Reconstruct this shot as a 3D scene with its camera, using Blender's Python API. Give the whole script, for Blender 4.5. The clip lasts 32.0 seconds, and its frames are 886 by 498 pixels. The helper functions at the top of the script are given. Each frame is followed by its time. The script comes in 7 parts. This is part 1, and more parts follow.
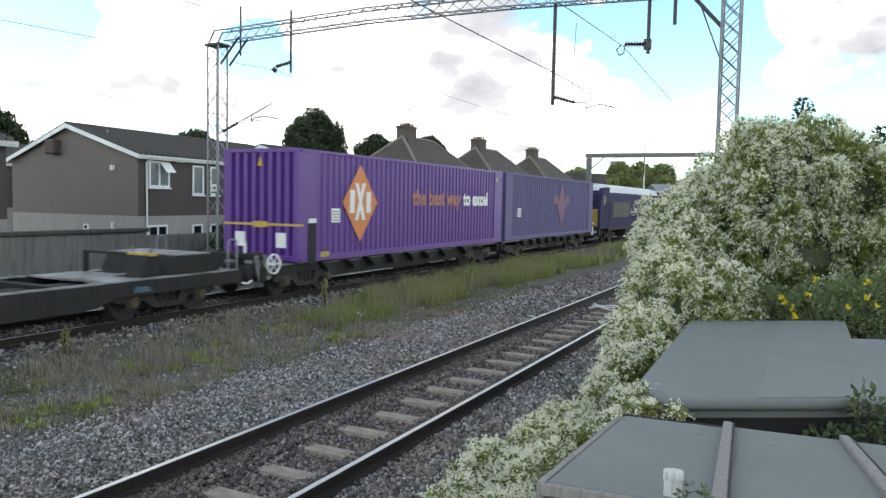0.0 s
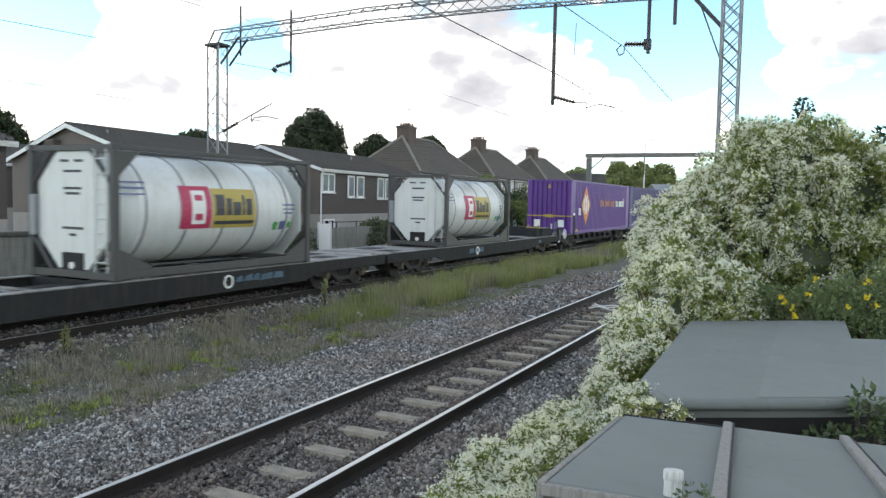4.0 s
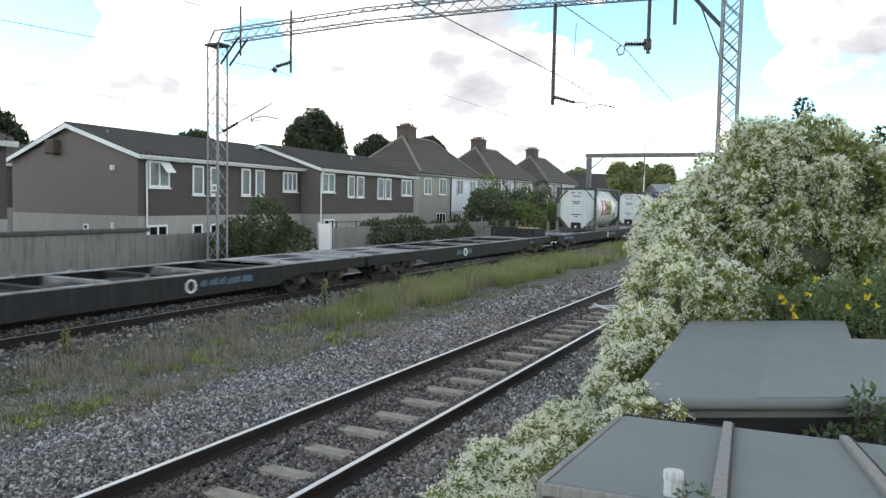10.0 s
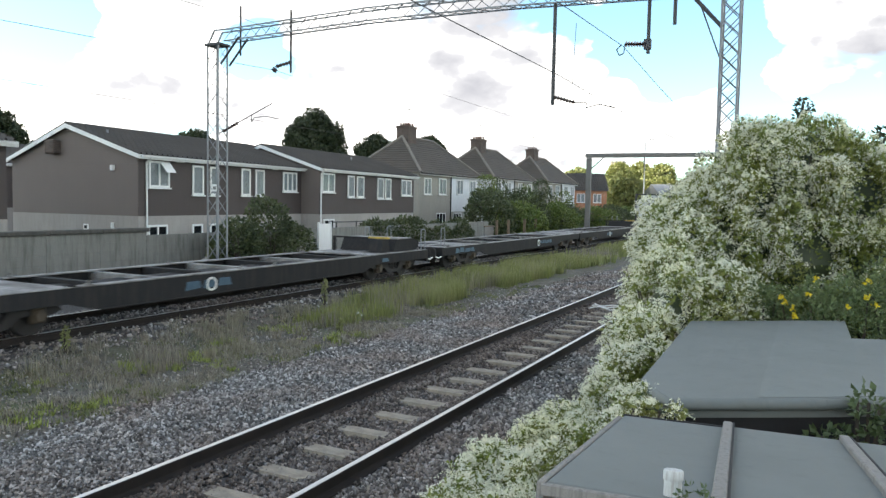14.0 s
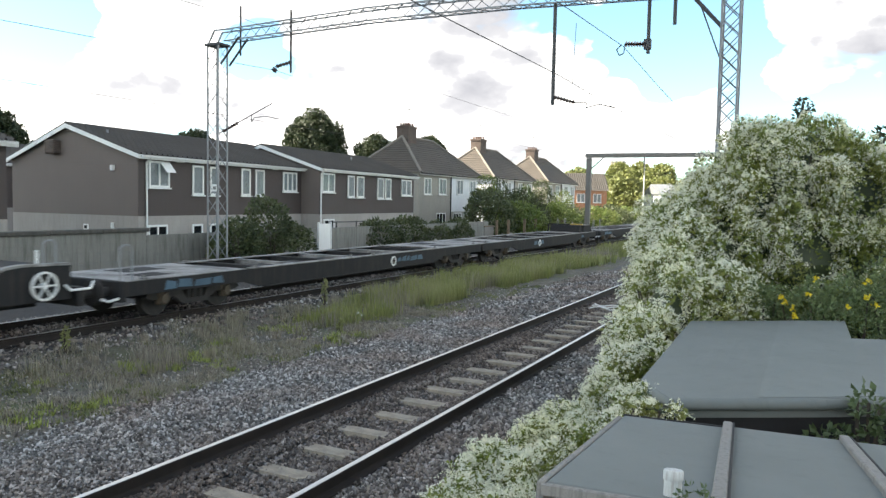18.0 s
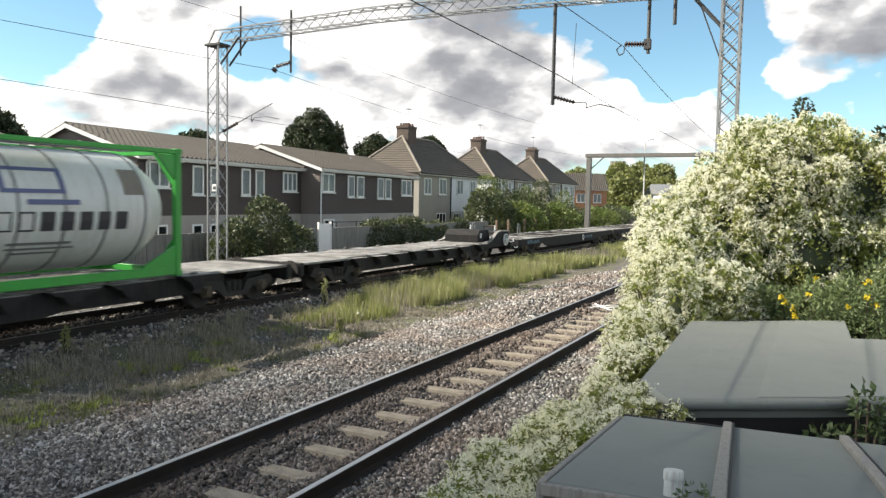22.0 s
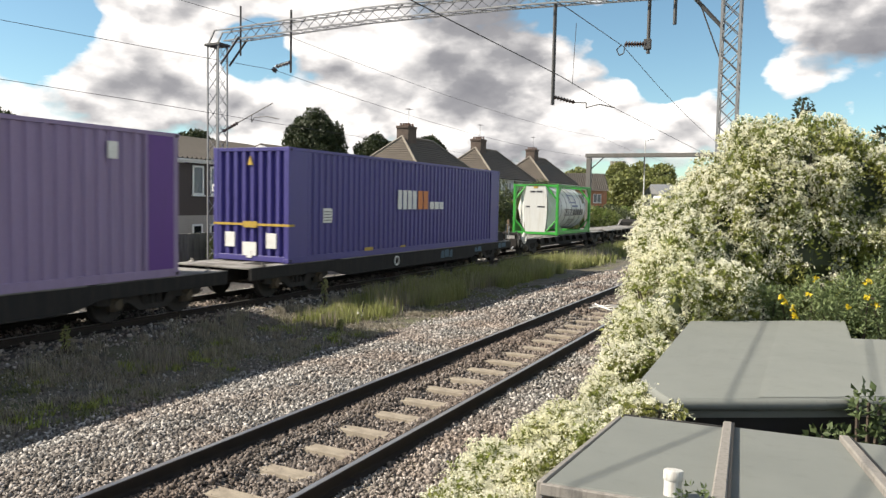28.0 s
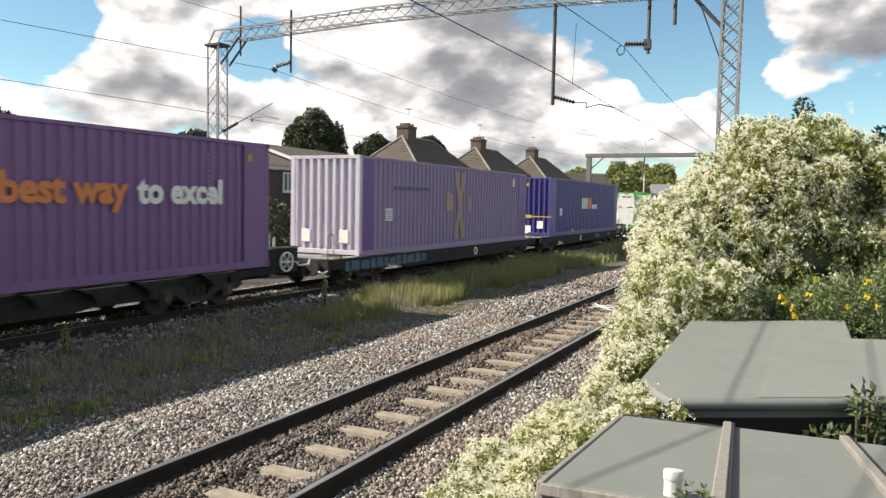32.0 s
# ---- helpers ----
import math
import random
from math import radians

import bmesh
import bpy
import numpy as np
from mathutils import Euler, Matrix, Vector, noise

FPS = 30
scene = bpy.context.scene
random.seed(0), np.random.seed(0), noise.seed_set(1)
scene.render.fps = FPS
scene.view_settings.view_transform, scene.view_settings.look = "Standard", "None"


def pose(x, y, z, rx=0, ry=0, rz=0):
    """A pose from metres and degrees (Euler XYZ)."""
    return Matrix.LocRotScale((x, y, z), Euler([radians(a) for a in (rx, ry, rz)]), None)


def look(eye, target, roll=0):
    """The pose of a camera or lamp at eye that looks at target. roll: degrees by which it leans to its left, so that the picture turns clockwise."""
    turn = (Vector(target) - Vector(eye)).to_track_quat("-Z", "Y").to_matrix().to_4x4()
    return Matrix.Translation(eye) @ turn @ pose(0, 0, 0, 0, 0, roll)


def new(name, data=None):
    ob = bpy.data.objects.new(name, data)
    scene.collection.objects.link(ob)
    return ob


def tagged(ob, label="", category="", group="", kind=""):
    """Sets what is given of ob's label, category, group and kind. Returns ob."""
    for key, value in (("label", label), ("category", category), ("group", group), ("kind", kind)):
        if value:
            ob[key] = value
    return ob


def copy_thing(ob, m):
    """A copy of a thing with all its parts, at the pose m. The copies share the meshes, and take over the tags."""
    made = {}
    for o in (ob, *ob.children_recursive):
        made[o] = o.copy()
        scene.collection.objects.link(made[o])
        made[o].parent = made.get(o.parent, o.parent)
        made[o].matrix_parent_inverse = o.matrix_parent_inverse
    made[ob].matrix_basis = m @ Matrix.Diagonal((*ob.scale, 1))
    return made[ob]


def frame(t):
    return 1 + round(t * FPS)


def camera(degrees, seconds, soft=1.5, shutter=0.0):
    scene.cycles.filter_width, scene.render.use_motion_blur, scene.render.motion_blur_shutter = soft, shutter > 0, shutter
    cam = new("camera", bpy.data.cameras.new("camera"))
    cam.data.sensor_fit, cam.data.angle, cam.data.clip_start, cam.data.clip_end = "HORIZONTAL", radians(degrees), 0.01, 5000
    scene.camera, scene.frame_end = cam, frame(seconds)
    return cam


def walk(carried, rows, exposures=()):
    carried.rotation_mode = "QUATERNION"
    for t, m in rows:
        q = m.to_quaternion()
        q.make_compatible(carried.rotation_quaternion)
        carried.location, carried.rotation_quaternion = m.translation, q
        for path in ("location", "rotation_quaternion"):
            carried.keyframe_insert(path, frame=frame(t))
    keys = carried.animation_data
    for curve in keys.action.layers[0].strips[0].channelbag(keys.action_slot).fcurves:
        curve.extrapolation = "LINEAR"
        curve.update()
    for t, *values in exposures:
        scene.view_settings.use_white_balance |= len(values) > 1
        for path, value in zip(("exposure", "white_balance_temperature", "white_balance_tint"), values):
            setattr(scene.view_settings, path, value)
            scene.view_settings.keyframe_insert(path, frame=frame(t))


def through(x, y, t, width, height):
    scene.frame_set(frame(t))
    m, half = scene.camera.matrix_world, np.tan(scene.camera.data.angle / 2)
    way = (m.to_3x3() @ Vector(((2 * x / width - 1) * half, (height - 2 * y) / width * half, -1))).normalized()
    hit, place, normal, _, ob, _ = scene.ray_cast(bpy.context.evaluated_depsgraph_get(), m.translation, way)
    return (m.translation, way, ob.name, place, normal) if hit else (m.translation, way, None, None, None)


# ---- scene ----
# ---- camera: it stands still beside the line ----
YAW, PITCH, ROLL, EYE_Z = 26.262, 3.676, 1.140, 2.466
def run(t):
    """How far the slowing freight train has gone after t seconds, in metres."""
    return 5.97 * t - 0.0215 * t ** 2 + 0.000167 * t ** 3


cam = camera(61.0, 32.0, soft=1.4, shutter=0.5)
STAND = Matrix.Translation((0, 0, EYE_Z)) @ pose(0, 0, 0, 0, 0, YAW) @ pose(0, 0, 0, 90 - PITCH, 0, 0) @ pose(0, 0, 0, 0, 0, ROLL)
walk(cam, [(0, STAND), (32, STAND)],
     exposures=[(0, 2.04, 6780, 10), (8, 2.04, 6780, 10), (17, 2.04, 6780, 10), (20, 1.98, 6780, 10), (21, 1.85, 6700, 9), (21.5, 1.55, 6650, 8), (22, 1.1, 6650, 10), (23, 0.90, 6750, 12), (24, 0.78, 6750, 12), (26, 0.78, 6750, 12), (28, 0.82, 6750, 12), (32, 0.84, 6750, 12)])

# ---- daylight: low southern sun beyond the train, broken cloud ----
TO_SUN = Vector((-4.1, -2.15, 4.0)).normalized()
SUN_EL = math.asin(TO_SUN.z)
SUN_AZ = math.atan2(TO_SUN.x, TO_SUN.y)
sun_data = bpy.data.lights.new("sun", "SUN")
sun_data.energy, sun_data.angle, sun_data.color = 5.0, radians(0.55), (1.0, 0.93, 0.80)
sun = new("sun", sun_data)
sun.matrix_world = look(TO_SUN * 60, (0, 0, 0))

world = bpy.data.worlds.new("sky")
scene.world = world
world.use_nodes = True
wn, wl = world.node_tree.nodes, world.node_tree.links
wn.clear()
w_out = wn.new("ShaderNodeOutputWorld")
w_sky = wn.new("ShaderNodeTexSky")
w_sky.sky_type, w_sky.sun_disc = "NISHITA", False
w_sky.sun_elevation, w_sky.sun_rotation = SUN_EL, SUN_AZ
w_sky.air_density, w_sky.dust_density, w_sky.ozone_density = 0.9, 0.3, 1.0
w_bg = wn.new("ShaderNodeBackground")
w_bg.inputs["Strength"].default_value = 0.085
w_cloud = wn.new("ShaderNodeBackground")
w_cloud.inputs["Strength"].default_value = 1.0
w_mix = wn.new("ShaderNodeMixShader")
w_tc = wn.new("ShaderNodeTexCoord")


def w_math(op, a, b=None):
    n = wn.new("ShaderNodeMath")
    n.operation = op
    for k, v in enumerate((a, b)):
        if v is None:
            continue
        if isinstance(v, (int, float)):
            n.inputs[k].default_value = v
        else:
            wl.new(v, n.inputs[k])
    return n.outputs[0]


def w_ramp(value, *stops):
    r = wn.new("ShaderNodeValToRGB")
    while len(r.color_ramp.elements) < len(stops):
        r.color_ramp.elements.new(0.5)
    for e, (p, c) in zip(r.color_ramp.elements, stops):
        e.position, e.color = p, (*c, 1) if isinstance(c, tuple) else (c, c, c, 1)
    wl.new(value, r.inputs[0])
    return r.outputs[0]


# cumulus: noise over the sky's directions, white tops and grey bases
w_dir = w_tc.outputs["Generated"]


def w_towards(yaw, el, near, far):
    """1 towards a point of the sky (degrees left of the line, degrees up), 0 beyond `far` degrees from it."""
    d = wn.new("ShaderNodeVectorMath")
    d.operation = "DOT_PRODUCT"
    wl.new(w_dir, d.inputs[0])
    y, e = radians(yaw), radians(el)
    d.inputs[1].default_value = (-math.sin(y) * math.cos(e), math.cos(y) * math.cos(e), math.sin(e))
    m = wn.new("ShaderNodeMapRange")
    m.interpolation_type = "SMOOTHSTEP"
    for k, v in ((1, math.cos(radians(far))), (2, math.cos(radians(near)))):
        m.inputs[k].default_value = v
    wl.new(d.outputs["Value"], m.inputs[0])
    return m.outputs[0]


def w_puffs(lift):
    """The clouds' thickness; lift looks that much higher up, to tell tops from bases."""
    m = wn.new("ShaderNodeMapping")
    m.inputs["Scale"].default_value, m.inputs["Location"].default_value = (1, 1, 1.9), (2.3, 0.7, 0.35 + lift)
    wl.new(w_dir, m.inputs["Vector"])
    n = wn.new("ShaderNodeTexNoise")
    n.inputs["Scale"].default_value, n.inputs["Detail"].default_value, n.inputs["Roughness"].default_value = 5.2, 8, 0.52
    wl.new(m.outputs[0], n.inputs["Vector"])
    # the cauliflower heads: rounded cells of two sizes, pushed about by the noise
    push = wn.new("ShaderNodeVectorMath")
    push.operation = "MULTIPLY_ADD"
    push.inputs[1].default_value = (0.16, 0.16, 0.16)
    wl.new(n.outputs["Color"], push.inputs[0])
    wl.new(m.outputs[0], push.inputs[2])
    total = n.outputs[0]
    for size, amount in ((13.0, 0.15), (31.0, 0.07)):
        c = wn.new("ShaderNodeTexVoronoi")
        c.feature = "SMOOTH_F1"
        c.inputs["Scale"].default_value, c.inputs["Smoothness"].default_value = size, 0.35
        wl.new(push.outputs[0], c.inputs["Vector"])
        total = w_math("ADD", total, w_math("MULTIPLY", w_math("SUBTRACT", 0.45, c.outputs["Distance"]), amount))
    return total


w_shape = None
for yaw, el, near, far, amount in ((54.7, 10.9, 1.3, 4.7, -0.2), (51.3, 10.7, 0.4, 2.6, -0.12), (40.2, 10.3, 1.1, 3.4, -0.2), (42.4, 11.0, 0.4, 1.9, -0.12), (9.1, 12.1, 2.6, 6.5, -0.22), (12.6, 12.2, 0.9, 3.4, -0.16),
                                   (9.8, 9.8, 1.3, 3.4, -0.16), (1.9, 7.8, 1.7, 5.6, -0.18), (-2.9, 7.4, 0.9, 3.4, -0.16), (16.3, 13.1, 0.2, 1.7, -0.1), (32.6, 8.9, 0.2, 1.5, -0.1), (23.0, 7.3, 0.2, 1.3, -0.08),
                                   (25.9, 11.9, 3.9, 9.1, 0.16), (-0.3, 11.9, 2.6, 6.5, 0.2), (9.1, 6.8, 1.1, 3.4, 0.16), (48.5, 9.1, 1.7, 5.6, 0.14), (45.1, 12.6, 2.2, 5.2, 0.14), (35.9, 7.5, 2.6, 6.9, 0.12),
                                   (13.7, 8.7, 0.9, 3.0, 0.14), (54.7, 6.4, 2.6, 6.9, 0.14), (20.2, 5.8, 2.6, 6.9, 0.12), (34.3, 14.0, 1.7, 5.2, 0.12), (-1.3, 6.5, 0.3, 1.3, 0.14), (36.8, 9.2, 0.4, 2.4, -0.15), (32.2, 10.3, 0.3, 2.0, -0.13), (41.6, 9.4, 0.3, 2.2, -0.15), (47.5, 11.6, 0.6, 2.6, -0.16)):
    v = w_math("MULTIPLY", w_towards(yaw, el, near, far), amount)
    w_shape = v if w_shape is None else w_math("ADD", w_shape, v)
w_here = w_puffs(0.0)
# out of view overhead, the cloud gaps are widened to cut the fill light
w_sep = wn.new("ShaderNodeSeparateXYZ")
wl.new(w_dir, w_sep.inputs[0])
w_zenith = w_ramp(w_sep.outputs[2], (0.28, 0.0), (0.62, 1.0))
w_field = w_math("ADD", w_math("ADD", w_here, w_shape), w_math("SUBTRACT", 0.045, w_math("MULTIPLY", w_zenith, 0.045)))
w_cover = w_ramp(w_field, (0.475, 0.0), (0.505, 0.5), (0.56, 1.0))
# sunlit heads and rims are white, thick bases grey
w_top = w_math("MULTIPLY", w_math("SUBTRACT", w_here, w_puffs(0.045)), 1.0)
w_base = w_math("ADD", w_math("MULTIPLY", w_towards(23.0, 12.2, 2.5, 7.5), -0.20), w_math("ADD", w_math("MULTIPLY", w_towards(-1.4, 10.6, 1.0, 4.5), -0.10), w_math("MULTIPLY", w_towards(47.0, 8.0, 1.0, 4.0), -0.03)))
w_thick = w_math("MULTIPLY", w_math("SUBTRACT", w_field, 0.5), -0.13)
w_light = w_math("ADD", w_math("ADD", w_top, w_base), w_math("ADD", w_thick, 0.60))
w_shade = w_ramp(w_light, (0.30, (0.155, 0.16, 0.178)), (0.43, (0.215, 0.22, 0.235)), (0.51, (0.36, 0.362, 0.37)), (0.58, (0.56, 0.555, 0.55)), (0.66, (0.78, 0.77, 0.75)))
# the low clouds all round are bright; unseen ones overhead are dimmed against fill light
w_glow = w_ramp(w_sep.outputs[2], (0.0, 1.05), (0.30, 1.0), (0.65, 0.46))
w_scale = wn.new("ShaderNodeVectorMath")
w_scale.operation = "SCALE"
wl.new(w_shade, w_scale.inputs[0])
wl.new(w_glow, w_scale.inputs["Scale"])
w_tone = w_scale.outputs[0]
wl.new(w_tone, w_cloud.inputs["Color"])
w_blue = wn.new("ShaderNodeVectorMath")
w_blue.operation = "MULTIPLY"
w_blue.inputs[1].default_value = (0.82, 1.03, 1.0)      # tint: less red, for a more cyan blue
wl.new(w_sky.outputs[0], w_blue.inputs[0])
wl.new(w_blue.outputs[0], w_bg.inputs["Color"])
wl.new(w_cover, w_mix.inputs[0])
wl.new(w_bg.outputs[0], w_mix.inputs[1])
wl.new(w_cloud.outputs[0], w_mix.inputs[2])
wl.new(w_mix.outputs[0], w_out.inputs["Surface"])

# the cloud that hides the sun at first; it drifts off along the line and its shadow's edge sweeps over the place
M_cloudmass = bpy.data.materials.new("cloud_white")
M_cloudmass.use_nodes = True
M_cloudmass.node_tree.nodes["Principled BSDF"].inputs["Base Color"].default_value = (0.9, 0.9, 0.9, 1)
M_cloudmass.node_tree.nodes["Principled BSDF"].inputs["Roughness"].default_value = 1.0
CLOUD_HEIGHT, CLOUD_SPEED, SHADE_EDGE = 700.0, 15.6, 351.0


def cloud_mass():
    """A flat-based cumulus of many overlapping lumps, 720 m long; its origin is the foot of its rear edge."""
    rng = random.Random(9)
    bm = bmesh.new()
    for k in range(290):
        y = -rng.uniform(0, 1) * 720
        x = rng.uniform(-150, 150)
        r = rng.uniform(28, 44)
        bmesh.ops.create_icosphere(bm, subdivisions=2, radius=1.0, matrix=Matrix.Translation((x, y - r * 0.8, rng.uniform(0, 14))) @ Matrix.Diagonal((r, r, r * rng.uniform(0.4, 0.8), 1)))
    for v in bm.verts:
        v.co += Vector(v.co).normalized() * 4 * noise.noise(v.co * 0.06)
        v.co.z = max(v.co.z, -6)
    me = bpy.data.meshes.new("cloud")
    bm.to_mesh(me)
    bm.free()
    for p in me.polygons:
        p.use_smooth = True
    me.materials.append(M_cloudmass)
    return tagged(new("cloud", me), "white cumulus cloud drifting in front of the sun", "cloud", kind="structure")


cloud = cloud_mass()
CLOUD_FOOT = TO_SUN * (CLOUD_HEIGHT / TO_SUN.z)

# ---- mesh and material tools ----
class Build:
    """Collects vertices and faces for one mesh."""

    def __init__(self):
        self.v, self.f = [], []

    def add(self, verts, faces):
        k = len(self.v)
        self.v.extend(tuple(p) for p in verts)
        self.f.extend(tuple(i + k for i in f) for f in faces)
        return self

    def box(self, x0, x1, y0, y1, z0, z1, c=0.0):
        """A box; with c its edges along the longest side and its ends are chamfered."""
        if c <= 0:
            return self.add([(x0, y0, z0), (x1, y0, z0), (x1, y1, z0), (x0, y1, z0), (x0, y0, z1), (x1, y0, z1), (x1, y1, z1), (x0, y1, z1)],
                            [(3, 2, 1, 0), (4, 5, 6, 7), (0, 1, 5, 4), (1, 2, 6, 5), (2, 3, 7, 6), (3, 0, 4, 7)])
        lo, hi = Vector((x0, y0, z0)), Vector((x1, y1, z1))
        pts, idx = [], {}
        for ix in (0, 1):
            for iy in (0, 1):
                for iz in (0, 1):
                    s = (ix, iy, iz)
                    for a in range(3):
                        p = [hi[k] if s[k] else lo[k] for k in range(3)]
                        for k in range(3):
                            if k != a:
                                p[k] += -c if s[k] else c
                        idx[s, a] = len(pts)
                        pts.append(p)
        faces = []
        for a in range(3):
            b, d = [(1, 2), (2, 0), (0, 1)][a]
            for side in (0, 1):
                ring = []
                for vb, vd in ((0, 0), (1, 0), (1, 1), (0, 1)):
                    s = [0, 0, 0]
                    s[a], s[b], s[d] = side, vb, vd
                    ring.append(idx[tuple(s), a])
                faces.append(tuple(ring if side else ring[::-1]))
        for a in range(3):
            b, d = [(1, 2), (2, 0), (0, 1)][a]
            for vb in (0, 1):
                for vd in (0, 1):
                    s0, s1 = [0, 0, 0], [0, 0, 0]
                    s0[b] = s1[b] = vb
                    s0[d] = s1[d] = vd
                    s1[a] = 1
                    s0, s1 = tuple(s0), tuple(s1)
                    q = (idx[s0, b], idx[s1, b], idx[s1, d], idx[s0, d])
                    faces.append(q if vb != vd else q[::-1])
        for s in [(i, j, k) for i in (0, 1) for j in (0, 1) for k in (0, 1)]:
            q = (idx[s, 0], idx[s, 1], idx[s, 2])
            faces.append(q if sum(s) % 2 else q[::-1])
        return self.add(pts, faces)

    def prism(self, outline, axis, a, b):
        """Extrudes a closed outline of 2D points along an axis from a to b: axis x takes (y, z), y takes (x, z), z takes (x, y)."""
        n = len(outline)

        def place(p, w):
            return {"x": (w, p[0], p[1]), "y": (p[0], w, p[1]), "z": (p[0], p[1], w)}[axis]
        verts = [place(p, a) for p in outline] + [place(p, b) for p in outline]
        faces = [tuple(range(n))[::-1], tuple(range(n, 2 * n))] + [(i, (i + 1) % n, n + (i + 1) % n, n + i) for i in range(n)]
        return self.add(verts, faces)

    def rod(self, p, q, r, n=6, r2=None):
        p, q = Vector(p), Vector(q)
        d = (q - p).normalized()
        u = d.orthogonal().normalized()
        w = d.cross(u)
        r2 = r if r2 is None else r2
        ring = [(u * math.cos(2 * math.pi * i / n) + w * math.sin(2 * math.pi * i / n)) for i in range(n)]
        verts = [p + e * r for e in ring] + [q + e * r2 for e in ring]
        return self.add(verts, [tuple(range(n))[::-1], tuple(range(n, 2 * n))] + [(i, (i + 1) % n, n + (i + 1) % n, n + i) for i in range(n)])

    def path(self, pts, r, n=6):
        for p, q in zip(pts, pts[1:]):
            self.rod(p, q, r, n)
        return self

    def lathe(self, profile, axis, centre, n=24, caps=True):
        """Turns (radius, height) pairs round an axis."""
        verts = []
        for r, h in profile:
            for i in range(n):
                c, s = r * math.cos(2 * math.pi * i / n), r * math.sin(2 * math.pi * i / n)
                verts.append({"x": (h, c, s), "y": (c, h, s), "z": (c, s, h)}[axis])
        faces = []
        for k in range(len(profile) - 1):
            for i in range(n):
                j = (i + 1) % n
                faces.append((k * n + i, k * n + j, (k + 1) * n + j, (k + 1) * n + i))
        if caps:
            faces += [tuple(range(n))[::-1], tuple(range((len(profile) - 1) * n, len(profile) * n))]
        cx, cy, cz = centre
        return self.add([(x + cx, y + cy, z + cz) for x, y, z in verts], faces)

    def ring(self, centre, axis, r_out, r_in, half, n=20):
        return self.lathe([(r_in, -half), (r_out, -half), (r_out, half), (r_in, half), (r_in, -half)], axis, centre, n, False)

    def mesh(self, name):
        me = bpy.data.meshes.new(name)
        me.from_pydata(self.v, [], self.f)
        bm = bmesh.new()
        bm.from_mesh(me)
        bmesh.ops.recalc_face_normals(bm, faces=bm.faces)
        bm.to_mesh(me)
        bm.free()
        return me


def smooth_by(me, angle=40):
    """Smooth faces with sharp edges past the angle."""
    bm = bmesh.new()
    bm.from_mesh(me)
    for f in bm.faces:
        f.smooth = True
    for e in bm.edges:
        if len(e.link_faces) == 2 and e.calc_face_angle(0) > radians(angle):
            e.smooth = False
    bm.to_mesh(me)
    bm.free()


def part(name, build, material, parent=None, label="", at=None, smooth=0):
    """Links a Build (or a mesh) as one mesh object under its thing."""
    me = build.mesh(name) if isinstance(build, Build) else build
    if smooth:
        smooth_by(me, smooth)
    if not me.materials:
        me.materials.append(material)
    ob = new(name, me)
    if parent:
        ob.parent = parent
    if at is not None:
        ob.matrix_basis = at
    if label:
        tagged(ob, label)
    return ob


def thing(name, label, category, at=None, group="", kind=""):
    ob = new(name)
    ob.empty_display_size = 0.2
    if at is not None:
        ob.matrix_basis = at
    return tagged(ob, label, category, group, kind)


def raw_mesh(name, verts, faces):
    me = bpy.data.meshes.new(name)
    me.from_pydata(verts, [], faces)
    return me


def mesh_np(name, verts, corners, per):
    """A mesh from arrays: verts (n, 3) and faces all of `per` corners."""
    verts, corners = np.asarray(verts, np.float32), np.asarray(corners, np.int32).reshape(-1, per)
    me = bpy.data.meshes.new(name)
    me.vertices.add(len(verts))
    me.vertices.foreach_set("co", verts.ravel())
    me.loops.add(corners.size)
    me.loops.foreach_set("vertex_index", corners.ravel())
    me.polygons.add(len(corners))
    me.polygons.foreach_set("loop_start", np.arange(0, corners.size, per, dtype=np.int32))
    me.update(calc_edges=True)
    return me


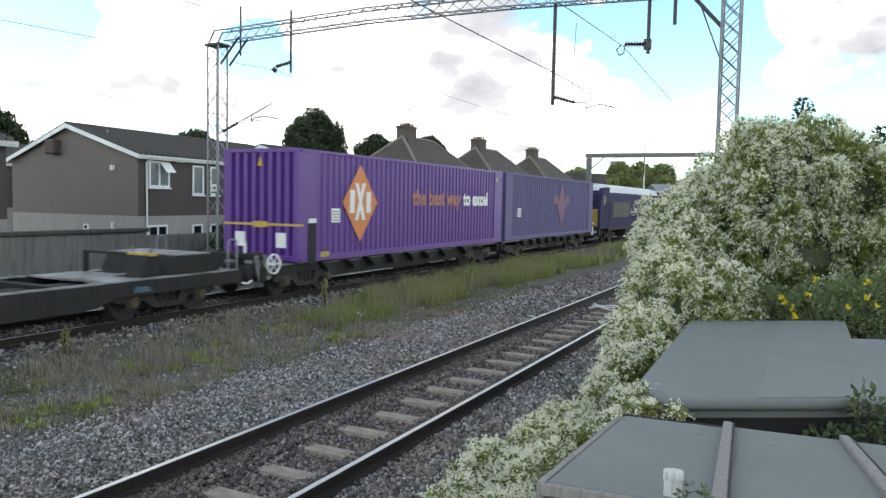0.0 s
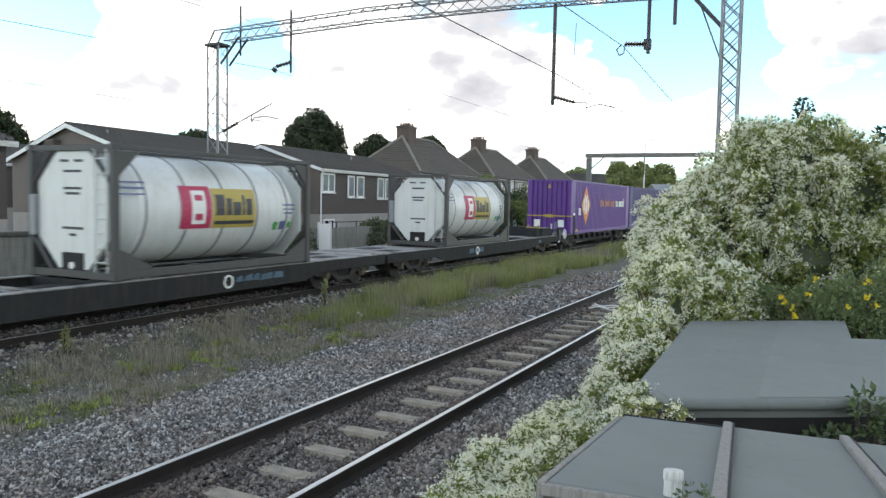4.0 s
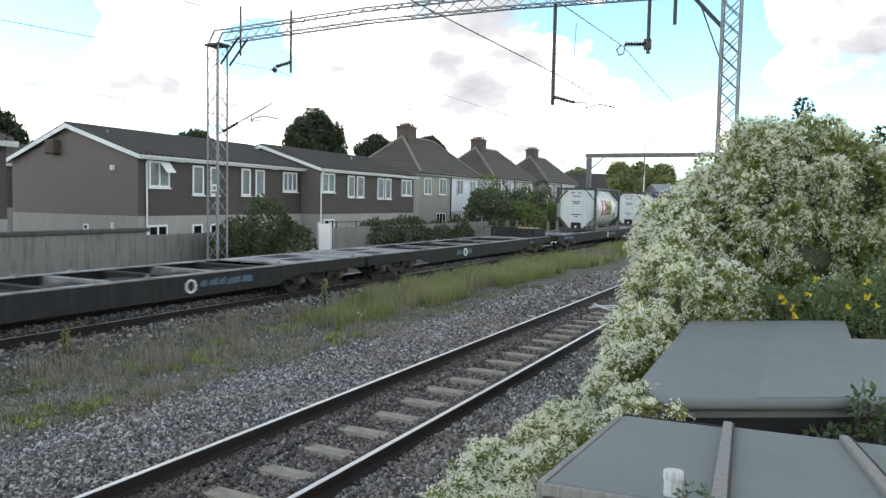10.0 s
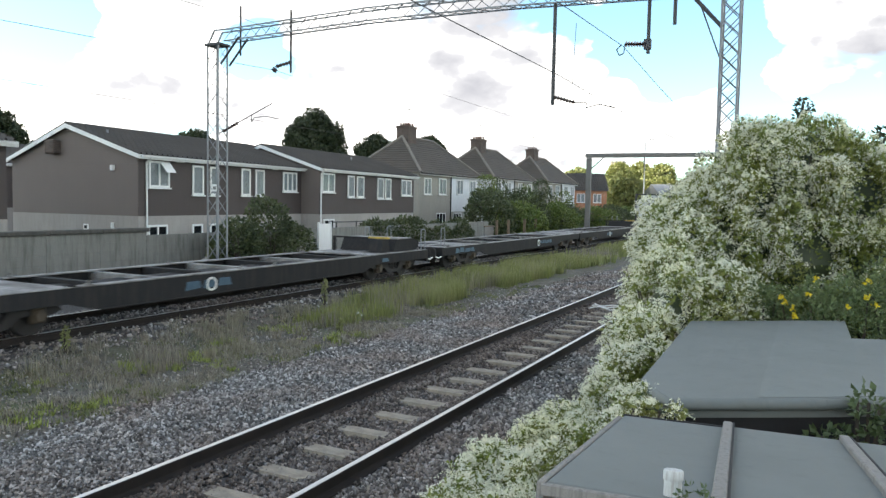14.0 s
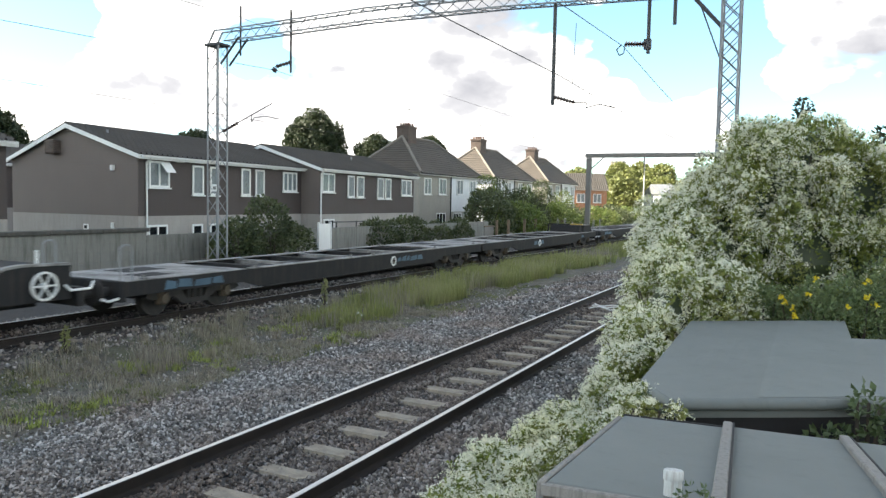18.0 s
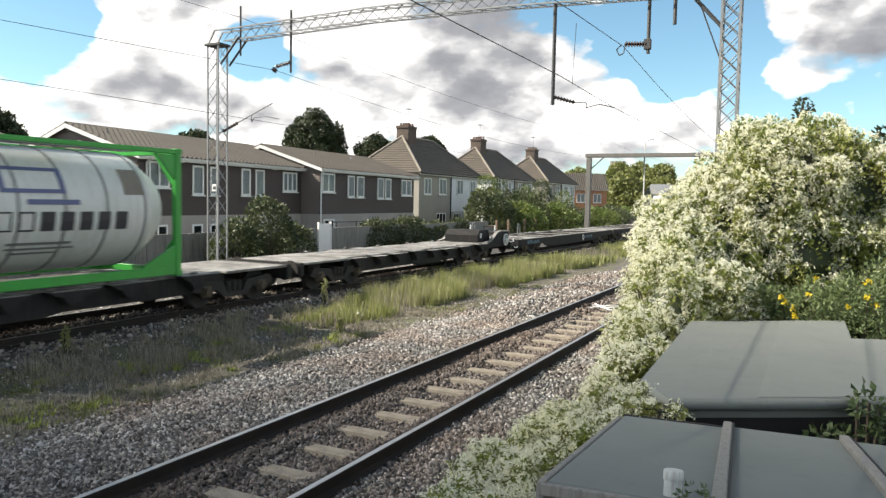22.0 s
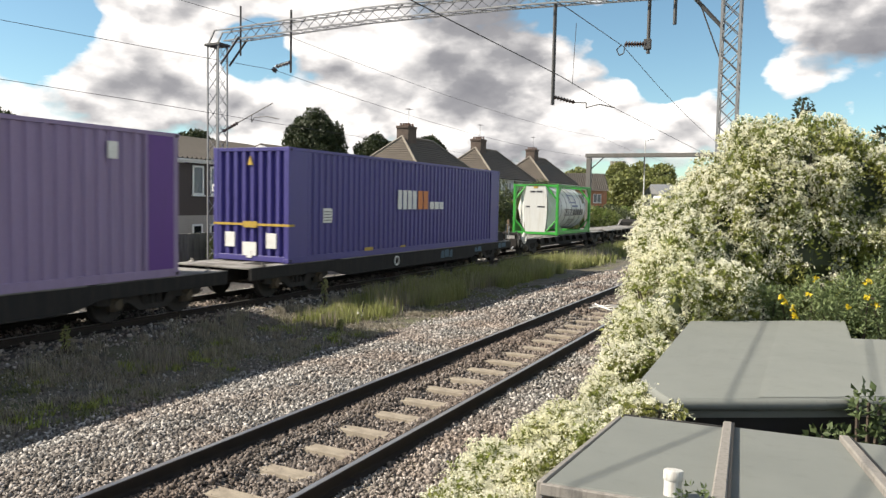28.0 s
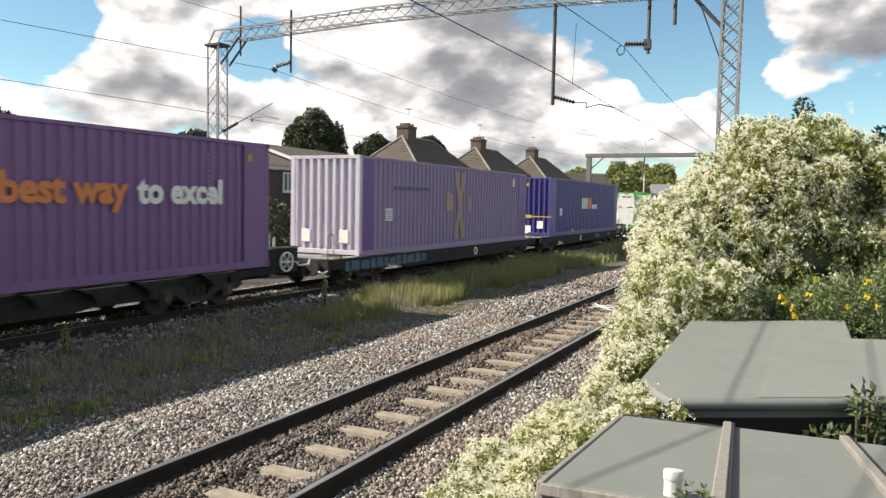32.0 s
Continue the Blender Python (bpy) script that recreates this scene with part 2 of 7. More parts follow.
class Mat:
    """A node material with short ways to add nodes."""

    def __init__(self, name):
        self.m = bpy.data.materials.new(name)
        self.m.use_nodes = True
        self.n, self.l = self.m.node_tree.nodes, self.m.node_tree.links
        self.b = self.n["Principled BSDF"]
        self.tc = self.n.new("ShaderNodeTexCoord")

    def put(self, socket, v):
        if isinstance(v, (int, float)):
            socket.default_value = v
        elif isinstance(v, tuple):
            socket.default_value = (*v, 1) if len(v) == 3 and socket.type == "RGBA" else v
        else:
            self.l.new(v, socket)

    def coords(self, scale=(1, 1, 1), kind="Object"):
        m = self.n.new("ShaderNodeMapping")
        m.inputs["Scale"].default_value = scale
        self.l.new(self.tc.outputs[kind], m.inputs["Vector"])
        return m.outputs[0]

    def noise(self, scale, detail=4, rough=0.55, vec=None):
        n = self.n.new("ShaderNodeTexNoise")
        n.inputs["Scale"].default_value, n.inputs["Detail"].default_value, n.inputs["Roughness"].default_value = scale, detail, rough
        self.l.new(vec if vec else self.tc.outputs["Object"], n.inputs["Vector"])
        return n.outputs[0]

    def voronoi(self, scale, vec=None, out="Distance"):
        n = self.n.new("ShaderNodeTexVoronoi")
        n.inputs["Scale"].default_value = scale
        self.l.new(vec if vec else self.tc.outputs["Object"], n.inputs["Vector"])
        return n.outputs[out]

    def ramp(self, value, *stops):
        r = self.n.new("ShaderNodeValToRGB")
        while len(r.color_ramp.elements) < len(stops):
            r.color_ramp.elements.new(0.5)
        for e, (p, c) in zip(r.color_ramp.elements, stops):
            e.position, e.color = p, (*c, 1) if isinstance(c, tuple) else (c, c, c, 1)
        self.l.new(value, r.inputs[0])
        return r.outputs[0]

    def mix(self, fac, a, b, blend="MIX"):
        n = self.n.new("ShaderNodeMix")
        n.data_type, n.blend_type = "RGBA", blend
        self.put(n.inputs[0], fac)
        self.put(n.inputs[6], a)
        self.put(n.inputs[7], b)
        return n.outputs[2]

    def math(self, op, a, b=0.0):
        n = self.n.new("ShaderNodeMath")
        n.operation = op
        self.put(n.inputs[0], a)
        self.put(n.inputs[1], b)
        return n.outputs[0]

    def random(self):
        return self.n.new("ShaderNodeObjectInfo").outputs["Random"]

    def island(self):
        return self.n.new("ShaderNodeNewGeometry").outputs["Random Per Island"]

    def xyz(self):
        s = self.n.new("ShaderNodeSeparateXYZ")
        self.l.new(self.tc.outputs["Object"], s.inputs[0])
        return s.outputs

    def bump(self, height, strength=0.4, distance=0.02):
        n = self.n.new("ShaderNodeBump")
        n.inputs["Strength"].default_value, n.inputs["Distance"].default_value = strength, distance
        self.l.new(height, n.inputs["Height"])
        self.l.new(n.outputs[0], self.b.inputs["Normal"])

    def done(self, colour, rough=0.6, metal=0.0, **more):
        self.put(self.b.inputs["Base Color"], colour)
        self.put(self.b.inputs["Roughness"], rough)
        self.put(self.b.inputs["Metallic"], metal)
        for k, v in more.items():
            self.put(self.b.inputs[k.replace("_", " ")], v)
        return self.m


def shade(c, f):
    return tuple(min(1.0, x * f) for x in c)


def paint(name, c, rough=0.5, dirt=(0.10, 0.085, 0.07), amount=0.5, scale=1.0, metal=0.0, bump=0.15, fade=0.15):
    """Weathered paint: large fade, streaks that run down, fine grime."""
    m = Mat(name)
    big = m.noise(0.9 * scale, 5, 0.6)
    streak = m.noise(3.0 * scale, 6, 0.65, m.coords((4, 4, 0.35)))
    fine = m.noise(38 * scale, 3, 0.6)
    base = m.mix(big, shade(c, 1 - fade), shade(c, 1 + fade))
    grime = m.math("MULTIPLY", m.ramp(streak, (0.47, 0.0), (0.75, 1.0)), amount)
    base = m.mix(grime, base, dirt)
    base = m.mix(m.ramp(fine, (0.35, 0.25 * amount), (0.55, 0.0)), base, dirt)
    m.bump(fine, bump, 0.004)
    return m.done(base, m.math("ADD", m.math("MULTIPLY", big, 0.25), rough - 0.12), metal)


def plain(name, c, rough=0.6, metal=0.0, scale=6.0, var=0.18, bump=0.15):
    m = Mat(name)
    a, b = m.noise(scale, 5, 0.6), m.noise(scale * 9, 3, 0.6)
    col = m.mix(a, shade(c, 1 - var), shade(c, 1 + var))
    col = m.mix(m.ramp(b, (0.3, 0.35), (0.5, 0.0)), col, shade(c, 0.6))
    m.bump(b, bump, 0.004)
    return m.done(col, rough, metal)

# ---- materials ----
def ground_material():
    m = Mat("ground_soil")
    x, y, z = m.xyz()
    edge = m.math("ADD", x, m.math("MULTIPLY", m.math("SUBTRACT", m.noise(0.8, 4), 0.5), 1.1))
    stone = m.voronoi(17, out="Color")
    cell = m.voronoi(17)
    grey = m.mix(m.ramp(stone, (0.0, 0.0), (1.0, 1.0)), (0.035, 0.033, 0.031), (0.12, 0.112, 0.107))
    soil = m.mix(m.noise(1.7, 6, 0.6), (0.045, 0.040, 0.026), (0.115, 0.10, 0.07))
    grit = m.mix(m.ramp(m.voronoi(34, out="Color"), (0.15, 0.0), (0.9, 1.0)), (0.05, 0.045, 0.036), (0.19, 0.175, 0.145))
    soil = m.mix(m.ramp(m.noise(2.2, 5, 0.6), (0.40, 0.0), (0.60, 1.0)), soil, grit)
    green = m.mix(m.ramp(m.noise(0.7, 6, 0.66), (0.48, 0.0), (0.66, 0.8)), soil, (0.075, 0.088, 0.030))
    near_bed = m.math("MULTIPLY", m.math("GREATER_THAN", edge, -7.7), m.math("LESS_THAN", edge, -1.9))
    far_bed = m.math("MULTIPLY", m.math("GREATER_THAN", edge, -19.2), m.math("LESS_THAN", edge, -11.3))
    dirty = m.mix(0.72, grey, (0.035, 0.031, 0.028))
    west_bed = m.math("MULTIPLY", m.math("GREATER_THAN", edge, -15.8), m.math("LESS_THAN", edge, -13.2))
    col = m.mix(near_bed, m.mix(west_bed, m.mix(far_bed, green, dirty), grey), grey)
    m.bump(m.mix(0.5, cell, m.noise(30, 4)), 0.8, 0.03)
    return m.done(col, 0.95)


def stone_material():
    m = Mat("ballast_stone")
    r = m.island()
    col = m.ramp(r, (0.0, (0.045, 0.043, 0.041)), (0.35, (0.15, 0.145, 0.138)), (0.70, (0.29, 0.28, 0.265)), (1.0, (0.66, 0.64, 0.61)))
    rust = m.ramp(m.noise(0.5, 3), (0.40, 0.0), (0.62, 0.75))
    col = m.mix(rust, col, m.mix(r, (0.09, 0.067, 0.055), (0.39, 0.305, 0.25)))
    x, y, z = m.xyz()
    oil = m.math("SUBTRACT", 1.0, m.math("MULTIPLY", m.math("ABSOLUTE", m.math("SUBTRACT", m.math("ABSOLUTE", m.math("ADD", x, 4.52)), 0.62)), 4.5))
    col = m.mix(m.math("MULTIPLY", m.math("MAXIMUM", oil, 0.0), 0.75), col, (0.03, 0.025, 0.022))
    bed = m.math("LESS_THAN", m.math("ABSOLUTE", m.math("ADD", x, 4.52)), 0.7)
    col = m.mix(m.math("MULTIPLY", bed, 0.55), col, m.mix(r, (0.07, 0.052, 0.042), (0.17, 0.125, 0.10)))
    grain = m.noise(70, 3)
    col = m.mix(m.ramp(grain, (0.35, 0.4), (0.6, 0.0)), col, (0.07, 0.06, 0.055))
    m.bump(grain, 0.5, 0.006)
    return m.done(col, 0.93)


def rail_side_material():
    m = Mat("rail_rust")
    col = m.mix(m.noise(5, 5), (0.010, 0.008, 0.007), (0.030, 0.021, 0.016))
    m.bump(m.noise(60, 3), 0.4, 0.003)
    return m.done(col, 0.85, 0.1)


def rail_top_material():
    m = Mat("rail_polished")
    col = m.mix(m.noise(4, 4, 0.5, m.coords((8, 0.6, 1))), (0.36, 0.34, 0.32), (0.62, 0.60, 0.58))
    return m.done(col, 0.34, 0.9)


def concrete_material(name, c, stain=(0.08, 0.075, 0.06), amount=0.6):
    m = Mat(name)
    big = m.noise(0.7, 6, 0.62)
    drip = m.noise(2.2, 6, 0.6, m.coords((3, 3, 0.4)))
    fine = m.noise(45, 4, 0.6)
    col = m.mix(big, shade(c, 0.75), shade(c, 1.2))
    col = m.mix(m.math("MULTIPLY", m.ramp(drip, (0.45, 0.0), (0.7, 1.0)), amount), col, stain)
    col = m.mix(m.ramp(fine, (0.35, 0.4), (0.55, 0.0)), col, shade(c, 0.55))
    m.bump(fine, 0.4, 0.006)
    return m.done(col, 0.92)


def brick_material(name, c1, c2, mortar):
    m = Mat(name)
    n = m.n.new("ShaderNodeTexBrick")
    x, y, z = m.xyz()
    comb = m.n.new("ShaderNodeCombineXYZ")
    m.l.new(m.math("ADD", x, y), comb.inputs[0])
    m.l.new(z, comb.inputs[1])
    m.l.new(comb.outputs[0], n.inputs["Vector"])
    n.inputs["Scale"].default_value = 1.0
    n.inputs["Brick Width"].default_value, n.inputs["Row Height"].default_value, n.inputs["Mortar Size"].default_value = 0.225, 0.075, 0.006
    n.inputs["Color1"].default_value, n.inputs["Color2"].default_value, n.inputs["Mortar"].default_value = (*c1, 1), (*c2, 1), (*mortar, 1)
    col = m.mix(m.ramp(m.noise(1.2, 5), (0.35, 0.35), (0.6, 0.0)), n.outputs[0], shade(c1, 0.6))
    m.bump(n.outputs["Fac"], 0.4, 0.006)
    return m.done(col, 0.9)


def tile_material(name, c):
    m = Mat(name)
    big, fine = m.noise(0.6, 6, 0.62), m.noise(11, 5, 0.6)
    col = m.mix(big, shade(c, 0.7), shade(c, 1.3))
    col = m.mix(m.ramp(fine, (0.52, 0.0), (0.68, 0.5)), col, (0.085, 0.085, 0.07))
    m.bump(fine, 0.3, 0.01)
    return m.done(col, 0.85)


def glass_material():
    """Thin clear pane: what lies behind shows through, the sky glints in it."""
    m = Mat("window_glass")
    m.b.inputs["Base Color"].default_value = (0.02, 0.024, 0.028, 1)
    m.b.inputs["Roughness"].default_value, m.b.inputs["IOR"].default_value = 0.05, 1.52
    clear = m.n.new("ShaderNodeBsdfTransparent")
    clear.inputs[0].default_value = (0.86, 0.89, 0.90, 1)
    mx = m.n.new("ShaderNodeMixShader")
    mx.inputs[0].default_value = 0.20
    m.l.new(clear.outputs[0], mx.inputs[1])
    m.l.new(m.b.outputs[0], mx.inputs[2])
    m.l.new(mx.outputs[0], m.n["Material Output"].inputs[0])
    return m.m


def leaf_material(name, dark, light, yellow=None, scale=1.2, through=0.25):
    m = Mat(name)
    col = m.mix(m.island(), dark, light)
    col = m.mix(m.ramp(m.noise(scale, 4), (0.4, 0.0), (0.68, 0.6)), col, yellow or light)
    m.l.new(col, m.b.inputs["Base Color"])
    m.b.inputs["Roughness"].default_value = 0.55
    tr = m.n.new("ShaderNodeBsdfTranslucent")
    m.l.new(col, tr.inputs[0])
    mx = m.n.new("ShaderNodeMixShader")
    mx.inputs[0].default_value = through
    m.l.new(m.b.outputs[0], mx.inputs[1])
    m.l.new(tr.outputs[0], mx.inputs[2])
    m.l.new(mx.outputs[0], m.n["Material Output"].inputs[0])
    return m.m


M_ground, M_stone = ground_material(), stone_material()
M_rail, M_railtop = rail_side_material(), rail_top_material()
M_sleeper = concrete_material("sleeper_concrete", (0.30, 0.26, 0.205), (0.10, 0.08, 0.06), amount=0.6)
M_wall = concrete_material("wall_concrete", (0.225, 0.222, 0.20), (0.075, 0.073, 0.06), 0.65)
M_coping = concrete_material("coping_concrete", (0.09, 0.085, 0.075), (0.03, 0.03, 0.025), 0.8)
M_steel = paint("galvanised_steel", (0.26, 0.27, 0.28), 0.55, amount=0.3, metal=0.3)
M_dark_steel = paint("dark_steel", (0.045, 0.047, 0.05), 0.6, amount=0.5)
M_wire = plain("wire_copper", (0.045, 0.043, 0.042), 0.6, 0.3)
M_insul = plain("insulator_brown", (0.05, 0.03, 0.026), 0.3)
# gable boards are paler than the front's: sunlight put into the colour
M_gable_lit = paint("boarding_gable_sunlit", (0.165, 0.137, 0.122), 0.75, (0.12, 0.10, 0.09), 0.12, 0.6)
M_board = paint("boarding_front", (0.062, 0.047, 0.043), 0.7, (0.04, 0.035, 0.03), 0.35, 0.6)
M_render = concrete_material("render_beige", (0.37, 0.345, 0.32), (0.22, 0.20, 0.18), 0.3)
M_white = paint("white_upvc", (0.78, 0.78, 0.76), 0.4, (0.35, 0.33, 0.29), 0.25, bump=0.05)
M_glass = glass_material()
M_net = plain("net_curtain", (0.72, 0.73, 0.73), 0.9, scale=2.2, var=0.35)
M_tiles = tile_material("roof_tiles_brown", (0.070, 0.062, 0.055))
M_tiles2 = tile_material("roof_tiles_dark", (0.080, 0.066, 0.054))
M_brick = brick_material("chimney_brick", (0.082, 0.060, 0.050), (0.125, 0.090, 0.074), (0.14, 0.125, 0.11))
M_brickred = brick_material("house_brick_red", (0.42, 0.17, 0.085), (0.52, 0.23, 0.12), (0.4, 0.34, 0.28))
M_rendergrey = concrete_material("render_grey", (0.36, 0.345, 0.31), amount=0.35)
M_rendercream = concrete_material("render_cream", (0.36, 0.34, 0.30), (0.24, 0.22, 0.19), 0.35)
M_renderwhite = concrete_material("render_white", (0.74, 0.76, 0.78), (0.5, 0.5, 0.48), 0.25)
M_clay = plain("clay_pots", (0.13, 0.075, 0.055), 0.85)
M_hiptile = plain("hip_tiles", (0.22, 0.195, 0.165), 0.85)
def felt_material(name, tone):
    m = Mat(name)
    fine = m.noise(130, 3, 0.6)
    col = m.mix(m.noise(1.3, 6, 0.6), shade((0.130, 0.141, 0.132), tone), shade((0.190, 0.203, 0.187), tone))
    col = m.mix(m.ramp(m.noise(7, 5, 0.65), (0.55, 0.0), (0.75, 0.35)), col, (0.10, 0.105, 0.095))
    col = m.mix(m.ramp(m.noise(0.8, 6, 0.7, m.coords((3.0, 0.4, 1.0))), (0.55, 0.0), (0.72, 0.3)), col, (0.22, 0.23, 0.21))
    m.bump(m.math("ADD", fine, m.math("MULTIPLY", m.noise(2.5, 3), 4.0)), 0.35, 0.004)
    return m.done(col, 0.82)


M_felt, M_felt2 = felt_material("roofing_felt", 1.0), felt_material("roofing_felt_newer", 1.07)
M_timber = plain("weathered_timber", (0.16, 0.115, 0.075), 0.85, scale=9)
M_black = plain("black_tar", (0.014, 0.013, 0.013), 0.8)
M_pipe = paint("white_pipe", (0.56, 0.57, 0.55), 0.55, (0.16, 0.09, 0.05), 0.6, 8.0)

# ---- ground: one sheet to the horizon ----
TRACK_A, TRACK_B = -4.52, -12.87      # the near line and the line of the train


def ground_z(x, y):
    """Height of the ground: two ballast beds, a cess between them, lower land beyond."""
    pts = [(-60, -0.75), (-23, -0.7), (-20.5, -0.55), (-19.0, -0.42), (-15.2, -0.38), (-14.5, -0.17), (-11.2, -0.17), (-10.4, -0.34),
           (-8.2, -0.36), (-7.5, -0.30), (-6.6, -0.15), (-5.36, -0.15), (-5.24, -0.20), (-5.05, -0.175), (-4.80, -0.19), (-4.68, -0.235), (-4.25, -0.235), (-4.10, -0.19), (-3.80, -0.175), (-3.68, -0.15), (-2.9, -0.15), (-2.2, -0.40), (-1.4, -0.55), (60, -0.6)]
    for (a, za), (b, zb) in zip(pts, pts[1:]):
        if a <= x <= b:
            h = za + (zb - za) * (x - a) / (b - a)
            break
    else:
        h = -0.75 if x < 0 else -0.6
    return h + 0.03 * noise.noise(Vector((x * 0.7, y * 0.5, 0))) if x > -11 else h


def ground_sheet():
    xs = [-2500, -900, -300, -120, -60, -45, -35, -28, -23, -20.5, -19, -17, -15.2, -14.5, -13.5, -12.2, -11.2] + [-10.8 + 0.3 * i for i in range(18)] + [-5.36, -5.24, -5.05, -4.8, -4.68, -4.25, -4.1, -3.8, -3.68, -3.3] + [-3.0 + 0.3 * i for i in range(11)] + [0.6, 3, 8, 20, 60, 200, 800, 2500]
    ys = [-600, -200, -60, -20, -8, -2] + [0.5 * i for i in range(0, 60)] + [30 + 2 * i for i in range(20)] + [72, 85, 100, 130, 180, 260, 400, 700, 1300, 2600]
    verts = [(x, y, ground_z(x, y)) for y in ys for x in xs]
    n = len(xs)
    faces = [(j * n + i, j * n + i + 1, (j + 1) * n + i + 1, (j + 1) * n + i) for j in range(len(ys) - 1) for i in range(n - 1)]
    me = raw_mesh("ground", verts, faces)
    me.materials.append(M_ground)
    for p in me.polygons:
        p.use_smooth = True
    return tagged(new("ground", me), "ballast, bare soil and weedy ground beside the railway", "ground", kind="structure")


ground_sheet()



def turns(n, rng):
    """n random rotation matrices."""
    q = rng.normal(size=(n, 4))
    q /= np.linalg.norm(q, axis=1)[:, None]
    w, x, y, z = q.T
    return np.stack([np.stack([1 - 2 * (y * y + z * z), 2 * (x * y - z * w), 2 * (x * z + y * w)], 1),
                     np.stack([2 * (x * y + z * w), 1 - 2 * (x * x + z * z), 2 * (y * z - x * w)], 1),
                     np.stack([2 * (x * z - y * w), 2 * (y * z + x * w), 1 - 2 * (x * x + y * y)], 1)], 1)


_octa_v = np.array([(1, 0, 0), (-1, 0, 0), (0, 1, 0), (0, -1, 0), (0, 0, 1), (0, 0, -1)], float) * 1.05
_octa_f = np.array([(0, 2, 4), (2, 1, 4), (1, 3, 4), (3, 0, 4), (2, 0, 5), (1, 2, 5), (3, 1, 5), (0, 3, 5)])


def stones(name, pos, size, seed):
    """Angular stones, each a rough lump, as one mesh."""
    rng = np.random.default_rng(seed)
    n = len(pos)
    m = len(_octa_v)
    lump = (_octa_v[None] + rng.normal(size=(n, m, 3)) * 0.24) * rng.uniform(0.55, 1.25, size=(n, 1, 3))
    v = np.einsum("nij,nkj->nki", turns(n, rng), lump) * size[:, None, None] + pos[:, None]
    f = _octa_f[None] + (np.arange(n) * m)[:, None, None]
    me = mesh_np(name, v.reshape(-1, 3), f.reshape(-1, 3), 3)
    me.materials.append(M_stone)
    return me


def heights(x, y):
    return np.array([ground_z(a, b) for a, b in zip(x, y)])


def ballast():
    rng = np.random.default_rng(3)
    zones = [(-8.3, -2.1, 3.0, 9.5, 60000, 0.0245), (-8.3, -2.1, 9.5, 16, 40000, 0.028), (-8.3, -2.6, 16, 30, 16000, 0.042), (-15.0, -10.9, 6, 32, 11000, 0.038), (-11.0, -7.6, 5, 24, 10000, 0.019), (-15.6, -13.1, 5, 34, 14000, 0.036)]
    for k, (x0, x1, y0, y1, n, r) in enumerate(zones):
        x, y = rng.uniform(x0, x1, n), rng.uniform(y0, y1, n)
        if k < 3:
            thin = (x < -7.3) & (rng.random(n) < (-7.3 - x) / 0.9)
            x, y = x[~thin], y[~thin]
        z = heights(x, y) + rng.uniform(-0.3, 0.85, len(x)) * r
        rel = np.abs(x - TRACK_A)
        z += np.where(rel < 0.68, np.where(rel > 0.30, 0.022, 0.0), 0.0)
        keep = ~((np.abs(rel - 0.7525) < 0.09) & (k < 3))
        size = r * rng.uniform(0.5, 1.3, len(x))
        me = stones("ballast", np.stack([x, y, z], 1)[keep], size[keep], 20 + k)
        tagged(new("ballast", me), "loose grey and rust-brown crushed stone ballast", "ballast", kind="stuff")


ballast()


def railway(cx, y0, y1, name, sleepers_from, sleepers_to):
    track = thing(name, "rusty running rails with polished heads on concrete sleepers", "railway track", pose(cx, 0, 0), kind="structure")
    prof = [(-0.07, -0.159), (0.07, -0.159), (0.07, -0.148), (0.018, -0.13), (0.009, -0.115), (0.009, -0.05), (0.034, -0.038), (0.036, -0.006), (0.03, -0.003),
            (-0.03, -0.003), (-0.036, -0.006), (-0.034, -0.038), (-0.009, -0.05), (-0.009, -0.115), (-0.018, -0.13), (-0.07, -0.148)]
    for sx in (-0.7525, 0.7525):
        rail = part("rail", Build().prism([(sx + a, b) for a, b in prof], "y", y0, y1), M_rail, track)
        head = Build().prism([(sx - 0.029, -0.0035), (sx + 0.029, -0.0035), (sx + 0.024, 0.0005), (sx - 0.024, 0.0005)], "y", y0, y1)
        part("railhead", head, M_railtop, rail, "polished steel running surface")
    b = Build()
    for x0, x1, z in ((-1.25, -0.5, -0.155), (0.5, 1.25, -0.155)):
        b.prism([(-0.14, -0.36), (0.14, -0.36), (0.115, z), (-0.115, z)], "x", x0, x1)
    b.prism([(-0.13, -0.36), (0.13, -0.36), (0.10, -0.172), (-0.10, -0.172)], "x", -0.5, 0.5)
    me = b.mesh("sleeper")
    me.materials.append(M_sleeper)
    clip = Build()
    for sx in (-0.7525, 0.7525):
        for s in (-1, 1):
            clip.box(sx + s * 0.10 - 0.03, sx + s * 0.10 + 0.03, -0.05, 0.05, -0.156, -0.125, 0.012)
    cm = clip.mesh("rail_clips")
    cm.materials.append(M_rail)
    y = sleepers_from
    rng = random.Random(5)
    while y < sleepers_to:
        s = new("sleeper", me)
        s.parent = track
        s.matrix_basis = pose(rng.uniform(-0.02, 0.02), y, rng.uniform(-0.008, 0.006), 0, 0, rng.uniform(-0.7, 0.7))
        c = new("rail_clips", cm)
        c.parent = s
        y += 0.717
    return track


railway(TRACK_A, -30, 420, "near_track", 0.0, 45)
railway(TRACK_B, -60, 420, "far_track", 4.0, 50)

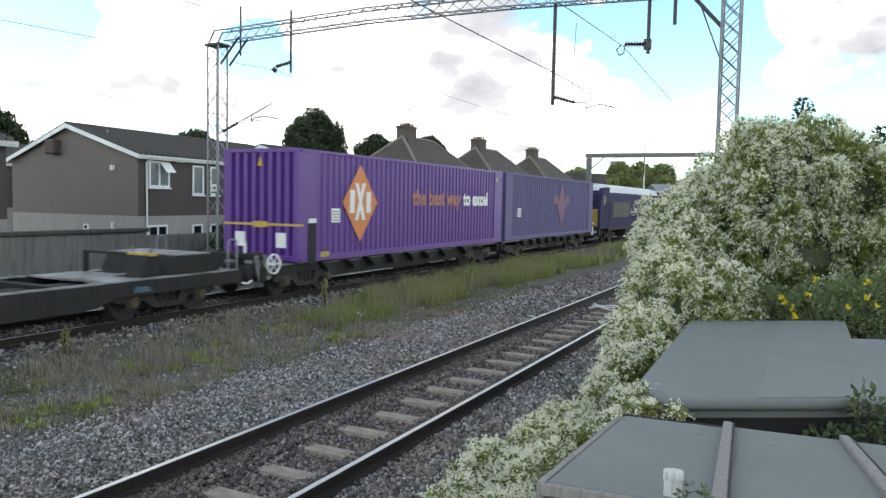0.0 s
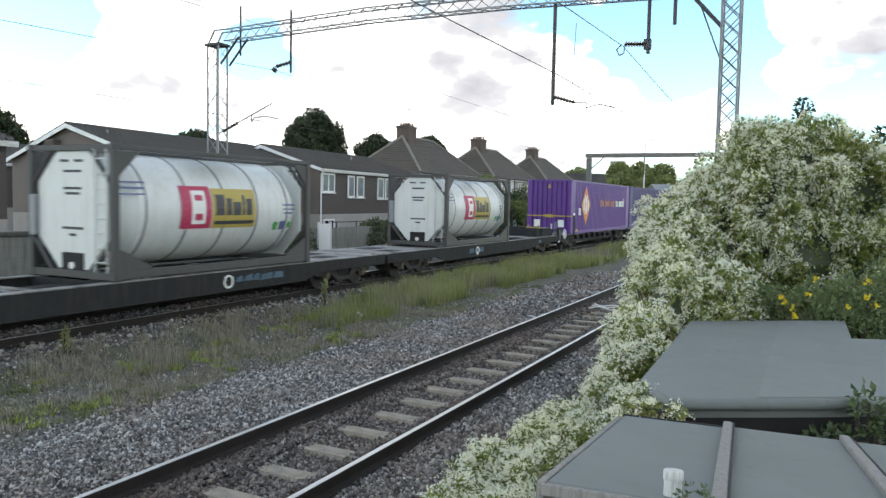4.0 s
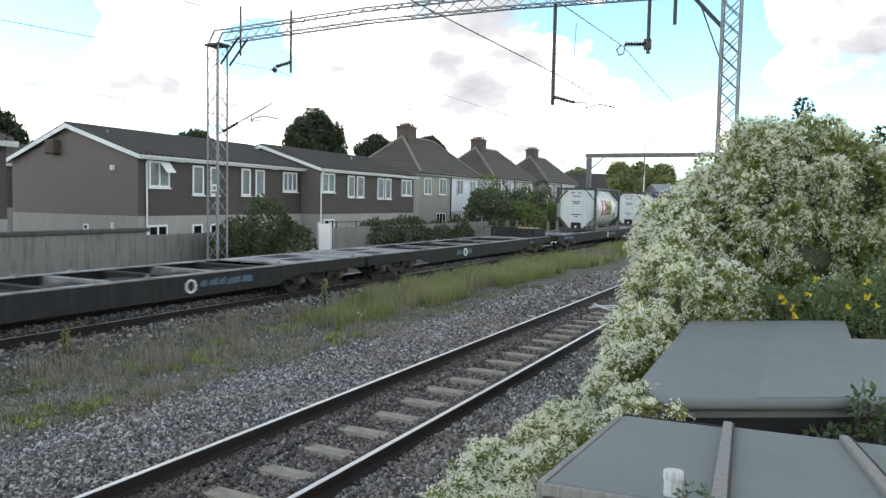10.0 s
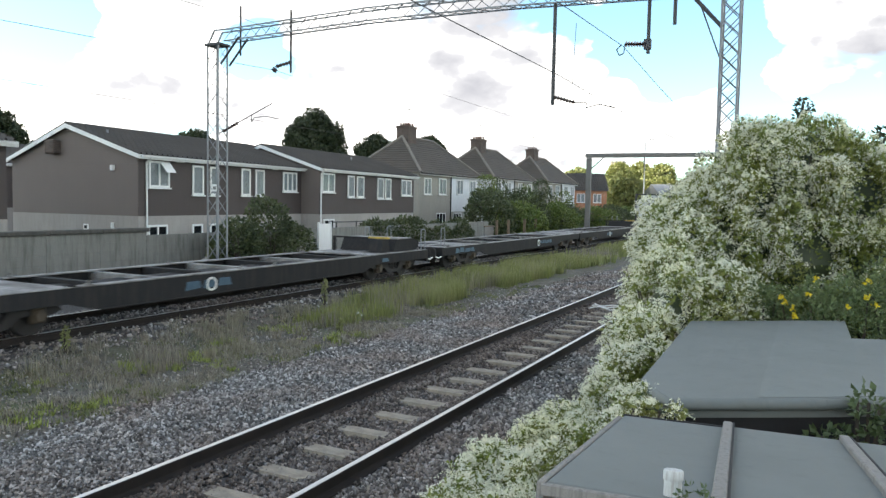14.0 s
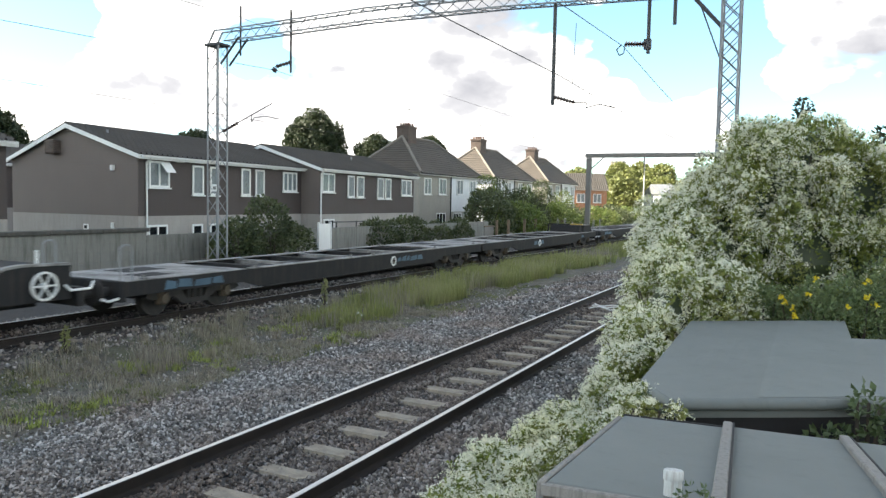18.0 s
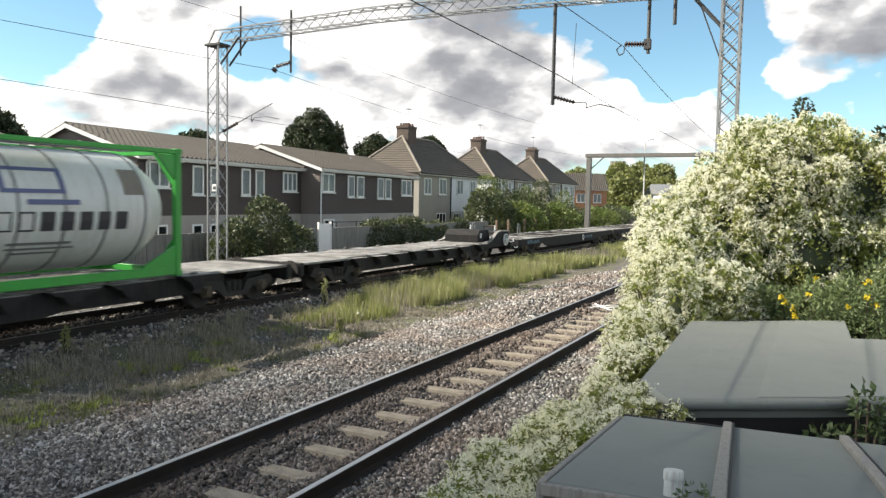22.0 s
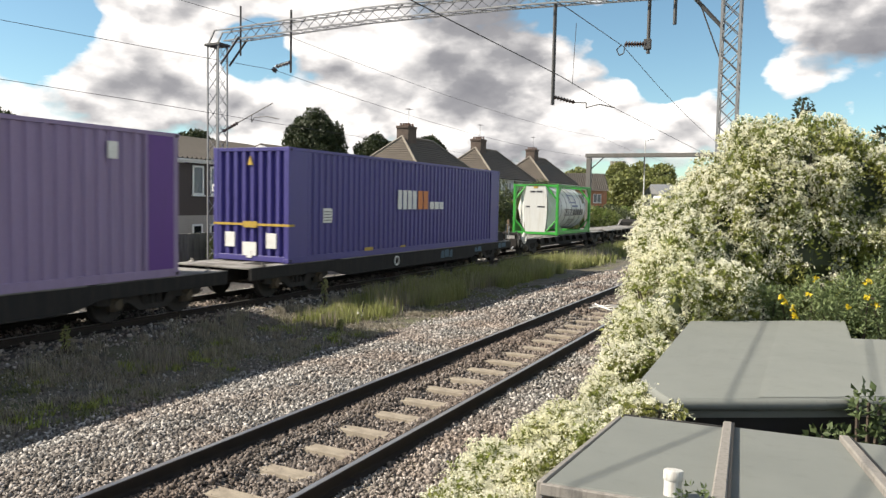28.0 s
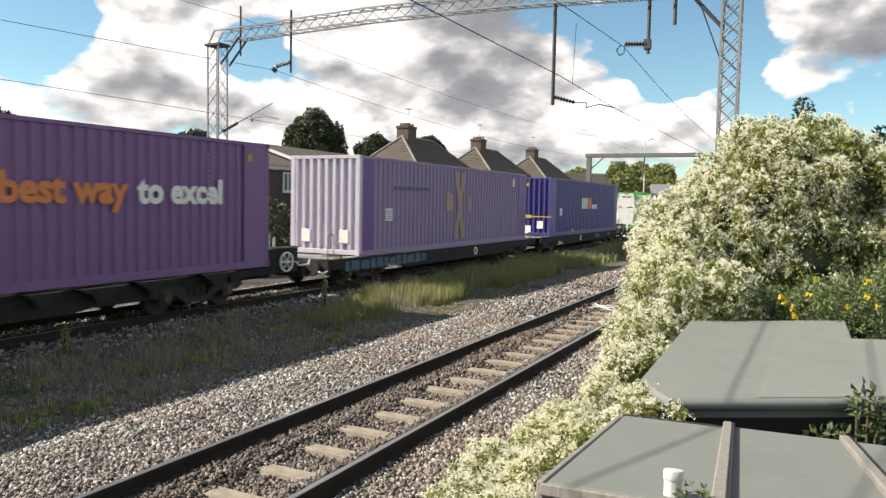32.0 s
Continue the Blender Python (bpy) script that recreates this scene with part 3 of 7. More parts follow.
# ---- overhead line: lattice portal, far portal, wires ----
def lattice(b, p, q, w, step, r_chord, r_web, up=Vector((0, 0, 1)), deep=None):
    """A square lattice girder from p to q: four chords and zigzag bracing."""
    p, q = Vector(p), Vector(q)
    d = (q - p).normalized()
    s = d.cross(up).normalized() if abs(d.dot(up)) < 0.99 else Vector((1, 0, 0))
    t = s.cross(d).normalized()
    deep = deep or w
    corners = [(s * i * w / 2 + t * j * deep / 2) for i, j in ((-1, -1), (1, -1), (1, 1), (-1, 1))]
    for c in corners:
        b.rod(p + c, q + c, r_chord, 4)
    n = max(2, round((q - p).length / step))
    for k in range(n):
        a0, a1 = p + (q - p) * k / n, p + (q - p) * (k + 1) / n
        for i in range(4):
            c0, c1 = corners[i], corners[(i + 1) % 4]
            b.rod(a0 + c0, a1 + c1, r_web, 3)
            if i % 2 == 0:
                b.rod(a0 + c1, a1 + c0, r_web, 3)
    return b


def insulator(parent, p, q, r=0.07, sheds=7):
    p, q = Vector(p), Vector(q)
    b = Build()
    d = (q - p)
    b.rod(p, q, r * 0.4, 8)
    for k in range(sheds):
        a = p + d * ((k + 0.3) / sheds)
        b.rod(a, a + d * (0.45 / sheds), r, 10, r * 0.6)
    return part("insulator", b, M_insul, parent, "ribbed brown insulator")


PORTAL_Y = 18.9
portal = thing("overhead_line_portal", "grey steel lattice portal carrying the overhead wires across the tracks", "gantry", pose(0, PORTAL_Y, 0))
part("mast", lattice(Build(), (-17.62, 0, -0.6), (-17.62, 0, 7.35), 0.44, 0.5, 0.030, 0.012, Vector((0, 1, 0)), 0.42), M_steel, portal, "tapering lattice mast")
part("mast", lattice(Build(), (-1.95, 0, -0.6), (-1.95, 0, 9.3), 0.40, 0.42, 0.035, 0.015, Vector((0, 1, 0)), 0.4), M_steel, portal, "narrow lattice mast")
beam = Build()
lattice(beam, (-17.2, 0, 7.6), (-11.9, 0, 7.78), 0.36, 0.42, 0.026, 0.012, Vector((0, 0, 1)), 0.36)
lattice(beam, (-11.9, 0, 7.78), (-7.6, 0, 7.78), 0.36, 0.42, 0.026, 0.012, Vector((0, 0, 1)), 0.36)
lattice(beam, (-7.6, 0, 7.78), (-1.9, 0, 7.62), 0.36, 0.42, 0.026, 0.012, Vector((0, 0, 1)), 0.36)
for sx in (-0.18, 0.18):
    beam.rod((-17.85, sx, 7.35), (-17.58, sx, 7.78), 0.03, 4)
    beam.rod((-17.58, sx, 7.78), (-17.2, sx, 7.78), 0.03, 4)
part("beam", beam, M_steel, portal)
cap = Build().box(-17.95, -17.30, -0.26, 0.26, 7.3, 7.38, 0.01)
part("cap_plate", cap, M_dark_steel, portal)
brace = Build()
for sy in (-0.2, 0.2):
    brace.rod((-17.3, sy, 6.7), (-16.55, sy, 7.5), 0.035, 6)
part("brace", brace, M_dark_steel, portal)
part("brace", Build().rod((-2.16, 0, 6.65), (-2.95, 0, 7.55), 0.05, 6), M_dark_steel, portal)
part("stay", Build().rod((-2.15, 0, 5.85), (-2.75, 0, 7.45), 0.018, 5), M_dark_steel, portal)
for x, z0, z1, r in ((-14.67, 6.3, 8.2, 0.035), (-6.24, 5.0, 7.6, 0.05), (-3.85, 6.15, 7.7, 0.045), (-3.24, 6.8, 7.7, 0.045), (-16.66, 6.95, 8.5, 0.03)):
    part("drop_tube", Build().rod((x, 0, z0), (x, 0, z1), r, 8), M_dark_steel, portal)
insulator(portal, (-14.67, 0, 6.62), (-15.25, 0, 6.52), 0.07, 5)
insulator(portal, (-15.25, 0, 6.46), (-15.35, 0, 6.38), 0.10, 2)
insulator(portal, (-6.2, 0, 5.2), (-5.65, 0, 5.04), 0.06, 7)
part("register_arm", Build().path([(-5.65, 0, 5.04), (-5.35, 0, 5.02), (-5.35, 0, 4.88), (-5.34, 0, 4.9), (-5.0, 0, 4.97), (-4.62, 0, 4.87)], 0.016, 5), M_dark_steel, portal)
insulator(portal, (-3.88, 0, 6.38), (-4.42, 0, 6.42), 0.08, 8)
part("wire_clamp", Build().path([(-4.42, 0, 6.42), (-4.44, 0, 6.2), (-4.55, 0, 6.15), (-4.62, 0, 6.3), (-4.5, 0, 6.42)], 0.015, 5), M_dark_steel, portal)
part("bracket", Build().box(-3.95, -3.78, -0.06, 0.06, 6.25, 6.5, 0.01), M_dark_steel, portal)
insulator(portal, (-17.35, 0, 4.58), (-16.75, 0, 4.84), 0.06, 6)
part("cantilever_arm", Build().path([(-17.62, 0, 4.5), (-17.35, 0, 4.58), (-16.75, 0, 4.84), (-15.37, 0, 5.4)], 0.018, 5), M_dark_steel, portal)
part("register_arm", Build().path([(-16.2, 0, 5.05), (-16.2, 0, 4.83), (-16.1, 0, 4.98), (-15.6, 0, 5.0), (-15.1, 0, 4.9)], 0.014, 5), M_dark_steel, portal)
part("sign_plate", Build().box(-17.58, -17.40, -0.29, -0.27, 2.62, 2.85, 0.005), M_white, portal, "small white number plate with dark bars")
bars = Build()
for k in range(3):
    bars.box(-17.53 + k * 0.04, -17.505 + k * 0.04, -0.295, -0.2915, 2.68, 2.78)
part("plate_mark", bars, M_black, portal)

M_portal = paint("portal_steel", (0.15, 0.145, 0.135), 0.6, (0.07, 0.06, 0.05), 0.6)
far_portal = thing("steel_portal_frame", "grey square steel portal frame over the tracks", "gantry", pose(0, 63.5, 0), group="line portals")
part("column", Build().box(-17.75, -17.35, -0.2, 0.2, -0.7, 6.35, 0.02), M_portal, far_portal)
part("column", Build().box(-2.2, -1.8, -0.2, 0.2, -0.7, 6.6, 0.02), M_portal, far_portal)
part("beam", Build().box(-17.85, -1.7, -0.22, 0.22, 6.38, 6.72, 0.03), M_portal, far_portal)
part("brace", Build().rod((-17.4, 0, 5.4), (-16.3, 0, 6.4), 0.05, 5), M_portal, far_portal)
part("drop_tube", Build().rod((-12.9, 0, 4.9), (-12.9, 0, 6.4), 0.05, 6), M_dark_steel, far_portal)
third = copy_thing(far_portal, pose(0, 119, 0.1))

post = thing("lamp_column", "slim pale grey lamp column with a short arm", "street lamp", pose(-15.4, 76, -0.4))
part("column", Build().rod((0, 0, 0), (0, 0, 9.2), 0.07, 8, 0.045), M_white, post)
part("arm", Build().rod((0, 0, 9.15), (0.55, 0, 9.3), 0.035, 6), M_white, post)
part("lantern", Build().box(0.45, 0.85, -0.08, 0.08, 9.24, 9.34, 0.03), M_steel, post)


def wire(name, x, z, sag, label, x2=None, r=0.011):
    """An overhead wire along the line, sagging between its supports."""
    b = Build()
    pts = []
    for k in range(-3, 9):
        y0 = PORTAL_Y + 45 * k
        for i in range(9):
            f = i / 9
            pts.append((x + (0.2 if k % 2 else -0.2) * f + (-0.2 if k % 2 else 0.2) * (1 - f) * 0, y0 + 45 * f, z - sag * 4 * f * (1 - f)))
    b.path(pts, r, 4)
    return part(name, b, M_wire, None, label)


for x, z, sag in ((-4.62, 4.86, 0.0), (-4.45, 6.36, 0.75), (-16.66, 8.15, 0.5), (-15.3, 6.42, 0.7), (-16.1, 4.9, 0.0)):
    tagged(wire("overhead_wire", x, z, sag, "thin dark overhead line wire hung along the track", r=0.008), category="wire", group="overhead wires")
hanger = Build()
hanger.rod((-4.55, 15.0, 4.87), (-4.5, 15.0, 6.1), 0.006, 4)
tagged(part("dropper_wire", hanger, M_wire), "thin vertical dropper between the overhead wires", "wire")


# ---- concrete boundary wall beyond the train ----
boundary = thing("boundary_wall", "stained grey concrete panel wall with a dark coping", "wall", kind="structure")
y = 9.0
while y < 46:
    top = 1.24 if y < 17.3 else 1.12
    for r in range(6):
        z1 = top - 0.30 * r
        b = Build().box(-20.07, -19.95, y + 0.07, y + 1.83 - 0.07, z1 - 0.297, z1, 0.005)
        part("panel", b, M_wall, boundary)
    part("post", Build().box(-20.10, -19.935, y - 0.075, y + 0.075, -0.7, top - 0.012, 0.012), M_wall, boundary)
    if y < 17.0:
        part("coping", Build().box(-20.14, -19.86, y + 0.003, y + 1.827, top + 0.002, top + 0.13, 0.02), M_coping, boundary)
    y += 1.83

# ---- houses ----
def window(house, x, y0, y1, z0, z1, bars=1, net=True, casement=None, face="x"):
    """A white plastic window in a wall whose outside looks along +x at plane x."""
    w = part("window", Build().box(x - 0.10, x + 0.004, y0 + 0.03, y1 - 0.03, z0 + 0.03, z1 - 0.03), M_net if net else M_black, house, "white plastic framed window")
    f = Build()
    t = 0.09
    for a, b2, c, d in ((y0, y0 + t, z0, z1), (y1 - t, y1, z0, z1), (y0 + t, y1 - t, z0, z0 + t), (y0 + t, y1 - t, z1 - t, z1)):
        f.box(x - 0.02, x + 0.05, a, b2, c, d, 0.008)
    for k in range(1, bars + 1):
        m = y0 + (y1 - y0) * k / (bars + 1)
        f.box(x - 0.02, x + 0.045, m - 0.045, m + 0.045, z0 + t, z1 - t, 0.008)
    part("window_frame", f, M_white, w)
    for k in range(bars + 1):
        a, b2 = y0 + (y1 - y0) * k / (bars + 1) + 0.06, y0 + (y1 - y0) * (k + 1) / (bars + 1) - 0.06
        g = part("pane", Build().box(x + 0.008, x + 0.018, a, b2, z0 + t, z1 - t), M_glass, w)
    part("window_sill", Build().box(x - 0.02, x + 0.11, y0 - 0.05, y1 + 0.05, z0 - 0.06, z0 - 0.003, 0.01), M_white, w)
    if casement:
        s = Build()
        a, b2, c, d = casement
        s.add([(x + 0.06, a, d), (x + 0.06, b2, d), (x + 0.40, b2, c + 0.08), (x + 0.40, a, c + 0.08), (x + 0.09, a, d), (x + 0.09, b2, d), (x + 0.43, b2, c + 0.08), (x + 0.43, a, c + 0.08)],
              [(0, 1, 2, 3), (4, 5, 6, 7), (0, 1, 5, 4), (1, 2, 6, 5), (2, 3, 7, 6), (3, 0, 4, 7)])
        part("open_casement", s, M_white, w, "top light propped open")
    return w


def ribbed_roof(x_eave, z_eave, x_ridge, z_ridge, y0, y1, pitch=0.30, rows=11):
    """One slope of interlocking tiles: rounded ribs down the slope and stepped courses."""
    run, rise = x_ridge - x_eave, z_ridge - z_eave
    length = math.hypot(run, rise)
    nx, nz = -rise / length, run / length
    if nz < 0:
        nx, nz = -nx, -nz
    ny = int((y1 - y0) / pitch * 4)
    verts, faces = [], []
    for r in range(rows):
        for e in (0, 1):
            s = (r + e) / rows
            lift = 0.03 if e == 0 else 0.0
            for j in range(ny + 1):
                rib = 0.07 * max(0.0, math.sin(2 * math.pi * j / 4)) + (0.03 if j % 4 == 1 else 0)
                h = lift + rib
                verts.append((x_eave + run * s + nx * h, y0 + (y1 - y0) * j / ny, z_eave + rise * s + nz * h))
    n = ny + 1
    for r in range(2 * rows - 1):
        for j in range(ny):
            a = r * n + j
            faces.append((a, a + 1, a + n + 1, a + n))
    return raw_mesh("roof_slope", verts, faces)


def lapped_boards(house, mat, face, lo, hi, z0, z1, at, pitch=0.15):
    """Horizontal lapped boards on a wall, each a part: face x looks along +x at x=at, face y along -y at y=at. hi and lo are functions of z."""
    n = int((z1 - z0) / pitch)
    for k in range(n):
        a, c = z0 + k * pitch, z0 + (k + 1) * pitch
        p0, p1 = lo((a + c) / 2), hi((a + c) / 2)
        if p1 - p0 < 0.05:
            continue
        if face == "x":
            b = Build().prism([(at, a), (at + 0.03, a), (at + 0.008, c), (at, c)], "y", p0, p1)
        else:
            b = Build().prism([(at, a), (at - 0.032, a), (at - 0.006, c), (at, c)], "x", p0, p1)
        part("board", b, mat, house)


def block(name, at, length, depth, front_windows, low_windows, pipe_at, ridge=3.8, base=-0.75):
    """A two-storey terrace block: lapped boarding above rendered walls, brown tiled gable roof."""
    h = thing(name, "boarded terrace house with beige lower walls and tiled roof", "house", at, group="terrace blocks")
    split, eave, top = 1.58, 4.12, 5.36
    part("wall", Build().box(-depth, 0, 0, length, base, split), M_render, h, "beige rendered ground floor wall")
    up = Build().prism([(-depth + 0.03, split), (-0.03, split), (-0.03, eave), (-ridge, top - 0.06), (-depth + 0.03, eave - 0.2)], "y", 0.03, length - 0.03)
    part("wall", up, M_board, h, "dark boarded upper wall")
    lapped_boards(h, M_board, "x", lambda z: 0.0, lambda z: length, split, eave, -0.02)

    def left(z):
        return -depth if z < eave - 0.2 else -depth + (z - eave + 0.2) / (top - eave + 0.2) * (depth - ridge)

    def right(z):
        return 0.0 if z < eave else -(z - eave) / (top - eave) * ridge
    # the gable face takes the board colour with sunlight in it
    lapped_boards(h, M_gable_lit, "y", left, right, split, top - 0.1, 0.02, 0.12)
    over, verge = 0.28, 0.22
    sl = (top - eave) / ridge
    roof = part("roof", ribbed_roof(over, eave - sl * over + 0.06, -ridge, top + 0.06, -verge, length + verge), M_tiles, h, "brown interlocking roof tiles", smooth=60)
    sl2 = (top - eave + 0.2) / (depth - ridge)
    part("roof", ribbed_roof(-depth - over, eave - 0.2 - sl2 * over + 0.06, -ridge, top + 0.06, -verge, length + verge), M_tiles, h, smooth=60)
    rt = Build()
    for k in range(int((length + 0.44) / 0.45)):
        rt.rod((-ridge, -verge + k * 0.45, top + 0.05), (-ridge, -verge + k * 0.45 + 0.44, top + 0.05), 0.11, 8)
    part("ridge_tiles", rt, M_tiles, roof)
    for y in (-verge - 0.02, length + verge - 0.02):
        b = Build()
        b.prism([(over, eave - sl * over - 0.10), (over, eave - sl * over + 0.07), (-ridge, top + 0.07), (-ridge, top - 0.11)], "y", y, y + 0.04)
        b.prism([(-depth - over, eave - 0.2 - sl2 * over - 0.10), (-depth - over, eave - 0.2 - sl2 * over + 0.07), (-ridge, top + 0.07), (-ridge, top - 0.11)], "y", y, y + 0.04)
        part("bargeboard", b, M_white, h, "white painted bargeboard")
    part("fascia", Build().box(over - 0.05, over - 0.015, -verge + 0.03, length + verge - 0.03, eave - 0.19, eave - 0.02), M_white, h, "white fascia board")
    part("gutter", Build().prism([(over - 0.01, eave - 0.12), (over + 0.09, eave - 0.12), (over + 0.11, eave - 0.04), (over - 0.01, eave - 0.04)], "y", -verge + 0.05, length + verge - 0.05), M_white, h, "white gutter")
    for p in pipe_at:
        part("downpipe", Build().rod((0.05, p, base + 0.05), (0.05, p, eave - 0.3), 0.04, 8).rod((0.05, p, eave - 0.3), (over + 0.03, p, eave - 0.1), 0.04, 8), M_white, h, "white downpipe")
    for w in front_windows:
        window(h, 0.02, *w[:4], bars=w[4], net=w[5], casement=w[6] if len(w) > 6 else None)
    for w in low_windows:
        window(h, 0.004, *w[:4], bars=w[4], net=False)
    return h


HOUSE_AT = pose(-25.0, 22.24, 0, 0, 0, 4.0)
one = block("terrace_block", HOUSE_AT, 12.3, 7.3,
            [(0.55, 1.76, 2.78, 3.9, 1, True, (1.17, 1.72, 3.35, 3.85)), (3.2, 3.95, 2.5, 3.84, 0, True), (4.4, 5.0, 2.5, 3.84, 0, True), (6.72, 7.43, 2.52, 3.86, 0, True), (7.85, 8.6, 2.52, 3.86, 0, True), (10.27, 11.6, 2.78, 3.84, 2, True)],
            [(0.5, 1.65, 0.2, 1.2, 1), (3.2, 3.9, 0.2, 1.18, 0), (4.4, 5.0, 0.2, 1.18, 0)], (0.42,))
v = part("wall_vent", Build().box(-3.05, -2.75, -0.03, 0.05, 0.92, 1.18, 0.02), M_white, one, "small white framed vent")
part("vent_opening", Build().box(-2.98, -2.82, -0.034, 0.0, 0.98, 1.12), M_black, v)
part("flood_light", Build().box(-1.42, -1.25, -0.14, 0.02, 3.45, 3.68, 0.02), M_white, one, "small white security light on the gable")
part("meter_box", Build().box(-1.45, -1.3, -0.08, 0.0, 1.0, 1.28, 0.02), M_white, one)
part("alarm_box", Build().box(-4.85, -4.3, -0.4, 0.02, 4.15, 4.75, 0.05), M_brick, one, "rusty brown flue terminal on the gable")
part("soil_vent", Build().rod((-2.6, 0.9, 4.5), (-2.6, 0.9, 5.25), 0.05, 8), M_steel, one)
for y in (2.4, 9.5):
    lt = part("wall_lamp", Build().rod((0.03, y - 0.2, 3.95), (0.12, y + 0.2, 3.95), 0.05, 8), M_white, one, "small white wall lamp")
OFF = 1.2
two = block("terrace_block", HOUSE_AT @ pose(OFF, 12.1, 0), 12.5, 7.3,
            [(0.18, 1.53, 2.8, 3.88, 1, True), (3.06, 3.86, 2.55, 3.84, 0, True), (4.15, 5.05, 2.55, 3.84, 0, True), (6.85, 7.75, 2.5, 3.84, 0, True), (7.95, 8.8, 2.5, 3.84, 0, True), (10.4, 12.0, 2.75, 3.84, 1, True)],
            [(0.4, 1.55, 0.4, 1.3, 1)], (0.06,))
part("soil_vent", Build().rod((-2.2, 7.4, 4.6), (-2.2, 7.4, 5.2), 0.05, 8), M_steel, two)
three = block("terrace_block", HOUSE_AT @ pose(0.9, -14.2, 0), 7.6, 7.3, [], [], ())
four = block("terrace_block", HOUSE_AT @ pose(-16.0, 2.0, 0), 12.3, 7.3, [], [], ())


def hip_house(at, length, left_paint, right_paint, front, low):
    """A pair of rendered semi-detached houses under one hipped roof with a brick chimney."""
    h = thing("semi_detached_house", "rendered semi-detached house pair with hipped brown roof and brick chimney", "house", at, group="hipped houses")
    depth, eave, top, base = 6.4, 4.85, 7.95, -0.8
    mid = length / 2
    part("wall", Build().box(-depth, 0, 0, mid, base, eave), left_paint, h, "rendered house wall")
    part("wall", Build().box(-depth, 0.0, mid + 0.002, length, base, 1.5), M_rendergrey, h, "rendered house wall")
    part("wall", Build().box(-depth, 0.02, mid + 0.002, length, 1.5, eave), right_paint, h, "rendered house wall")
    o = 0.35
    ry0, ry1 = 2.75, length - 3.4
    A, B, C, D = (o, -o, eave - 0.1), (o, length + o, eave - 0.1), (-depth - o, length + o, eave - 0.1), (-depth - o, -o, eave - 0.1)
    R0, R1 = (-depth / 2, ry0, top), (-depth / 2, ry1, top)
    rows = 16

    def slope(p, q, r, s):
        verts, faces = [], []
        p, q, r, s = map(Vector, (p, q, r, s))
        nrm = (q - p).cross(s - p).normalized()
        if nrm.z < 0:
            nrm = -nrm
        for k in range(rows):
            for e in (0, 1):
                f = (k + e) / rows
                lift = nrm * (0.03 if e == 0 else 0)
                verts += [p.lerp(s, f) + lift, q.lerp(r, f) + lift]
        for k in range(2 * rows - 1):
            faces.append((2 * k, 2 * k + 1, 2 * k + 3, 2 * k + 2))
        return raw_mesh("roof_slope", verts, faces)
    for quad in ((A, B, R1, R0), (B, C, R1, R1), (C, D, R0, R1), (D, A, R0, R0)):
        part("roof", slope(*quad), M_tiles2, h, "brown plain tile roof slope")
    hp = Build()
    for p, q in ((A, R0), (B, R1), (C, R1), (D, R0), (R0, R1)):
        p, q = Vector(p), Vector(q)
        n = max(2, int((q - p).length / 0.4))
        for k in range(n):
            hp.rod(p.lerp(q, k / n) + Vector((0, 0, 0.04)), p.lerp(q, (k + 0.97) / n) + Vector((0, 0, 0.04)), 0.11, 6)
    part("hip_tiles", hp, M_hiptile, h, "pale mortared hip and ridge tiles")
    part("fascia", Build().box(o - 0.08, o - 0.04, -o, length + o, eave - 0.28, eave - 0.10), M_white, h)
    part("gutter", Build().box(o - 0.03, o + 0.08, -o, length + o, eave - 0.2, eave - 0.11, 0.02), M_black, h)
    cy = ry0 + 0.7
    ch = part("chimney", Build().box(-depth / 2 - 0.55, -depth / 2 + 0.6, cy - 0.75, cy + 0.75, top - 1.0, top + 0.95), M_brick, h, "brick chimney stack")
    part("chimney_band", Build().box(-depth / 2 - 0.61, -depth / 2 + 0.66, cy - 0.82, cy + 0.82, top + 0.74, top + 0.95, 0.02), M_brick, ch)
    for k in range(8):
        px, py = -depth / 2 - 0.36 + 0.26 * (k % 4), cy - 0.35 + 0.7 * (k // 4)
        part("chimney_pot", Build().lathe([(0.11, 0), (0.12, 0.06), (0.09, 0.1), (0.09, 0.2), (0.115, 0.22), (0.115, 0.26)], "z", (px, py, top + 0.95), 10), M_clay, ch)
    aerial = Build().rod((-depth / 2, cy + 0.4, top + 0.9), (-depth / 2, cy + 0.4, top + 2.6), 0.02, 4)
    for k in range(6):
        aerial.rod((-depth / 2 - 0.25, cy + 0.1 + 0.12 * k, top + 2.5), (-depth / 2 + 0.25, cy + 0.1 + 0.12 * k, top + 2.5), 0.012, 4)
    aerial.rod((-depth / 2, cy, top + 2.5), (-depth / 2, cy + 0.9, top + 2.5), 0.015, 4)
    part("television_aerial", aerial, M_dark_steel, h, "thin metal television aerial")
    part("downpipe", Build().rod((0.06, mid, base), (0.06, mid, eave - 0.2), 0.05, 8), M_black, h, "black downpipe")
    for w in front:
        window(h, 0.03, *w, bars=1, net=True)
    for w in low:
        window(h, 0.006, *w, bars=2, net=False)
    return h


UPPER = [(0.85, 2.1, 2.95, 4.35), (3.55, 5.0, 2.98, 4.4), (7.2, 8.5, 3.05, 4.4), (10.0, 11.4, 3.05, 4.4)]
LOWER = [(3.2, 5.0, 0.3, 1.4), (6.6, 8.3, 0.3, 1.4), (9.7, 11.2, 0.3, 1.4)]
hip_house(pose(-29.3, 54.7, 0), 11.9, M_rendercream, M_renderwhite, UPPER, LOWER)
hip_house(pose(-29.3, 70.4, 0.15), 11.9, M_renderwhite, M_rendercream, UPPER, LOWER)
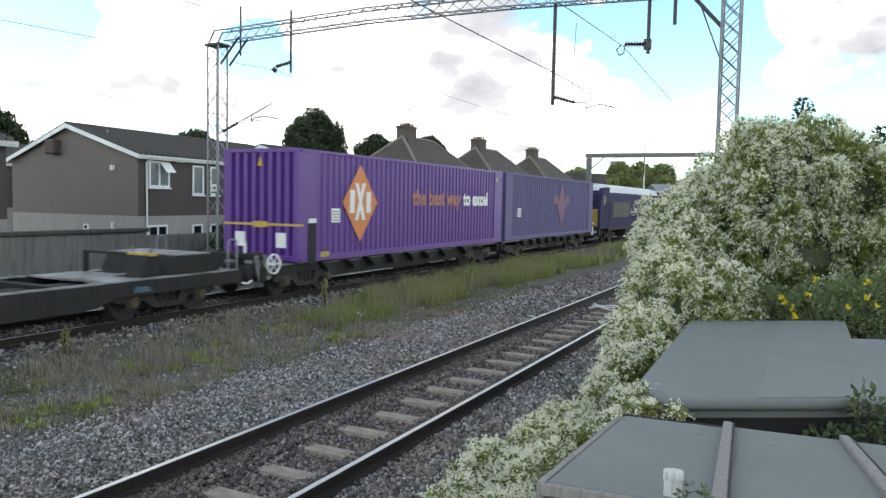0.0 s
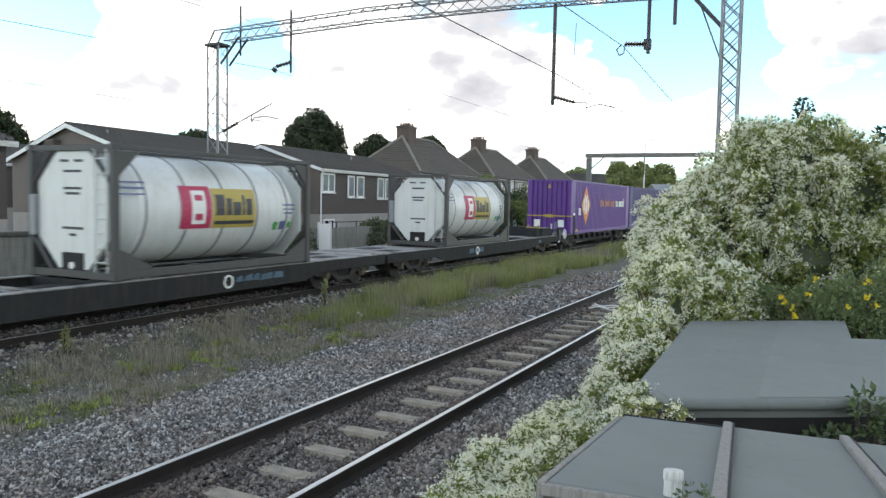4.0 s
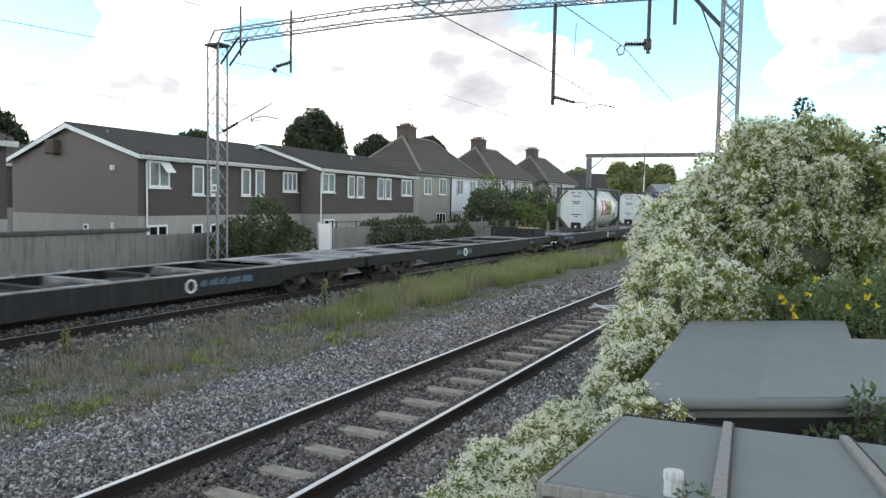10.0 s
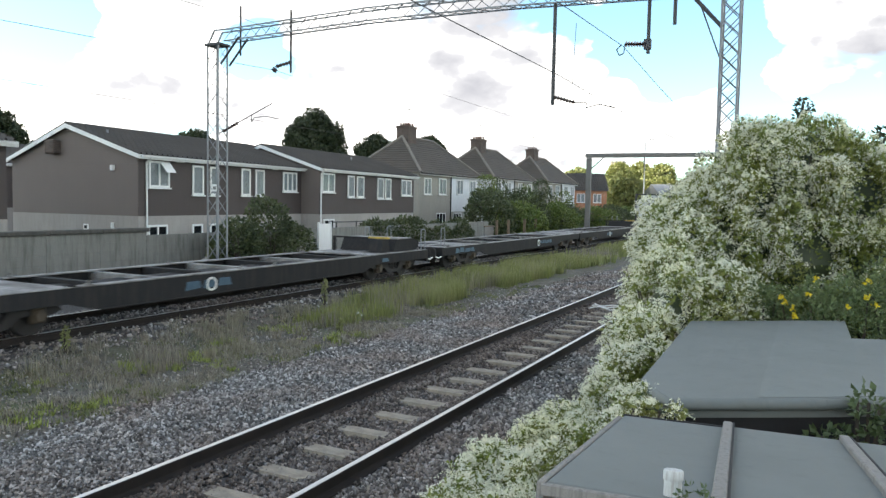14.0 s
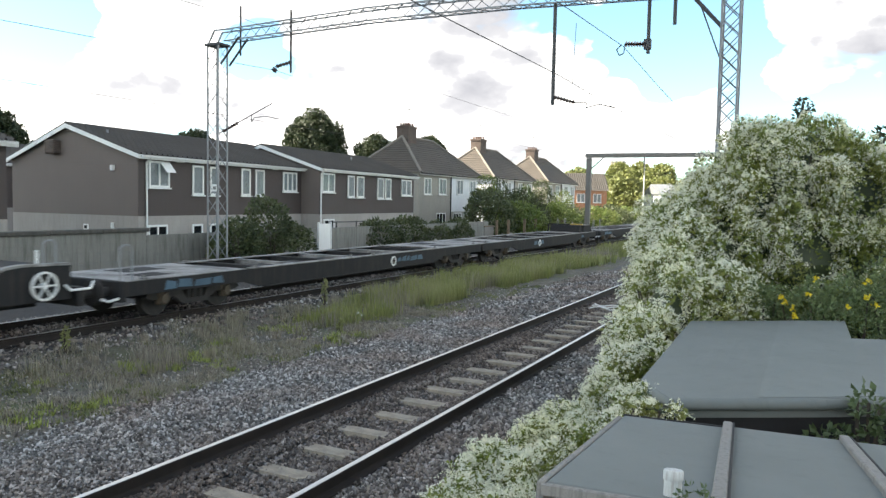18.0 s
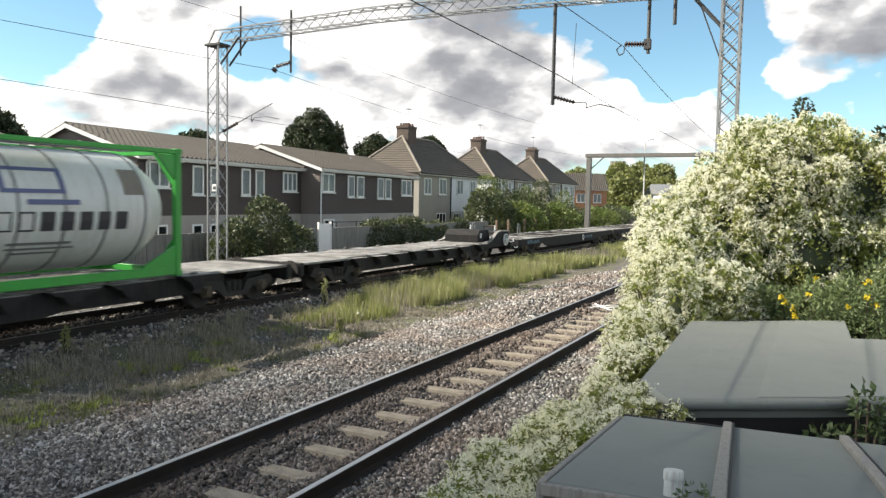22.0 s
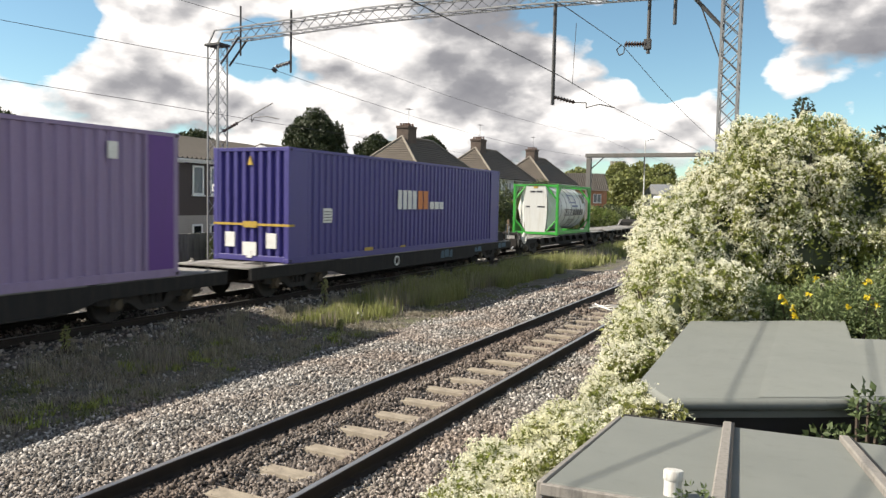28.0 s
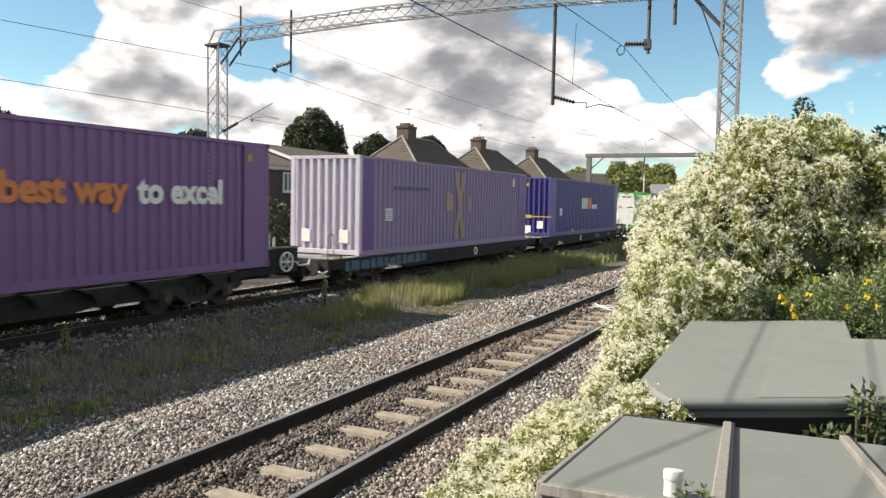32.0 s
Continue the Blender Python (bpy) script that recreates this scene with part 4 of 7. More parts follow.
hip_house(pose(-29.3, 87.3, 0.25), 11.9, M_rendercream, M_renderwhite, UPPER, LOWER)


def red_house():
    """A red brick house with a brown tiled gable roof, gable towards the railway."""
    h = thing("brick_house", "red brick house with brown tiled gable roof", "house", pose(-32.2, 107.4, 0, 0, 0, -64))
    L, depth, eave, top = 5.2, 7.0, 4.5, 7.0
    part("wall", Build().box(-depth, 0, 0, L, -0.8, eave), M_brickred, h)
    part("gable", Build().prism([(-depth, eave), (0, eave), (-depth / 2, top)], "y", L - 0.2, L), M_brick, h)
    part("roof", ribbed_roof(0.3, eave - 0.2, -depth / 2, top, -0.2, L + 0.3), M_tiles, h, "brown roof tiles")
    part("roof", ribbed_roof(-depth - 0.3, eave - 0.2, -depth / 2, top, -0.2, L + 0.3), M_tiles, h)
    for y0 in (0.8, 3.2):
        window(h, 0.01, y0, y0 + 1.2, 2.6, 3.9, 1, True)
    return h


red_house()

# ---- the freight train ----
M_purple = paint("container_purple", (0.105, 0.030, 0.235), 0.42, (0.06, 0.03, 0.09), 0.3, 0.5)
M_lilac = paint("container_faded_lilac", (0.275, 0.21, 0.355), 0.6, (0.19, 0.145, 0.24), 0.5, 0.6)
M_plum = paint("container_faded_plum", (0.175, 0.09, 0.24), 0.5, (0.13, 0.075, 0.16), 0.4, 0.5)
# end paint is paler than the sides: sunlit ribs put into its colour
M_lilac_end = paint("container_lilac_sunlit_end", (0.52, 0.49, 0.57), 0.5, (0.30, 0.22, 0.35), 0.4, 0.6)
M_blue = paint("container_royal_blue", (0.060, 0.052, 0.225), 0.42, (0.045, 0.042, 0.15), 0.3, 0.5)
M_slate = paint("container_slate_blue", (0.105, 0.088, 0.205), 0.62, (0.075, 0.06, 0.13), 0.5, 0.6)
M_faint = paint("emblem_worn_away", (0.20, 0.085, 0.135), 0.65, (0.105, 0.088, 0.205), 0.9)
M_tank = paint("tank_white", (0.62, 0.635, 0.62), 0.38, (0.34, 0.30, 0.22), 0.35, 0.7)
M_green = paint("frame_green", (0.035, 0.33, 0.045), 0.42, (0.05, 0.12, 0.03), 0.3)
M_frame = paint("frame_charcoal", (0.05, 0.05, 0.05), 0.55, (0.10, 0.08, 0.06), 0.4)
M_wagon = paint("wagon_body", (0.024, 0.024, 0.025), 0.78, (0.05, 0.044, 0.038), 0.8)
for _m in (M_wagon,):
    _m.node_tree.nodes["Principled BSDF"].inputs["Specular IOR Level"].default_value = 0.15
def deck_material():
    """Steel plate with dried mud, scuffed bright along the line, stained in patches; its pale tone also holds sky
    light.
    """
    m = Mat("wagon_deck")
    patch, scuff, fine = m.noise(1.6, 6, 0.68), m.noise(5.0, 5, 0.6, m.coords((1.6, 0.25, 1))), m.noise(48, 3, 0.6)
    col = m.mix(m.ramp(patch, (0.36, 0.0), (0.62, 1.0)), (0.095, 0.088, 0.08), (0.34, 0.332, 0.318))
    col = m.mix(m.ramp(scuff, (0.52, 0.0), (0.72, 0.7)), col, (0.10, 0.09, 0.08))
    col = m.mix(m.ramp(fine, (0.36, 0.5), (0.55, 0.0)), col, (0.06, 0.054, 0.048))
    m.bump(fine, 0.3, 0.006)
    return m.done(col, 0.75)


M_deck = deck_material()
M_bogie = paint("bogie_grime", (0.019, 0.017, 0.016), 0.8, (0.05, 0.04, 0.033), 0.6)
M_tyre = plain("wheel_tread", (0.13, 0.12, 0.115), 0.4, 0.8)
M_axlebox = paint("axle_box_ochre", (0.075, 0.055, 0.034), 0.75, (0.04, 0.034, 0.028), 0.8)
M_yellow = paint("signal_yellow", (0.50, 0.34, 0.05), 0.5, (0.14, 0.11, 0.06), 0.7)
M_orange = paint("logo_orange", (0.62, 0.20, 0.05), 0.5, amount=0.2)
M_gold = paint("logo_faded_gold", (0.36, 0.25, 0.15), 0.6, (0.255, 0.205, 0.325), 0.9)
M_rust = paint("logo_faded_orange", (0.40, 0.15, 0.09), 0.6, (0.16, 0.07, 0.20), 0.9)
M_mark = plain("white_marking", (0.74, 0.74, 0.72), 0.5)
M_markblue = plain("blue_marking", (0.10, 0.12, 0.24), 0.5)
M_markred = plain("red_marking", (0.42, 0.03, 0.09), 0.5)
M_markgold = plain("gold_marking", (0.42, 0.32, 0.07), 0.5)
M_markdark = plain("dark_marking", (0.035, 0.035, 0.045), 0.5)
M_graffiti = plain("blue_graffiti", (0.055, 0.105, 0.15), 0.7, scale=3, var=0.6)
M_band = plain("tank_band_grey", (0.21, 0.21, 0.21), 0.45, 0.2)


def corrugated(axis, a0, a1, z0, z1, at, depth, pitch, out, flank=0.12):
    """An upright corrugated sheet: axis y runs along the side at x=at, axis x across the end at y=at. out is the outward sign."""
    pts = []
    n = max(1, round((a1 - a0) / pitch))
    p = (a1 - a0) / n
    for k in range(n):
        s = a0 + k * p
        pts += [(s, 0), (s + (0.48 - flank) * p, 0), (s + 0.48 * p, -depth), (s + (1 - flank) * p, -depth)]
    pts.append((a1, 0))
    verts, m = [], len(pts)
    for z in (z0, z1):
        for s, d in pts:
            o = at + out * d
            verts.append((o, s, z) if axis == "y" else (s, o, z))
    faces = [(i, i + 1, m + i + 1, m + i) for i in range(m - 1)]
    return Build().add(verts, faces)


def letters(text, size, material, parent, at, label, name="lettering"):
    """Built-in font lettering as a flat mesh, standing on the side that looks along +x, read along +y."""
    cu = bpy.data.curves.new(name, "FONT")
    cu.body, cu.size, cu.extrude, cu.offset, cu.resolution_u = text, size, 0.002, 0.042 * size, 3
    tmp = bpy.data.objects.new(name, cu)
    scene.collection.objects.link(tmp)
    dg = bpy.context.evaluated_depsgraph_get()
    me = bpy.data.meshes.new_from_object(tmp.evaluated_get(dg))
    bpy.data.objects.remove(tmp)
    me.name = name
    me.materials.clear()
    ob = part(name, me, material, parent, label)
    x, y, z = at
    ob.matrix_basis = Matrix(((0, 0, 1, x), (1, 0, 0, y), (0, 1, 0, z), (0, 0, 0, 1)))
    return ob


def blocks(cells, x, thick=0.006):
    """Plain flat shapes on a side that looks along +x: (y0, y1, z0, z1) or outlines of (y, z)."""
    b = Build()
    for c in cells:
        if isinstance(c[0], tuple):
            b.prism(list(c), "x", x, x + thick)
        else:
            b.box(x, x + thick, *c)
    return b


def box_container(name, label, paint_side, paint_end, L=13.716, H=2.896, W=2.44, stripe=True, end_paint_panel=None, tag=True):
    """A 45 ft corrugated container: origin at the middle of its rear end's foot, length along +y."""
    c = thing(name, label, "container", group="containers on the train")
    w = W / 2
    end = corrugated("x", -w + 0.14, w - 0.14, 0.16, H - 0.10, 0.015, 0.10, 0.27, -1, 0.12)
    part("end_wall", end, paint_end, c, "corrugated end wall")
    part("end_wall", corrugated("x", -w + 0.14, w - 0.14, 0.16, H - 0.10, L - 0.06, 0.03, 0.40, 1), paint_side, c, "door end")
    for k in (-1, 1):
        part("side_wall", corrugated("y", 0.80, L - 0.80, 0.16, H - 0.08, k * (w - 0.012), 0.046, 0.278, k), paint_side, c, "corrugated side wall")
        for y0, y1 in ((0.13, 0.80), (L - 0.80, L - 0.13)):
            part("end_panel", Build().box(*sorted((k * (w - 0.004), k * (w - 0.05))), y0, y1, 0.16, H - 0.08, 0.004), end_paint_panel or paint_side, c, "flat side panel by the corner post")
        part("top_rail", Build().box(*sorted((k * w, k * (w - 0.06))), 0.1, L - 0.1, H - 0.085, H - 0.005, 0.008), paint_side, c)
        part("bottom_rail", Build().box(*sorted((k * w, k * (w - 0.07))), 0.1, L - 0.1, 0.0, 0.165, 0.008), paint_side, c)
        for y in (0.0, L - 0.14):
            part("corner_post", Build().box(*sorted((k * (w + 0.002), k * (w - 0.16))), y, y + 0.14, 0.1, H - 0.1, 0.012), paint_end if y == 0 else paint_side, c)
            for z in (0.0, H - 0.118):
                b = Build().box(*sorted((k * (w + 0.006), k * (w - 0.165))), y - 0.006, y + 0.17, z, z + 0.118, 0.014)
                cast = part("corner_casting", b, paint_end if y == 0 else paint_side, c)
                part("casting_hole", Build().box(*sorted((k * (w + 0.0075), k * (w - 0.02))), y + 0.05, y + 0.12, z + 0.03, z + 0.09), M_black, cast)
        for y in (0.78, L - 0.86):
            part("side_post", Build().box(*sorted((k * (w + 0.003), k * (w - 0.05))), y, y + 0.08, 0.1, H - 0.06, 0.008), paint_side, c)
    b = Build()
    n = 46
    verts = []
    for i in range(n + 1):
        z = H - 0.03 + (0.018 if (i // 2) % 2 else 0)
        verts += [(-w + 0.03, L * i / n, z), (w - 0.03, L * i / n, z)]
    b.add(verts, [(2 * i, 2 * i + 1, 2 * i + 3, 2 * i + 2) for i in range(n)])
    part("roof", b, paint_side, c, "ribbed roof sheet")
    part("floor", Build().box(-w + 0.06, w - 0.06, 0.1, L - 0.1, 0.08, 0.16), M_frame, c)
    part("end_sill", Build().box(-w + 0.15, w - 0.15, 0.005, 0.10, 0.02, 0.165, 0.01), paint_end, c)
    part("end_header", Build().box(-w + 0.15, w - 0.15, 0.005, 0.10, H - 0.10, H - 0.005, 0.01), paint_end, c)
    if stripe:
        s = part("end_stripe", Build().box(-w, w + 0.005, -0.002, 0.012, 0.92, 0.98).box(w + 0.004, w + 0.008, 0, 0.22, 0.92, 0.98).box(-0.22, 0.22, -0.008, 0.012, 0.87, 1.03), M_yellow, c, "yellow warning stripe across the end")
        part("height_mark", Build().prism([(-0.09, 2.45), (0.09, 2.45), (0.0, 2.68)], "y", -0.008, 0.01), M_yellow, c, "yellow triangle mark")
    if tag:
        for x in (-0.82, 0.52):
            part("data_plate", Build().box(x, x + 0.32, -0.008, 0.012, 0.36, 0.74, 0.003), M_mark, c, "white data plate")
        part("data_plate", Build().box(w + 0.001, w + 0.006, 1.45, 1.85, 1.0, 1.38), M_mark, c, "white data plate")
        bars = Build()
        for r in range(4):
            bars.box(w + 0.0065, w + 0.009, 1.50, 1.80, 1.05 + 0.075 * r, 1.08 + 0.075 * r)
        part("plate_mark", bars, M_band, c)
    return c


def emblem(c, cells, x, material, label=""):
    """Each plain shape of an emblem as a part."""
    for cell in cells:
        part("emblem_panel", blocks([cell], x), material, c, label)


def purple_container(label, coat=M_purple, script=M_rust):
    c = box_container("purple_container", label, coat, coat)
    part("dark_panel", blocks([(0.42, 0.74, -0.05, 0.99)], 1.2265), M_black, c, "dark rectangular patch low on the side")
    part("patch_label", blocks([(0.42, 0.76, 1.0, 1.12)], 1.2265), M_mark, c)
    x = 1.2275
    part("emblem_diamond", blocks([((1.95, 1.55), (2.85, 0.42), (3.78, 1.55), (2.85, 2.62))], x), M_orange, c, "orange diamond emblem")
    emblem(c, [(2.32, 2.55, 1.25, 1.9), ((2.58, 2.1), (2.74, 2.1), (3.12, 1.05), (2.96, 1.05)), ((2.96, 2.1), (3.12, 2.1), (2.74, 1.05), (2.58, 1.05)), (3.16, 3.4, 1.25, 1.85)], x + 0.007, M_mark, "plain white emblem shapes")
    letters("the best way", 0.70, script, c, (x + 0.002, 5.98, 1.50), "orange lettering: the best way", "orange_lettering")
    letters("to excel", 0.70, M_mark, c, (x + 0.002, 9.86, 1.50), "white lettering: to excel", "white_lettering")
    for cell in ((12.98, 13.1, 2.45, 2.62), (0.95, 1.35, 0.1, 0.24)):
        part("data_plate", blocks([cell], 1.226), M_yellow, c)
    part("identity_mark", blocks([(11.7, 11.75, 1.5 + 0.11 * k, 1.55 + 0.11 * k) for k in range(10)], x), M_band, c, "column of small white marks")
    return c


def lilac_container(label):
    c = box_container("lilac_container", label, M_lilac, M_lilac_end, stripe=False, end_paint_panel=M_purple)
    x = 1.2275
    emblem(c, [(5.6, 6.15, 1.3, 1.9),
                                ((6.22, 2.68), (6.55, 2.68), (6.85, 1.5), (7.2, 0.3), (6.88, 0.3), (6.6, 1.5)), ((6.9, 2.68), (7.22, 2.68), (6.86, 1.5), (6.55, 0.3), (6.22, 0.3), (6.6, 1.5)),
                                (7.4, 7.72, 1.25, 1.8)], x, M_gold, "faded gold emblem shapes")
    for k in range(9):
        part("faded_mark", blocks([(1.9 + 0.28 * k, 2.1 + 0.28 * k, 1.95, 2.07)], x), M_slate, c, "worn dark bar")
    part("data_plate", blocks([(12.0, 12.22, 2.3, 2.62)], x), M_mark, c)
    return c


def blue_container(label):
    c = box_container("blue_container", label, M_blue, M_blue)
    x = 1.2275
    emblem(c, [(5.4 + 0.32 * k, 5.64 + 0.32 * k, 1.35, 1.95) for k in range(4)], x, M_mark, "plain white emblem bars")
    emblem(c, [(6.72, 7.04, 1.35, 1.95), (7.1, 7.42, 1.35, 1.95)], x, M_orange, "orange emblem bars")
    emblem(c, [(7.56 + 0.36 * k, 7.86 + 0.36 * k, 1.35, 1.6) for k in range(3)], x, M_mark)
    part("end_opening", Build().box(-0.24, 0.2, -0.012, 0.02, 0.16, 0.50).box(-0.1, 0.06, -0.02, 0.02, 0.1, 0.3), M_mark, c, "white fork pocket plate on the end")
    part("data_plate", blocks([(3.5, 3.95, 0.15, 0.25), (5.6, 5.9, 0.16, 0.22)], x), M_yellow, c)
    return c


def slate_container(label):
    c = box_container("slate_blue_container", label, M_slate, M_slate, stripe=False)
    emblem(c, [((7.0, 1.5), (7.8, 0.4), (8.5, 1.5), (7.8, 2.6)), (6.4, 7.1, 1.6, 2.0), (8.4, 9.0, 1.6, 2.0)], 1.2275, M_faint, "faded orange emblem")
    return c


def tank_container(name, label, frame_mat, L=6.058, H=2.591, W=2.438, end_octagon=True, bands=5):
    """A 20 ft tank container: an insulated barrel in an open steel frame."""
    c = thing(name, label, "tank container", group="containers on the train")
    w = W / 2
    r, zc = 1.13, H / 2 + 0.05
    part("barrel", Build().lathe([(0.55, 0.14), (0.80, 0.145), (1.07, 0.62), (r, 0.70), (r, L - 0.70), (1.07, L - 0.62), (0.8, L - 0.145), (0.4, L - 0.14)], "y", (0, 0, zc), 40), M_tank, c, "white insulated tank barrel", smooth=35)
    if end_octagon:
        oct_pts = [(-0.42, zc - 1.16), (0.42, zc - 1.16), (0.98, zc - 0.55), (0.98, zc + 0.55), (0.42, zc + 1.12), (-0.42, zc + 1.12), (-0.98, zc + 0.55), (-0.98, zc - 0.55)]
        ends = Build().prism(oct_pts, "y", 0.08, 0.16)
        part("end_cladding", Build().prism(oct_pts, "y", L - 0.16, L - 0.08), M_tank, c)
        face = part("end_cladding", ends, M_tank, c, "flat octagonal end cladding")
        part("discharge_opening", Build().box(-0.3, 0.3, 0.05, 0.12, 0.13, 0.5, 0.01), M_black, face, "dark valve recess")
        part("valve", Build().rod((0.0, 0.03, 0.25), (0.0, 0.12, 0.25), 0.07, 10), M_mark, face)
        marks = Build()
        for k, (x0, x1, z) in enumerate(((-0.35, -0.1, 2.25), (0.05, 0.3, 2.25), (-0.25, 0.25, 2.05), (-0.25, 0.25, 1.72), (-0.2, 0.2, 1.62), (-0.3, 0.3, 0.95), (-0.1, 0.1, 0.82))):
            marks.box(x0, x1, 0.072, 0.0785, z, z + 0.05)
        part("plate_mark", marks, M_markdark, face)
    else:
        f = Build()
        f.prism([(-0.52, zc - 1.2), (0.52, zc - 1.2), (0.60, zc - 0.6), (0.62, zc), (0.60, zc + 0.6), (0.52, zc + 1.18), (-0.52, zc + 1.18), (-0.60, zc + 0.6), (-0.62, zc), (-0.60, zc - 0.6)], "y", 0.02, 0.10)
        face = part("end_cladding", f, M_tank, c, "flat white end panel")
        for k in (-1, 1):
            side = Build().add([(k * 0.60, 0.09, zc - 1.15), (k * 0.66, 0.09, zc), (k * 0.60, 0.09, zc + 1.15), (k * 0.85, 0.34, zc + 0.85), (k * 1.12, 0.5, zc), (k * 0.85, 0.34, zc - 0.85)], [(0, 1, 4, 5), (1, 2, 3, 4)])
            part("end_cladding", side, M_tank, c, "curved end shoulder")
        part("plate_mark", Build().box(-0.12, 0.12, 0.006, 0.018, 2.38, 2.47), M_yellow, face)
        part("plate_mark", Build().box(-0.3, -0.02, 0.01, 0.0185, 2.16, 2.25).box(0.04, 0.36, 0.01, 0.0185, 2.16, 2.25).box(-0.5, -0.3, 0.01, 0.0185, 1.40, 1.47).box(0.1, 0.5, 0.01, 0.0185, 1.40, 1.47), M_markdark, face, "dark bars on the end panel")
    for k in range(bands):
        y = 0.85 + (L - 1.7) * k / (bands - 1)
        part("band", Build().ring((0, y, zc), "y", r + 0.012, r - 0.01, 0.022, 40), M_band, c, "grey strap round the barrel")
    for sx in (-1, 1):
        x0, x1 = sorted((sx * w, sx * (w - 0.13)))
        for y in (0.0, L - 0.15):
            part("corner_post", Build().box(x0, x1, y, y + 0.15, 0.1, H - 0.1, 0.015), frame_mat, c)
            for z in (0.0, H - 0.118):
                part("corner_casting", Build().box(x0 - 0.004, x1 + 0.004, y - 0.006, y + 0.17, z, z + 0.118, 0.014), frame_mat, c)
        part("bottom_rail", Build().box(x0, x1 - 0.02 if sx > 0 else x1, 0.15, L - 0.15, 0.03, 0.20, 0.012), frame_mat, c)
        part("top_rail", Build().box(x0, x1, 0.15, L - 0.15, H - 0.11, H - 0.02, 0.012), frame_mat, c)
        for y, d in ((0.15, 1), (L - 0.15, -1)):
            xs = sx * (w - 0.06)
            part("gusset", Build().prism([(y, 0.18), (y + d * 0.85, 0.18), (y + d * 0.75, 0.26), (y, 0.62)], "x", xs - 0.03, xs + 0.03), frame_mat, c)
            part("gusset", Build().prism([(y, H - 0.14), (y + d * 0.5, H - 0.12), (y, H - 0.62)], "x", xs - 0.03, xs + 0.03), frame_mat, c)
    for y in (0.02, L - 0.10):
        for z0, z1 in ((0.02, 0.16), (H - 0.13, H - 0.02)):
            part("end_rail", Build().box(-w + 0.13, w - 0.13, y, y + 0.08, z0, z1, 0.01), frame_mat, c)
        for sx in (-1, 1):
            part("end_brace", Build().rod((sx * (w - 0.13), y + 0.04, 0.75), (sx * 0.55, y + 0.04, 0.12), 0.045, 6), frame_mat, c)
            part("end_brace", Build().rod((sx * (w - 0.13), y + 0.04, H - 0.75), (sx * 0.55, y + 0.04, H - 0.1), 0.045, 6), frame_mat, c)
    ladder = Build()
    for x in (0.68, 1.0):
        ladder.rod((x, 0.03, 0.15), (x, 0.03, H - 0.1), 0.02, 5)
    for k in range(8):
        ladder.rod((0.68, 0.03, 0.35 + 0.28 * k), (1.0, 0.03, 0.35 + 0.28 * k), 0.014, 5)
    if end_octagon:
        part("ladder", ladder, M_tank, c, "pale end ladder")
    part("walkway", Build().box(-0.25, 0.25, 0.3, L - 0.3, H - 0.06, H - 0.02).box(0.6, 1.0, 2.2, 3.8, H - 0.06, H - 0.02), M_steel, c, "grey roof walkway")
    c["barrel_r"], c["barrel_z"] = r, zc
    return c


def curved_marks(c, cells, material, label, r=1.137, zc=1.345, name="emblem_panel"):
    """Plain shapes laid on the tank's round side: (y0, y1, h0, h1), heights measured along the curve from its middle."""
    for y0, y1, h0, h1 in cells:
        b = Build()
        n = max(1, int((h1 - h0) / 0.12))
        verts = []
        for i in range(n + 1):
            a = (h0 + (h1 - h0) * i / n) / r
            for q in (r, r + 0.006):
                for y in (y0, y1):
                    verts.append((q * math.cos(a), y, zc + q * math.sin(a)))
        faces = []
        for i in range(n):
            k = 4 * i
            faces += [(k + 2, k + 3, k + 7, k + 6), (k, k + 2, k + 6, k + 4), (k + 1, k + 5, k + 7, k + 3)]
        b.add(verts, faces + [(0, 1, 3, 2), (4 * n, 4 * n + 2, 4 * n + 3, 4 * n + 1)])
        part(name, b, material, c, label)


def dark_tank(label):
    c = tank_container("white_tank_container", label, M_frame, bands=5)
    curved_marks(c, [(1.75, 2.05, -0.4, 0.52), (2.45, 2.62, -0.4, 0.52), (2.05, 2.45, -0.4, -0.3), (2.05, 2.45, 0.42, 0.52)], M_markred, "red emblem panel")
    curved_marks(c, [(2.05, 2.45, -0.3, 0.42)], M_mark, "white emblem panel")
    curved_marks(c, [(2.14, 2.36, 0.2, 0.32), (2.14, 2.36, -0.22, -0.08)], M_markred, "plain red emblem shapes", r=1.144)
    curved_marks(c, [(2.66, 4.05, -0.4, 0.48)], M_markgold, "gold emblem panel")
    curved_marks(c, [(2.75, 3.02, -0.12, 0.34), (3.08, 3.25, -0.12, 0.26), (3.30, 3.55, -0.12, 0.18), (3.60, 3.68, -0.12, 0.34), (3.73, 3.92, -0.12, 0.26), (2.72, 3.98, -0.32, -0.24)], M_markdark, "plain dark emblem bars", r=1.144)
    curved_marks(c, [(0.25, 0.85, 0.42, 0.46), (0.2, 0.9, 0.55, 0.58), (0.2, 0.85, 0.3, 0.33), (5.05, 5.5, 0.1, 0.14), (5.05, 5.5, 0.0, 0.03), (5.1, 5.4, -0.1, -0.06)], M_markblue, "small blue bars")
    curved_marks(c, [(4.75, 4.9, -0.5, -0.3), (5.28, 5.4, -0.45, -0.3)], M_green, "small hazard mark")
    curved_marks(c, [(4.98, 5.18, -0.5, -0.28)], M_markblue, "small blue mark")
    box = Build().box(-1.16, -0.98, -0.03, 0.10, 0.80, 1.62, 0.03)
    part("valve_cabinet", box, M_steel, c, "grey document cabinet on the frame")
    return c


